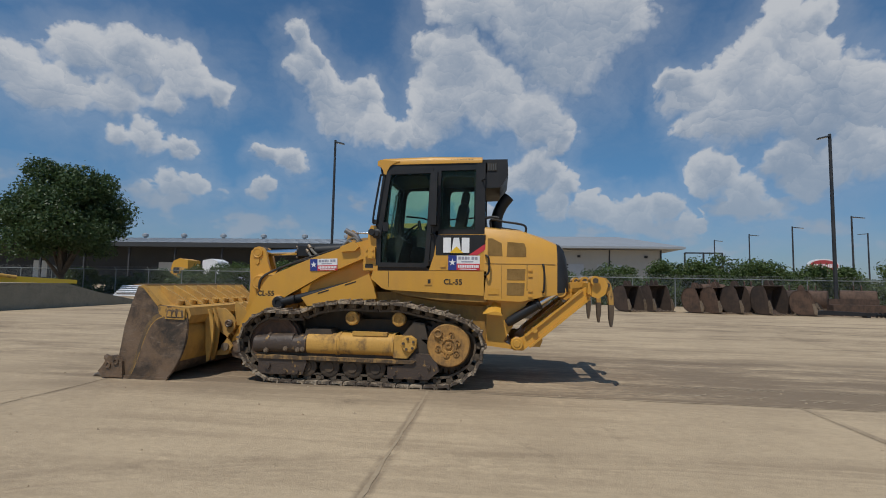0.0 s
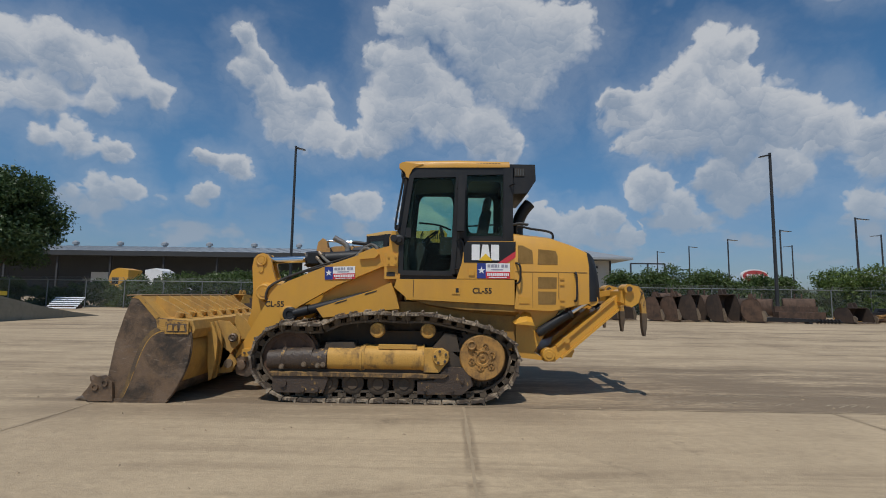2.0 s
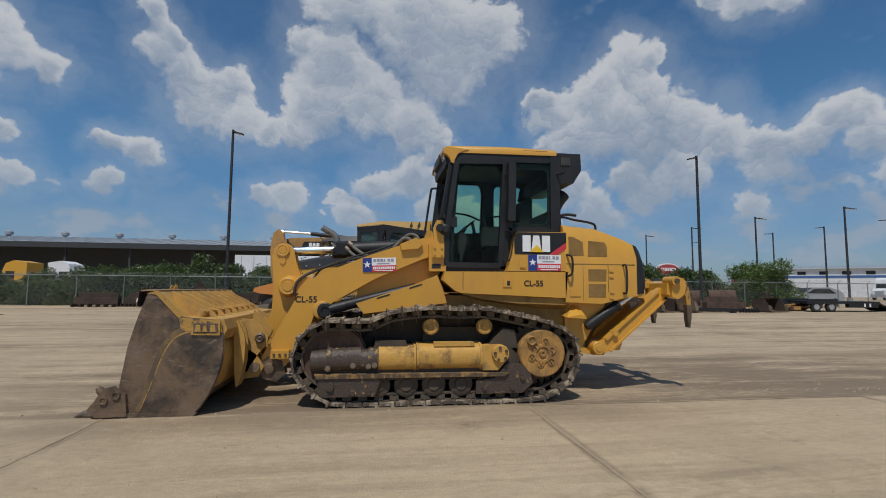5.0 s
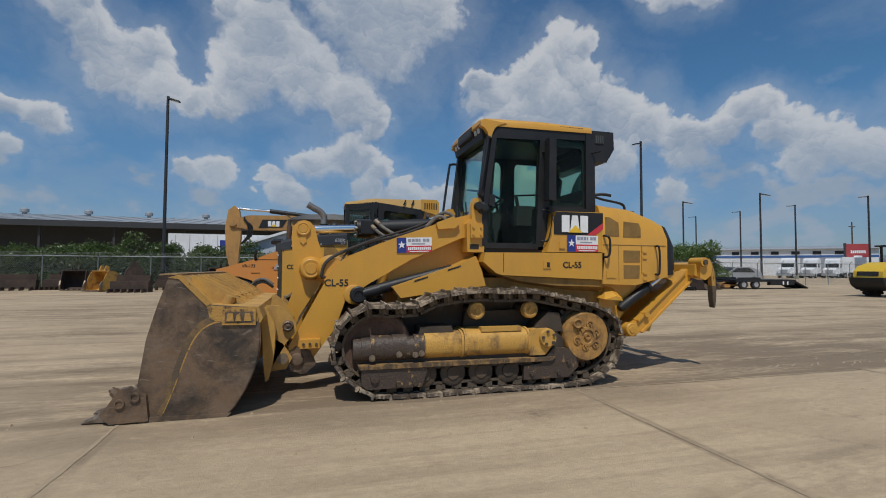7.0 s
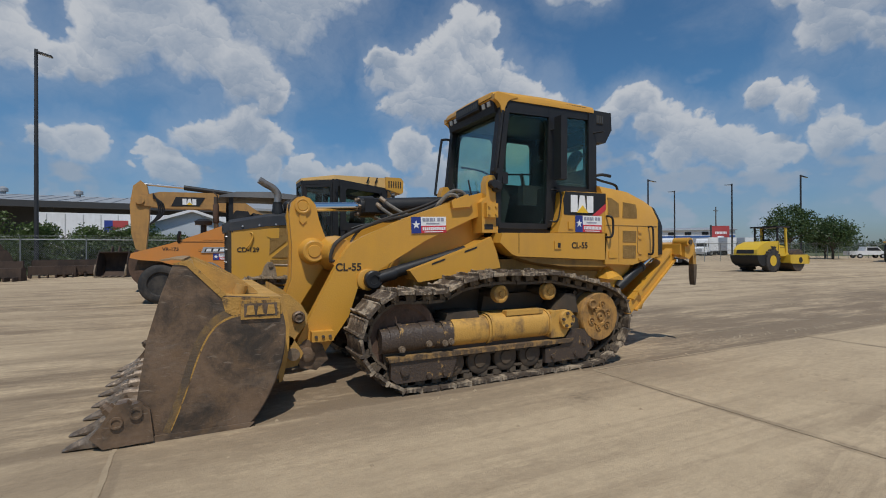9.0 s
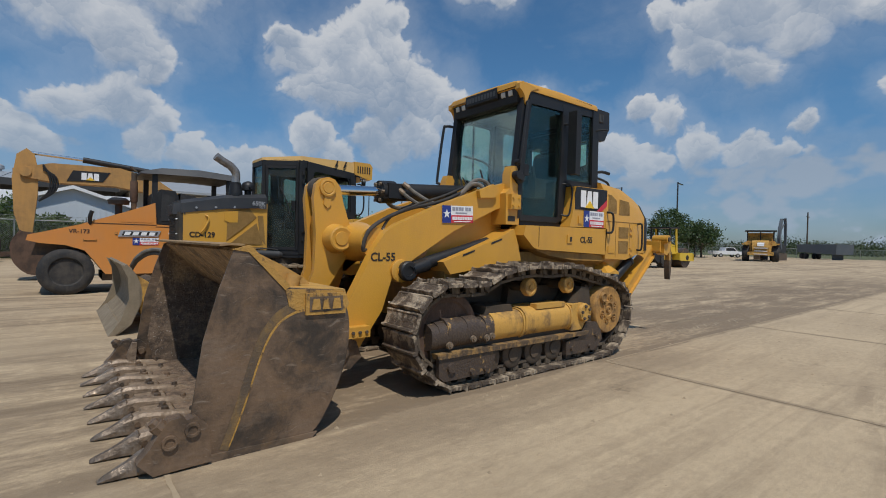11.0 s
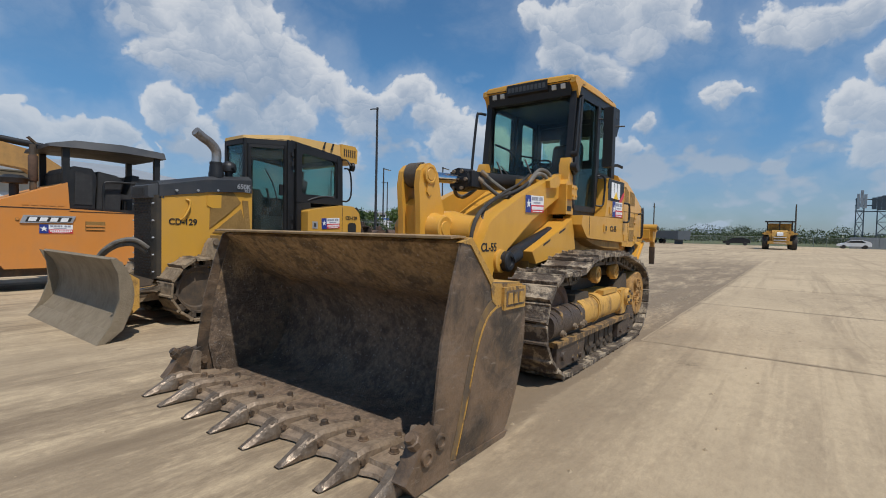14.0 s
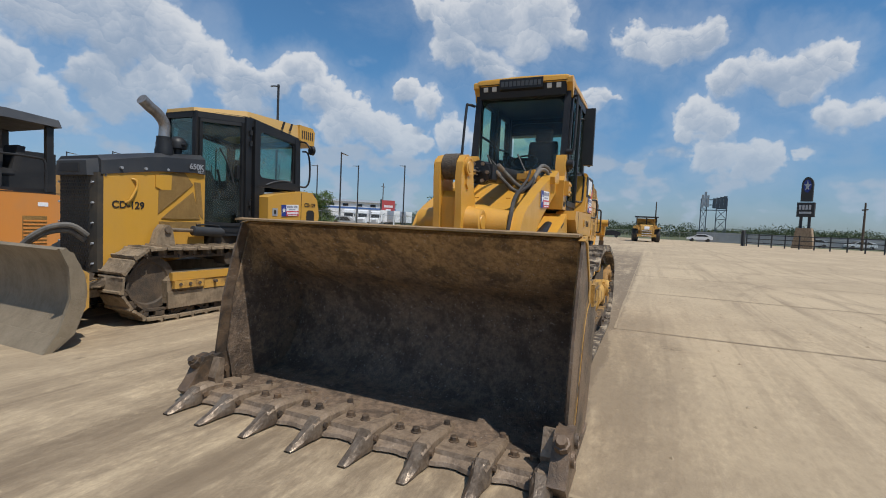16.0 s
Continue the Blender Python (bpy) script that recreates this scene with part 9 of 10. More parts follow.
# ---- lamp posts ----
def build_lamp_post(x, y, h, r, arm=0.9, turn=0.0):
    p = thing("street_lamp", x, y, 0, turn, "tall dark bronze lamp post with flat head", "street lamp", "yard lamp posts")
    part("pole", cyl(B(), (0, 0, 0), (0, 0, h), r, r * 0.75, 12), POLE, p, "dark square-edged pole")
    part("base", cyl(B(), (0, 0, 0), (0, 0, 0.6), 0.32, 0.30, 14), WALL_CONCRETE, p, "concrete footing")
    head = part("lamp_head", prism(B(), [(0.0, h - 0.10), (arm, h - 0.28), (arm, h - 0.36), (0.0, h - 0.20)], -0.16, 0.16), POLE, p, "flat lamp head", bevel=0.02)
    part("lens", prism(B(), [(0.25, h - 0.255), (arm - 0.05, h - 0.355), (arm - 0.05, h - 0.37), (0.25, h - 0.27)], -0.12, 0.12), LAMP_GLASS, head)
    return p


build_lamp_post(-13.45, 37.2, 13.1, 0.12, 0.75)
build_lamp_post(22.82, 34.97, 12.25, 0.125, 0.75, 180)
for x, y, turn in ((54.4, 64.6, 0), (58.5, 54.4, 0), (75.8, 51.6, 180), (75.4, 62.3, 180), (74.1, 71.8, 180), (73.0, 81.3, 180), (75.4, 41.0, 0), (50.2, 116.2, 0), (51.5, 103.5, 0), (52.0, 90.0, 0), (52.8, 77.0, 0), (71.2, 99.8, 180)):
    build_lamp_post(x, y, 12.6, 0.15, 1.8, turn)


# ---- buildings ----
ROOF_METAL = paint("roof_metal", (0.34, 0.36, 0.38), 0.5, (0.25, 0.26, 0.27), 0.4, 0.15, metal=0.3)
METAL_WALL = paint("metal_wall", (0.55, 0.55, 0.53), 0.55, (0.42, 0.41, 0.39), 0.35, 0.3)
SHED_WALL = paint("shed_wall", (0.50, 0.54, 0.58), 0.5, (0.40, 0.42, 0.44), 0.35, 0.5)
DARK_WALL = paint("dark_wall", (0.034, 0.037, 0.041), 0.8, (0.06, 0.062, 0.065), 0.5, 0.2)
HIP_WALL = paint("tan_metal_wall", (0.40, 0.385, 0.35), 0.55, (0.30, 0.29, 0.265), 0.35, 0.3)
BLUE_TRIM = paint("blue_trim", (0.05, 0.12, 0.32), 0.5, (0.08, 0.14, 0.28), 0.3, 0.5)
BARRIER_GREY = paint("barrier_grey", (0.20, 0.215, 0.225), 0.8, (0.28, 0.28, 0.27), 0.5, 0.6)
BRICK_RED = paint("red_panel", (0.38, 0.05, 0.05), 0.5, (0.3, 0.06, 0.06), 0.3, 0.5)


def build_warehouse():
    w = thing("warehouse", -66.0, 88.0, 0, 0, "long grey metal-roofed freight terminal, dark dock canopy", "building")
    L, R = -64.0, 66.0
    # wall painted near black for the shade inside the open dock
    part("wall", box(B(), L, R, 0.0, 20.0, 0.0, 8.0), DARK_WALL, w, "near-black back wall standing in for the shade of the open dock")
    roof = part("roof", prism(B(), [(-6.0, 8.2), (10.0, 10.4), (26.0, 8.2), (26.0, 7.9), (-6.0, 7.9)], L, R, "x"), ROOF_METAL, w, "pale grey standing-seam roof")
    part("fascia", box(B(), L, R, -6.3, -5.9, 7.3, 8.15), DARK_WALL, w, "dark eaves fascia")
    for i in range(66):
        x = L + (R - L) * i / 65
        part("seam", prism(B(), [(-6.0, 8.22), (10.0, 10.42), (10.0, 10.48), (-6.0, 8.28)], x - 0.04, x + 0.04, "x"), ROOF_METAL, roof)
    for i in range(14):
        x = L + 4 + (R - L - 8) * i / 13
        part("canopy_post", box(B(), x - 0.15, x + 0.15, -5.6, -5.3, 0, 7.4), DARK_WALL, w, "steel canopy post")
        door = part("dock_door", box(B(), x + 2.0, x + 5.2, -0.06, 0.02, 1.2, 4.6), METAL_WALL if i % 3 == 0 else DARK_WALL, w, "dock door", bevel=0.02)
        part("roof_vent", lathe(B(), (x, 10.0, 10.3), (x, 10.0, 11.5), [(0, 0.35), (0.3, 0.35), (0.35, 0.65), (0.75, 0.65), (1, 0.2)], 12), ROOF_METAL, roof, "round roof ventilator")


build_warehouse()


def build_hip_building():
    b = thing("service_building", 16.5, 86.0, 0, 0, "white-walled service building with grey hip roof", "building")
    part("wall", box(B(), -15.0, 11.8, 0.0, 16.0, 0.0, 7.8), HIP_WALL, b, "off-white ribbed metal wall")
    bm = B()
    e = [(-17.5, -2.5), (15.0, -2.5), (15.0, 18.5), (-17.5, 18.5)]
    lo = [bm.verts.new((x, y, 7.9)) for x, y in e]
    mid = [bm.verts.new((x, y, 8.25)) for x, y in e]
    rid = [bm.verts.new((-10.0, 8.0, 10.9)), bm.verts.new((6.5, 8.0, 10.9))]
    bm.faces.new(lo[::-1])
    for i in range(4):
        bm.faces.new((lo[i], lo[(i + 1) % 4], mid[(i + 1) % 4], mid[i]))
    bm.faces.new((mid[0], mid[1], rid[1], rid[0]))
    bm.faces.new((mid[2], mid[3], rid[0], rid[1]))
    bm.faces.new((mid[1], mid[2], rid[1]))
    bm.faces.new((mid[3], mid[0], rid[0]))
    part("roof", bm, ROOF_METAL, b, "grey metal hip roof")
    for x in (-12.0, -5.5, 1.0):
        d = part("roller_door", box(B(), x, x + 4.2, -0.08, 0.02, 0.0, 5.2), SILVER, b, "pale roller door")
    part("corner_trim", box(B(), 11.6, 11.9, -0.1, 0.2, 0, 7.8), DARK_WALL, b)
    part("downpipe", box(B(), 3.0, 3.2, -0.15, 0.0, 0, 7.8), DARK_WALL, b)
    part("wall_lamp", box(B(), -2.4, -1.9, -0.3, 0.0, 6.4, 6.8), DARK_WALL, b)
    part("wall_lamp", box(B(), 9.0, 9.5, -0.3, 0.0, 6.4, 6.8), DARK_WALL, b)


build_hip_building()


def build_shed():
    s = thing("metal_shed", -5.55, 40.0, 0, 0, "pale ribbed metal shed with white gable trim", "shed")
    half, eave, top = 5.1, 2.5, 4.29
    wall = part("wall", prism(B(), [(-half, 0), (half, 0), (half, eave), (0, top - 0.1), (-half, eave)], 0.0, 9.0), SHED_WALL, s, "pale blue-grey ribbed wall")
    for i in range(33):
        x = -half + 0.15 + 0.30 * i
        z = eave + (top - 0.15 - eave) * (1 - abs(x) / half)
        part("rib", box(B(), x - 0.02, x + 0.02, -0.03, 0.01, 0, z), SHED_WALL, wall)
    bm = B()
    for sd in (-1, 1):
        prism(bm, [(0, top + 0.08), (sd * (half + 0.35), eave - 0.02), (sd * (half + 0.35), eave - 0.2), (0, top - 0.12)], -0.35, 9.3)
    part("roof", bm, WHITE_PAINT, s, "white metal roof and trim")


build_shed()


def wheels_row(parent, xs, ys, r, w):
    for x in xs:
        for y in ys:
            t = part("wheel", tyre(B(), x, r, y - w / 2, y + w / 2, r, r * 0.55, 20), RUBBER, parent, "black tyre")
            part("rim", wheel(B(), x, r, y - w / 2, y + w / 2, [(0.05, r * 0.55), (0.2, r * 0.3), (0.2, 0)], 14), SILVER, t)


def build_trailer(x, y, length, turn, label, red=False):
    t = thing("box_trailer", x, y, 0, turn, label, "trailer", "parked trailers")
    body = part("body", box(B(), 0, length, -1.3, 1.3, 1.15, 4.1), WHITE_PAINT, t, "white box body", bevel=0.04)
    for i in range(int(length / 1.2)):
        part("side_rib", box(B(), 0.6 + 1.2 * i, 0.66 + 1.2 * i, -1.32, -1.29, 1.25, 4.0), SILVER, body)
    part("rail", box(B(), 0, length, -1.32, 1.32, 1.05, 1.16), SILVER, t)
    if red:
        part("red_square", box(B(), length * 0.33, length * 0.33 + 1.1, -1.325, -1.3, 1.7, 3.6), BRICK_RED, body)
        part("blue_square", box(B(), length * 0.33 - 0.6, length * 0.33, -1.325, -1.3, 2.0, 3.6), BLUE, body)
    wheels_row(t, (length - 1.2, length - 2.4), (-1.0, 1.0), 0.5, 0.5)
    part("landing_leg", box(B(), 2.0, 2.15, -0.8, 0.8, 0.0, 1.1), DARK_WALL, t)
    return t


trailer = build_trailer(-16.7, 52.0, 15.3, 0, "white box trailer with red and blue squares", True)
trailer.matrix_basis = trailer.matrix_basis @ Matrix.Diagonal((1, 1, 1.12, 1))
for i, (x, y) in enumerate(((97.5, 69.0), (102.6, 68.0), (107.5, 67.0))):
    build_trailer(x, y, 10.0, 78, "pale grey box trailer parked in a row")


def build_truck_tractor(x, y, turn, mat, label, far=True):
    t = thing("truck_tractor", x, y, 0, turn, label, "truck", "parked trucks")
    cab = part("cab", prism(B(), [(0.9, 0.9), (3.1, 0.9), (3.1, 3.55), (2.0, 3.75), (1.3, 3.45), (1.1, 2.9), (0.95, 2.0)], -1.15, 1.15), mat, t, "high-roofed sleeper cab", bevel=0.06)
    part("hood", prism(B(), [(-1.0, 0.9), (1.0, 0.8), (1.0, 2.0), (-0.4, 1.85), (-0.95, 1.6)], -0.95, 0.95), mat, t, "sloped hood", bevel=0.08)
    part("windscreen", prism(B(), [(0.93, 2.0), (1.08, 2.0), (1.22, 2.75), (1.08, 2.78)], -1.0, 1.0), BLACK, cab, "dark windscreen")
    for sd in (-1, 1):
        part("side_window", box(B(), 1.35, 2.1, sd * 1.14, sd * 1.165, 2.0, 2.7), BLACK, cab)
        part("headlamp", box(B(), -0.9, -0.6, sd * 0.7, sd * 1.0, 1.1, 1.35), LAMP_GLASS, t)
        part("fender", prism(B(), [(-0.8, 0.75), (-0.6, 1.25), (0.4, 1.25), (0.7, 0.75)], sd * 0.8, sd * 1.2), mat, t, bevel=0.05)
    part("grille", box(B(), -1.04, -0.9, -0.55, 0.55, 0.95, 1.55), SILVER, t, "bright grille")
    part("bumper", box(B(), -1.2, -0.9, -1.15, 1.15, 0.45, 0.85), SILVER, t, bevel=0.04)
    part("chassis", box(B(), 0.0, 6.0, -0.45, 0.45, 0.65, 0.95), DARK_WALL, t)
    wheels_row(t, (0.0, 4.4, 5.6), (-1.0, 1.0), 0.5, 0.35)
    return t


YELLOW_TRUCK = paint("truck_yellow", (0.62, 0.32, 0.03), 0.4, (0.4, 0.25, 0.08), 0.2, 1.0)
build_truck_tractor(-38.6, 52.0, 0, YELLOW_TRUCK, "yellow-orange sleeper truck parked beyond the fence")
build_truck_tractor(-30.6, 52.0, 180, WHITE_PAINT, "white sleeper truck parked beyond the fence")
for i in range(3):
    build_truck_tractor(80.2 + 5.0 * i, 68.0 - 0.4 * i, 22, WHITE_PAINT, "white truck tractor parked in a row")
build_truck_tractor(63.0, 79.0, 40, BRICK_RED, "red truck tractor far off in the lot")


def build_car(x, y, turn, mat, label, pickup=False):
    c = thing("car" if not pickup else "pickup_truck", x, y, 0, turn, label, "car" if not pickup else "pickup")
    if pickup:
        side = [(-2.7, 0.5), (2.6, 0.5), (2.65, 0.95), (1.4, 1.08), (0.8, 1.7), (-0.6, 1.72), (-0.8, 1.1), (-2.7, 1.08)]
    else:
        side = [(-2.3, 0.45), (2.3, 0.4), (2.35, 0.75), (1.4, 1.0), (0.5, 1.5), (-1.0, 1.55), (-2.0, 1.25), (-2.3, 1.0)]
    body = part("body", prism(B(), side, -0.9, 0.9), mat, c, "painted car body", bevel=0.08, seg=2)
    win = [(0.45, 1.42), (1.15, 1.05), (-1.6, 1.05), (-0.95, 1.45)] if not pickup else [(0.75, 1.6), (1.2, 1.12), (-0.55, 1.12), (-0.55, 1.6)]
    for sd in (-1, 1):
        part("side_window", prism(B(), win, sd * 0.895, sd * 0.912), BLACK, body)
        part("lamp", box(B(), 2.1, 2.34, sd * 0.5, sd * 0.85, 0.65, 0.8), LAMP_GLASS, body)
    part("windscreen", prism(B(), [(1.38, 1.03), (1.44, 1.03), (0.56, 1.5), (0.5, 1.5)], -0.75, 0.75), BLACK, body)
    wheels_row(c, (-1.45, 1.45), (-0.85, 0.85), 0.34, 0.24)
    return c


suv = build_car(37.9, 40.0, 172, SILVER, "silver sport utility car parked behind the fence")
suv.matrix_basis = suv.matrix_basis @ Matrix.Diagonal((1.0, 1.05, 1.14, 1))
build_car(102.4, 14.2, 92, BLACK, "dark car far off on the road")
build_car(102.6, -3.4, 92, WHITE_PAINT, "white car far off on the road")
build_car(83.7, 36.2, -40, WHITE_PAINT, "white pickup far off by the road", True)
build_car(104.0, -30.0, 95, WHITE_PAINT, "white car far off behind the low fence")
build_car(99.0, -21.5, 95, SILVER, "pale sedan behind the low fence")


# ---- signs ----
def build_oval_sign():
    s = thing("oval_sign", 60.6, 96.0, 0, 0, "red oval roadside sign with white edge on posts", "sign")
    def oval(rx, rz, y0, y1):
        return prism(B(), [(rx * math.cos(2 * math.pi * i / 36), 5.9 + rz * math.sin(2 * math.pi * i / 36)) for i in range(36)], y0, y1)
    part("white_edge", oval(4.1, 1.35, -0.2, 0.4), WHITE_PAINT, s, "white rim")
    part("red_face", oval(3.75, 1.1, -0.26, -0.19), BRICK_RED, s, "red oval face")
    bars("writing", [(-2.6 + 0.6 * i, -2.2 + 0.6 * i, 5.55, 6.25) for i in range(9)], WHITE, s, pose(0, -0.28, 0), lift=0.02)
    for x in (-2.2, 2.2):
        part("post", box(B(), x - 0.2, x + 0.2, -0.1, 0.3, 0, 4.8), DARK_WALL, s)
    part("lower_panel", box(B(), -1.6, 1.6, -0.15, 0.2, 3.5, 4.4), INK, s, "small dark panel")
    s.matrix_basis = s.matrix_basis @ Matrix.Diagonal((0.66, 1, 1.0, 1))


build_oval_sign()


def build_frame_sign():
    s = thing("empty_sign_frame", 46.0, 112.0, 0, 0, "empty rectangular billboard frame on posts", "billboard")
    bm = B()
    for p, q in (((-4, 0, 6), (4, 0, 6)), ((-4, 0, 9.2), (4, 0, 9.2)), ((-4, 0, 6), (-4, 0, 9.2)), ((4, 0, 6), (4, 0, 9.2)), ((0, 0, 6), (0, 0, 9.2))):
        frame_bar(bm, p, q, 0.3, 0.3)
    part("frame", bm, POLE, s)
    for x in (-4, 0):
        part("post", box(B(), x - 0.2, x + 0.2, -0.2, 0.2, 0, 6.2), POLE, s)


build_frame_sign()


def build_billboard():
    s = thing("red_billboard", 105.0, 72.2, 0, -36, "red billboard with pale bars of writing", "billboard")
    part("panel", box(B(), -4.2, 4.2, -0.2, 0.2, 3.4, 7.2), BRICK_RED, s, "red panel")
    bars("writing", [(-2.6 + 0.7 * i, -2.1 + 0.7 * i, 5.2, 5.8) for i in range(8)] + [(-1.5, 1.5, 4.2, 4.7)], WHITE, s, pose(0, -0.22, 0), lift=0.02)
    s.matrix_basis = s.matrix_basis @ Matrix.Diagonal((0.46, 0.6, 0.97, 1))
    part("edge_panel", box(B(), -5.0, -4.2, -0.25, 0.25, 3.2, 7.4), DARK_WALL, s)
    for x in (-3, 3):
        part("post", box(B(), x - 0.2, x + 0.2, -0.1, 0.2, 0, 3.5), DARK_WALL, s)


build_billboard()


def build_dark_fence():
    f = thing("dark_rail_fence", 77.0, -7.6, 0, math.degrees(math.atan2(-11.8, -13.4)), "low dark steel rail fence with gate posts", "fence")
    L = 17.8
    for i in range(10):
        part("post", box(B(), i * L / 9 - 0.06, i * L / 9 + 0.06, -0.06, 0.06, 0, 1.9), POLE, f)
    for z in (0.5, 1.1, 1.7):
        part("rail", box(B(), 0.06, L - 0.06, -0.03, 0.03, z, z + 0.1), POLE, f)
    for x in (-0.6, L + 0.5):
        part("gate_post", box(B(), x - 0.2, x + 0.2, -0.2, 0.2, 0, 2.4), DARK_WALL, f)


build_dark_fence()

STONE = paint("rubble_stone", (0.36, 0.27, 0.18), 0.85, (0.20, 0.14, 0.09), 0.8, 1.2)


def build_pylon():
    s = thing("pylon_sign", 81.5, -15.8, 0, 245, "dark arched pylon sign with star on stone base", "sign")
    base = part("stone_base", prism(B(), [(-2.9, 0), (2.9, 0), (2.0, 4.0), (-2.0, 4.0)], -1.4, 1.4), STONE, s, "tan rubble stone base", bevel=0.1)
    rnd = random.Random(4)
    for j in range(7):
        z = 0.1 + 0.56 * j
        half = 2.85 - 0.13 * j - 0.1
        x = -half
        while x < half - 0.2:
            w = min(rnd.uniform(0.45, 0.9), half - x)
            part("stone", box(B(), x, x + w - 0.06, -1.46, -1.38, z, z + 0.5), STONE, base, bevel=0.03)
            x += w
    for x in (-1.1, 1.1):
        part("post", box(B(), x - 0.35, x + 0.35, -0.4, 0.4, 3.9, 6.4), DARK_WALL, s)
    board = part("board", box(B(), -2.3, 2.3, -0.8, 0.8, 6.2, 9.0), DARK_WALL, s, "dark sign board", bevel=0.1)
    bars("writing", [(-1.7 + 0.85 * i, -1.1 + 0.85 * i, 7.6, 8.5) for i in range(4)] + [(-1.6, 1.6, 6.8, 7.2)], SILVER, board, pose(0, -0.82, 0), lift=0.02)
    arch = [(-1.55, 9.2)] + [(1.55 * -math.cos(math.pi * i / 16), 12.4 + 1.55 * math.sin(math.pi * i / 16)) for i in range(17)] + [(1.55, 9.2)]
    a = part("arch", prism(B(), arch, -0.55, 0.55), DARK_WALL, s, "dark arched top", bevel=0.06)
    ring = [(1.05 * math.cos(2 * math.pi * i / 28), 12.2 + 1.25 * math.sin(2 * math.pi * i / 28)) for i in range(28)]
    part("disc", prism(B(), ring, -0.62, -0.54), BLUE, a)
    star = [((0.95 if i % 2 == 0 else 0.4) * math.cos(math.pi / 2 + math.pi * i / 5), 12.2 + (1.1 if i % 2 == 0 else 0.45) * math.sin(math.pi / 2 + math.pi * i / 5)) for i in range(10)]
    part("star", prism(B(), star, -0.68, -0.61), SILVER, a, "pale star")
    s.matrix_basis = s.matrix_basis @ Matrix.Diagonal((0.48, 0.48, 0.79, 1))


build_pylon()


def build_gantry():
    g = thing("lattice_billboard", 128.0, -8.2, 0, 255, "steel lattice billboard towers with bare panel frame", "billboard")
    for x, w in ((-3.4, 2.0), (2.6, 3.4)):
        bm = B()
        for dx in (-w / 2, w / 2):
            frame_bar(bm, (x + dx, 0, 0), (x + dx, 0, 11.6), 0.28, 0.28)
        for k in range(4):
            z = 0.4 + 2.8 * k
            frame_bar(bm, (x - w / 2, 0.02, z), (x + w / 2, 0.02, z + 2.7), 0.15, 0.15)
            frame_bar(bm, (x + w / 2, -0.02, z), (x - w / 2, -0.02, z + 2.7), 0.15, 0.15)
            frame_bar(bm, (x - w / 2, 0, z + 2.75), (x + w / 2, 0, z + 2.75), 0.15, 0.15)
        part("tower", bm, HAZED_STEEL, g, "dark steel lattice tower")
    bm = B()
    for z in (8.4, 9.8, 11.2):
        frame_bar(bm, (-4.6, -0.4, z), (4.6, -0.4, z), 0.22, 0.22)
    part("panel_frame", bm, HAZED_STEEL, g, "bare panel frame")
    for k, (x, z0, z1) in enumerate(((-4.2, 9.0, 12.6), (-3.3, 9.4, 13.4), (-2.4, 9.2, 12.4), (-0.4, 8.9, 11.6), (0.8, 8.8, 11.8), (2.0, 8.8, 12.0), (3.2, 8.8, 12.2))):
        part("panel", box(B(), x, x + 0.8 if k < 3 else x + 1.15, -0.65, -0.5, z0, z1), SILVER if k < 3 else HAZED_STEEL, g)
    g.matrix_basis = g.matrix_basis @ Matrix.Diagonal((0.66, 0.66, 0.92, 1))


build_gantry()


def build_radio_mast(x, y, h):
    m = thing("utility_pole", x, y, 0, 0, "thin bare utility pole far off", "utility pole", "utility poles")
    part("pole", cyl(B(), (0, 0, 0), (0, 0, h), 0.2, 0.13, 8), BARK, m)
    part("crossarm", box(B(), -1.0, 1.0, -0.08, 0.08, h - 1.2, h - 1.0), BARK, m)


for x, y, h in ((120, 83, 13.0), (130, 36, 10.5), (120, 5, 9.0), (87.1, -24.8, 7.6)):
    build_radio_mast(x, y, h)


# ---- loading ramp and things along the fence ----
def build_ramp():
    r = thing("loading_ramp", -22.0, 18.0, 0, 0, "grey concrete loading ramp with sloping end", "ramp")
    bm = B()
    prism(bm, [(-16.0, 0), (8.0, 0), (6.0, 0.28), (4.0, 0.64), (2.1, 1.09), (-16.0, 1.12)], 2.0, -5.0, "x")
    part("ramp_body", bm, WALL_CONCRETE, r, "stained cast concrete", bevel=0.03)
    part("kerb", prism(B(), [(-16.0, 1.11), (2.1, 1.08), (2.1, 1.12), (-16.0, 1.16)], 2.02, 1.7, "x"), WALL_CONCRETE, r, bevel=0.02)
    b = thing("backhoe_boom", -24.9, 20.6, 1.0, 62, "yellow detached boom lying on the ramp", "machine part")
    part("boom_plate", prism(B(), [(-4.5, 0.35), (-3.2, 1.0), (-1.8, 0.95), (0.2, 0.45), (3.6, 0.25), (3.6, 0.05), (0.0, 0.1), (-4.2, 0.05)], -0.2, 0.2), BRIGHT_YELLOW, b, "dusty yellow boom", bevel=0.04)
    part("cylinder", cyl(B(), (-2.5, -0.3, 0.9), (1.0, -0.3, 0.35), 0.09), DUSTY_YELLOW, b)


build_ramp()


def build_rack():
    r = thing("metal_rack", -28.5, 34.2, 0, 20, "pale slatted metal rack leaning on blocks", "rack")
    for i in range(6):
        st = B()
        k = len(st.verts)
        box(st, -0.9, 0.9, -0.9 + 0.34 * i, -0.74 + 0.34 * i, 0.40, 0.46)
        turned(st, k, pose(0, 0, 0, 24, 0, 0))
        part("slat", st, WHITE_PAINT, r)
    part("block", box(B(), -0.7, 0.7, -0.8, 0.8, 0, 0.22), RUST, r)


build_rack()


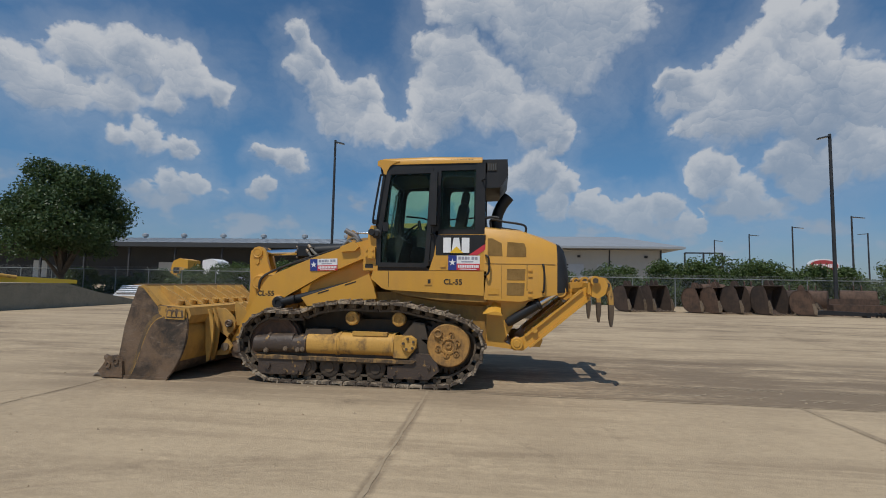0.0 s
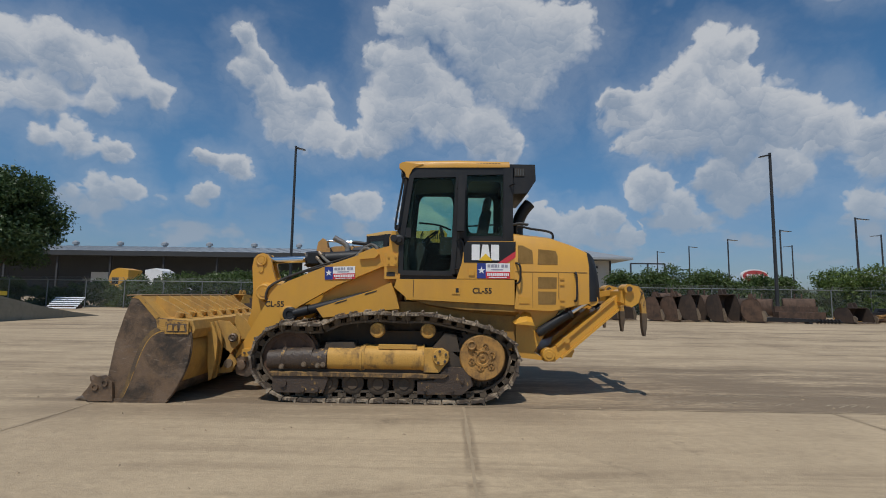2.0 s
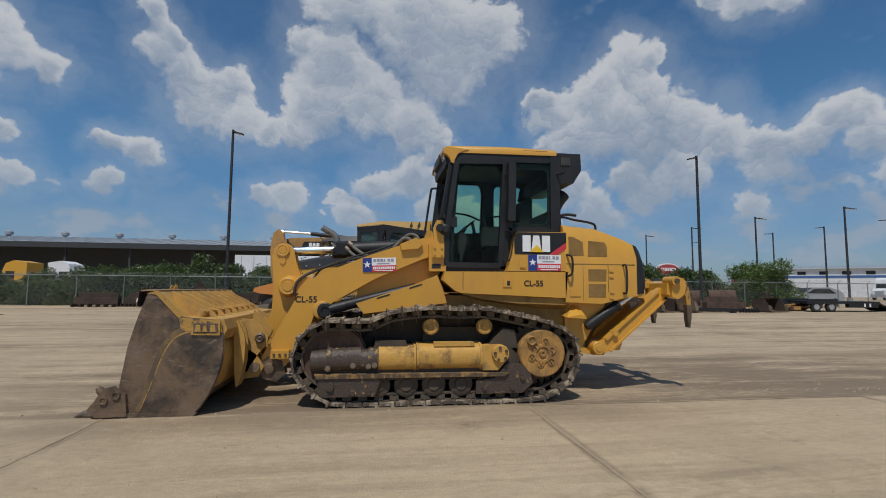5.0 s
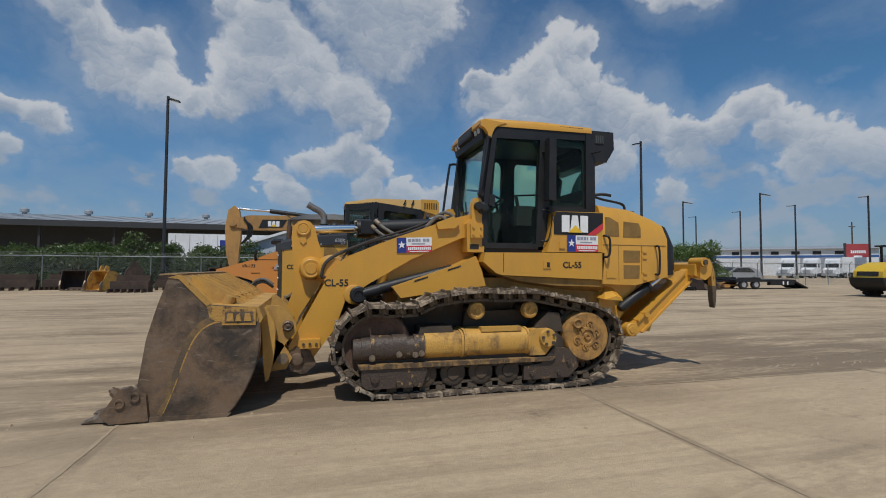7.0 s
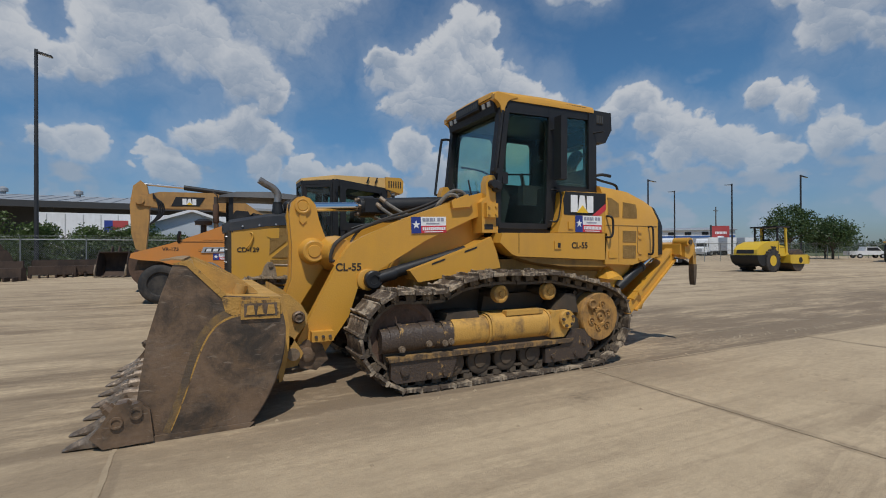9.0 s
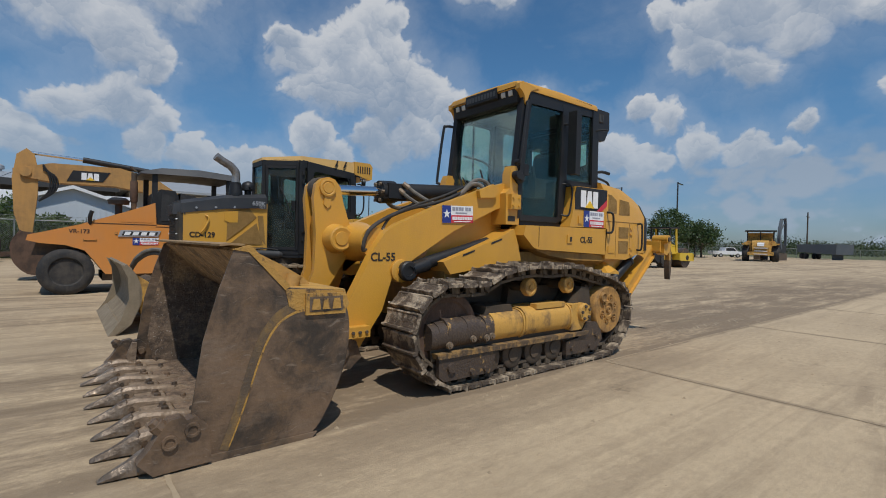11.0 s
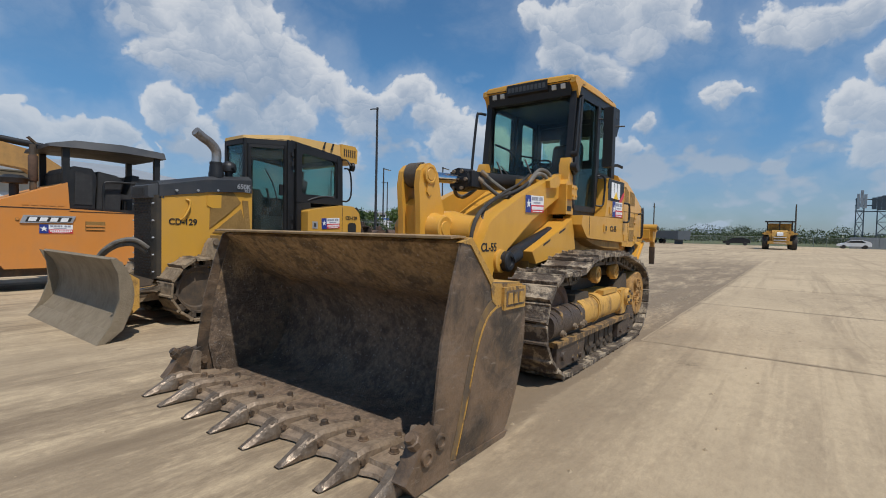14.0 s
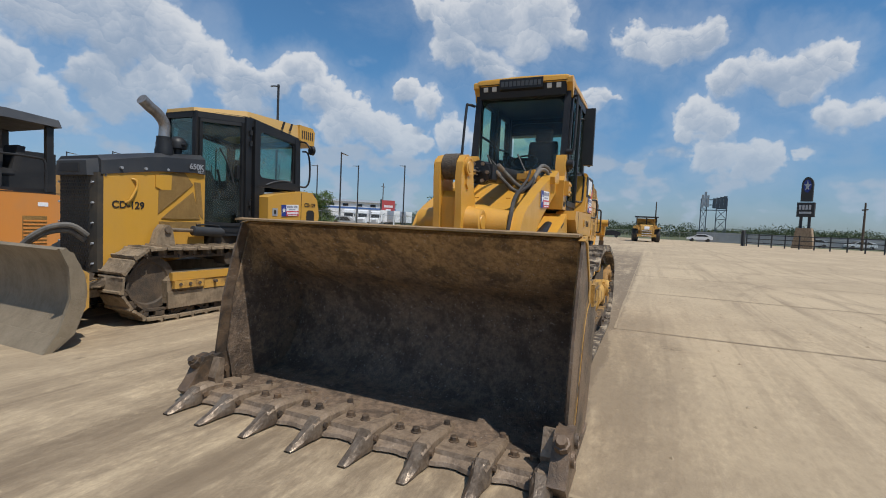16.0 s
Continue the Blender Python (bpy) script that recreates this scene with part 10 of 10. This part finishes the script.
def build_digging_bucket(x, y, w, h, turn, mat, tilt=0.0, label="rusty digging bucket standing in a row"):
    b = thing("digging_bucket", x, y, 0, turn, label, "excavator bucket", "row of buckets")
    prof = smooth_path([(-0.10, 0, h), (0.42, 0, h * 0.93), (0.62, 0, h * 0.6), (0.50, 0, h * 0.22), (0.15, 0, 0.05), (-0.55, 0, 0.04)], 4)
    line = [(p.x, p.z) for p in prof]
    shell = part("shell", curved_plate(B(), line, -0.04, -w / 2, w / 2), mat, b, "curved rusty shell")
    for s in (-1, 1):
        part("side_plate", prism(B(), line + [(-0.62, 0.12), (-0.42, h * 0.5), (-0.25, h * 0.85)], s * (w / 2 - 0.03), s * w / 2), mat, shell, bevel=0.006)
        part("side_cutter", prism(B(), [(-0.62, 0.10), (-0.66, 0.34), (-0.50, h * 0.5), (-0.42, h * 0.48), (-0.50, 0.12)], s * (w / 2 - 0.045), s * (w / 2 + 0.02)), WORN_STEEL, shell)
        part("ear", prism(B(), [(-0.05, h), (0.30, h * 0.97), (0.22, h + 0.26), (0.08, h + 0.30)], s * 0.18 - 0.03, s * 0.18 + 0.03), mat, shell)
    for i in range(5):
        yy = -w / 2 + 0.1 + (w - 0.2) * i / 4
        part("tooth", prism(B(), [(-0.5, 0.03), (-0.5, 0.10), (-0.78, 0.05), (-0.78, 0.02)], yy - 0.05, yy + 0.05), WORN_STEEL, shell)
    b.matrix_basis = pose(x, y, 0, 0, 0, turn)
    return b


rnd = random.Random(11)
BUCKET_DARK = paint("dark_rust", (0.07, 0.045, 0.032), 0.85, (0.03, 0.026, 0.024), 0.7, 1.5, bump=0.12)
for i, (x, w, h, turn) in enumerate([(7.7, 1.5, 1.5, 128), (9.3, 1.5, 1.55, 122), (11.5, 1.3, 1.45, 132), (12.5, 1.5, 1.5, 126), (13.7, 1.6, 1.6, 130), (15.3, 1.7, 1.65, 118), (17.0, 1.4, 1.4, 140)]):
    build_digging_bucket(x, 28.9 + rnd.uniform(-0.4, 0.4), w, h, turn + rnd.uniform(-5, 5), RUST if i in (2, 3, 6) else BUCKET_DARK)
for i, (x, w, h) in enumerate([(9.8, 1.3, 1.5), (13.6, 1.4, 1.7), (15.6, 1.3, 1.6), (17.6, 1.5, 1.4), (19.3, 1.5, 1.4), (21.6, 1.7, 1.45)]):
    build_digging_bucket(x, 31.6 + rnd.uniform(-0.5, 0.5), w, h, 250 + rnd.uniform(-20, 20), RUST if i % 3 else BUCKET_DARK, label="rusty digging bucket lying behind the row")
build_digging_bucket(-15.6, 33.4, 1.2, 1.2, 60, DUSTY_YELLOW, label="yellow digging bucket by the fence")
build_digging_bucket(-14.2, 34.6, 1.6, 1.5, 200, BUCKET_DARK, label="dark digging bucket by the fence")
build_digging_bucket(-17.6, 35.0, 1.2, 1.2, 100, BUCKET_DARK, label="dark digging bucket by the fence")
build_digging_bucket(-9.2, 33.6, 1.5, 1.4, 75, BUCKET_DARK, label="dark digging bucket by the fence")


for x, y, w, h, turn in ((18.0, 29.6, 1.5, 0.75, 140), (23.2, 28.9, 1.8, 0.95, 108)):
    build_digging_bucket(x, y, w, h, turn, BUCKET_DARK, label="low dark digging bucket at the end of the row")


def build_auger_bar():
    a = thing("auger_bar", 18.8, 27.9, 0, -6, "long black auger bar lying on the ground", "attachment")
    part("beam", prism(B(), [(-1.9, 0.10), (1.2, 0.10), (1.25, 0.26), (-1.2, 0.34), (-1.9, 0.24)], -0.14, 0.14), BLACK, a, bevel=0.03)
    part("shaft", cyl(B(), (1.1, 0, 0.17), (2.6, 0, 0.12), 0.05), BLACK, a)
    for i in range(7):
        part("flight", lathe(B(), (1.25 + 0.19 * i, 0, 0.16), (1.29 + 0.19 * i, 0, 0.16), [(0, 0.14), (1, 0.14)], 14), BLACK, a)
    for x in (-1.6, 0.8):
        part("foot", box(B(), x - 0.1, x + 0.1, -0.2, 0.2, 0, 0.11), BLACK, a)


build_auger_bar()


def build_low_attachment(x, y, w, turn, mat, label):
    """A low flat tool: box frame with tines."""
    a = thing("machine_attachment", x, y, 0, turn, label, "attachment", "attachments along the fence")
    part("frame", box(B(), -w / 2, w / 2, -0.25, 0.25, 0.15, 0.62), mat, a, bevel=0.03)
    part("back_plate", box(B(), -w / 2 + 0.1, w / 2 - 0.1, 0.2, 0.3, 0.2, 0.95), mat, a, bevel=0.02)
    for i in range(6):
        part("tine", box(B(), -w / 2 + 0.1 + (w - 0.25) * i / 5, -w / 2 + 0.16 + (w - 0.25) * i / 5, -0.75, -0.2, 0.0, 0.2), mat, a)
    part("leg", box(B(), -w / 2, -w / 2 + 0.1, -0.3, 0.3, 0, 0.2), mat, a)
    part("leg", box(B(), w / 2 - 0.1, w / 2, -0.3, 0.3, 0, 0.2), mat, a)
    return a


for x, y, w, turn in ((-21.0, 35.4, 2.6, 4), (-18.8, 36.0, 1.6, -6), (-12.2, 34.9, 2.0, 8), (-13.6, 31.9, 2.0, -8), (-11.0, 35.6, 2.4, 0), (20.4, 29.6, 3.0, 4)):
    build_low_attachment(x, y, w, turn, BUCKET_DARK if x < 0 else RUST, "rusty low machine attachment lying by the fence")


def build_flat_trailer():
    t = thing("equipment_trailer", 29.2, 30.0, 0, -3, "black flat equipment trailer with wheels", "trailer")
    part("deck", box(B(), -2.6, 2.6, -1.0, 1.0, 0.55, 0.72), BLACK, t, "black deck", bevel=0.03)
    for s in (-1, 1):
        part("fender", prism(B(), [(-2.85, 0.55), (-2.65, 0.88), (-0.95, 0.88), (-0.75, 0.55)], s * 0.95, s * 1.25), BLACK, t, bevel=0.03)
    wheels_row(t, (-2.35, -1.25), (-1.1, 1.1), 0.36, 0.24)
    part("side_box", box(B(), 0.2, 2.4, -1.05, -0.75, 0.30, 0.62), BLACK, t, bevel=0.03)
    for x in (1.3, 1.7):
        part("reflector", box(B(), x, x + 0.12, -1.065, -1.045, 0.34, 0.58), WHITE, t, "white reflector plate")
    part("ramp_gate", prism(B(), [(2.5, 0.6), (2.7, 0.6), (3.9, 0.1), (3.8, 0.02)], -0.9, 0.9), BLACK, t)
    part("drawbar", box(B(), -4.0, -2.5, -0.1, 0.1, 0.5, 0.65), BLACK, t)
    part("jack", cyl(B(), (-3.9, 0, 0), (-3.9, 0, 0.9), 0.06), BLACK, t)


build_flat_trailer()


def build_scrap_heap(x, y, seed):
    h = thing("scrap_heap", x, y, 0, 0, "heap of rusty scrap beams and pipes", "scrap")
    rn = random.Random(seed)
    for i in range(14):
        a = rn.uniform(-0.6, 0.6)
        L = rn.uniform(0.6, 1.8)
        z = 0.06 + 0.04 * i
        cx, cy = rn.uniform(-0.8, 0.8), rn.uniform(-0.5, 0.5)
        part("beam", frame_bar(B(), (cx - L * math.cos(a), cy - L * math.sin(a), z * rn.uniform(0.4, 1)), (cx + L * math.cos(a), cy + L * math.sin(a), z), rn.uniform(0.06, 0.16), rn.uniform(0.06, 0.16)), RUST if i % 3 else TAN, h)


build_scrap_heap(25.6, 30.4, 2)
build_scrap_heap(-10.0, 36.0, 3)


def build_container(x, y, turn):
    c = thing("dump_body", x, y, 0, turn, "long grey ribbed dump trailer far off", "trailer")
    body = part("body", prism(B(), [(-5.6, 0.9), (5.4, 1.2), (5.8, 2.6), (-5.8, 2.6)], -1.25, 1.25), HAZED_STEEL, c, "grey ribbed body", bevel=0.04)
    for i in range(16):
        part("rib", box(B(), -5.4 + 0.7 * i, -5.3 + 0.7 * i, -1.32, -1.24, 1.0, 2.55), HAZED_STEEL, body)
    wheels_row(c, (3.2, 4.4), (-1.0, 1.0), 0.5, 0.5)
    part("leg", box(B(), -4.0, -3.8, -0.8, 0.8, 0, 0.95), HAZED_STEEL, c)


build_container(96.5, 25.6, 41)


def build_far_hall():
    """Long white hall with a blue band and a row of windows beyond the lot."""
    h = thing("far_hall", 118.0, 104.0, 0, -47, "long white hall with blue band beyond the lot", "building")
    wall = part("wall", box(B(), -24.0, 24.0, 0.0, 18.0, 0.0, 7.4), WHITE_PAINT, h, "white metal wall")
    part("band", box(B(), -24.0, 24.0, -0.08, 0.02, 4.9, 5.5), BLUE_TRIM, wall, "blue band")
    part("roof", prism(B(), [(-0.6, 7.3), (9.0, 8.3), (18.6, 7.3), (18.6, 7.1), (-0.6, 7.1)], -24.4, 24.4, "x"), ROOF_METAL, h, "grey metal roof")
    for i in range(10):
        part("window", box(B(), -21.5 + 4.6 * i, -19.7 + 4.6 * i, -0.06, 0.02, 5.75, 6.6), INK, wall, "dark window")


build_far_hall()


def build_barrier():
    b = thing("road_barrier", 105.5, -3.0, 0, -92, "long grey concrete wall along the far road", "wall")
    for i in range(11):
        part("wall_panel", prism(B(), [(-0.35, 0), (0.35, 0), (0.22, 0.5), (0.15, 2.05), (-0.15, 2.05), (-0.22, 0.5)], 4.0 * i + 0.03, 4.0 * i + 3.97, "x"), BARRIER_GREY, b, bevel=0.02)


build_barrier()


# ---- verge and distance ----
def build_verge():
    bm = B()
    for pts in ([(102, 70), (112, 0), (88.5, -20), (98, -62), (600, -300), (600, 300)], [(-200, 38.5), (30, 38.5), (30, 40.5), (-200, 40.5)]):
        vs = [bm.verts.new((x, y, 0.012)) for x, y in pts]
        bm.faces.new(vs)
    ob = part("grass_verge", bm, GRASS, ground)
    return ob


build_verge()


def build_treeline():
    rn = np.random.RandomState(5)
    cl = []
    for i in range(620):
        a = radians(18 + 105 * rn.rand())
        d = rn.uniform(190, 330)
        h = rn.uniform(2.6, 5.6) * d / 230
        h *= 0.45 + 0.9 * rn.rand() ** 2
        cl.append((d * math.sin(a), d * math.cos(a), h * 0.5, rn.uniform(5, 13), rn.uniform(5, 13), h * 0.55))
    for i in range(160):
        a = radians(-75 + 93 * rn.rand())
        d = rn.uniform(210, 300)
        h = rn.uniform(3.0, 6.0)
        cl.append((d * math.sin(a), d * math.cos(a), h * 0.5, rn.uniform(4, 9), rn.uniform(4, 9), h * 0.55))
    ob = leaf_cloud("far_woods", cl, 260000, 0.42, LEAF_FAR, None, 6)
    tagged(ob, "distant low line of green woods", "woods", kind="stuff")


build_treeline()


# ---- loose bits on the concrete ----
def build_stones():
    rn = np.random.RandomState(9)
    bm = B()
    for i in range(900):
        x, y = rn.uniform(-11, 6), rn.uniform(-1, 9)
        if i % 3 == 0:
            x, y = rn.uniform(-16, 26), rn.uniform(3, 26)
        r = 0.006 + 0.016 * rn.rand() ** 3
        vs = []
        for j in range(5):
            a = 2 * math.pi * j / 5 + rn.rand()
            vs.append(bm.verts.new((x + r * math.cos(a) * rn.uniform(0.7, 1.4), y + r * math.sin(a) * rn.uniform(0.7, 1.4), 0.0)))
        topv = bm.verts.new((x, y, r * rn.uniform(0.5, 1.1)))
        for j in range(5):
            bm.faces.new((vs[j], vs[(j + 1) % 5], topv))
    ob = part("gravel", bm, JOINT, None)
    tagged(ob, "small loose stones and dirt crumbs on the concrete", "gravel", kind="stuff")


build_stones()


def build_tread_prints():
    """Pale bars of dried mud left by lugged tyres and tracks."""
    rn = random.Random(31)
    bm = B()
    lanes = [((1.4, 6.9), (9.5, 6.55), 0.16, 0.34, 35), ((1.8, 7.35), (10.5, 7.3), 0.17, 0.36, -35), ((2.4, 9.4), (9.0, 8.9), 0.18, 0.4, 30)]
    for p, q, step, ln, ang in lanes:
        p, q = Vector(p), Vector(q)
        n = int((q - p).length / step)
        d = (q - p).normalized()
        base = math.atan2(d.y, d.x) + radians(ang)
        for i in range(n):
            if rn.random() < 0.35:
                continue
            c = p.lerp(q, i / n) + Vector((rn.uniform(-0.02, 0.02), rn.uniform(-0.03, 0.03)))
            a = base + rn.uniform(-0.08, 0.08)
            u, v = Vector((math.cos(a), math.sin(a))) * ln * rn.uniform(0.25, 0.5), Vector((-math.sin(a), math.cos(a))) * rn.uniform(0.006, 0.014)
            vs = [bm.verts.new((*(c + u * s1 + v * s2), 0.004)) for s1, s2 in ((-1, -0.5), (-0.3, -1), (1, -0.6), (0.9, 0.6), (0.2, 1), (-0.8, 0.7))]
            bm.faces.new(vs)
    ob = part("tread_prints", bm, DRIED_MUD, None)
    tagged(ob, "pale dried-mud tread prints on the concrete", "tyre prints", kind="stuff")


DRIED_MUD = paint("dried_mud", (0.40, 0.325, 0.225), 0.9, (0.26, 0.205, 0.135), 0.8, 4.0)
build_tread_prints()
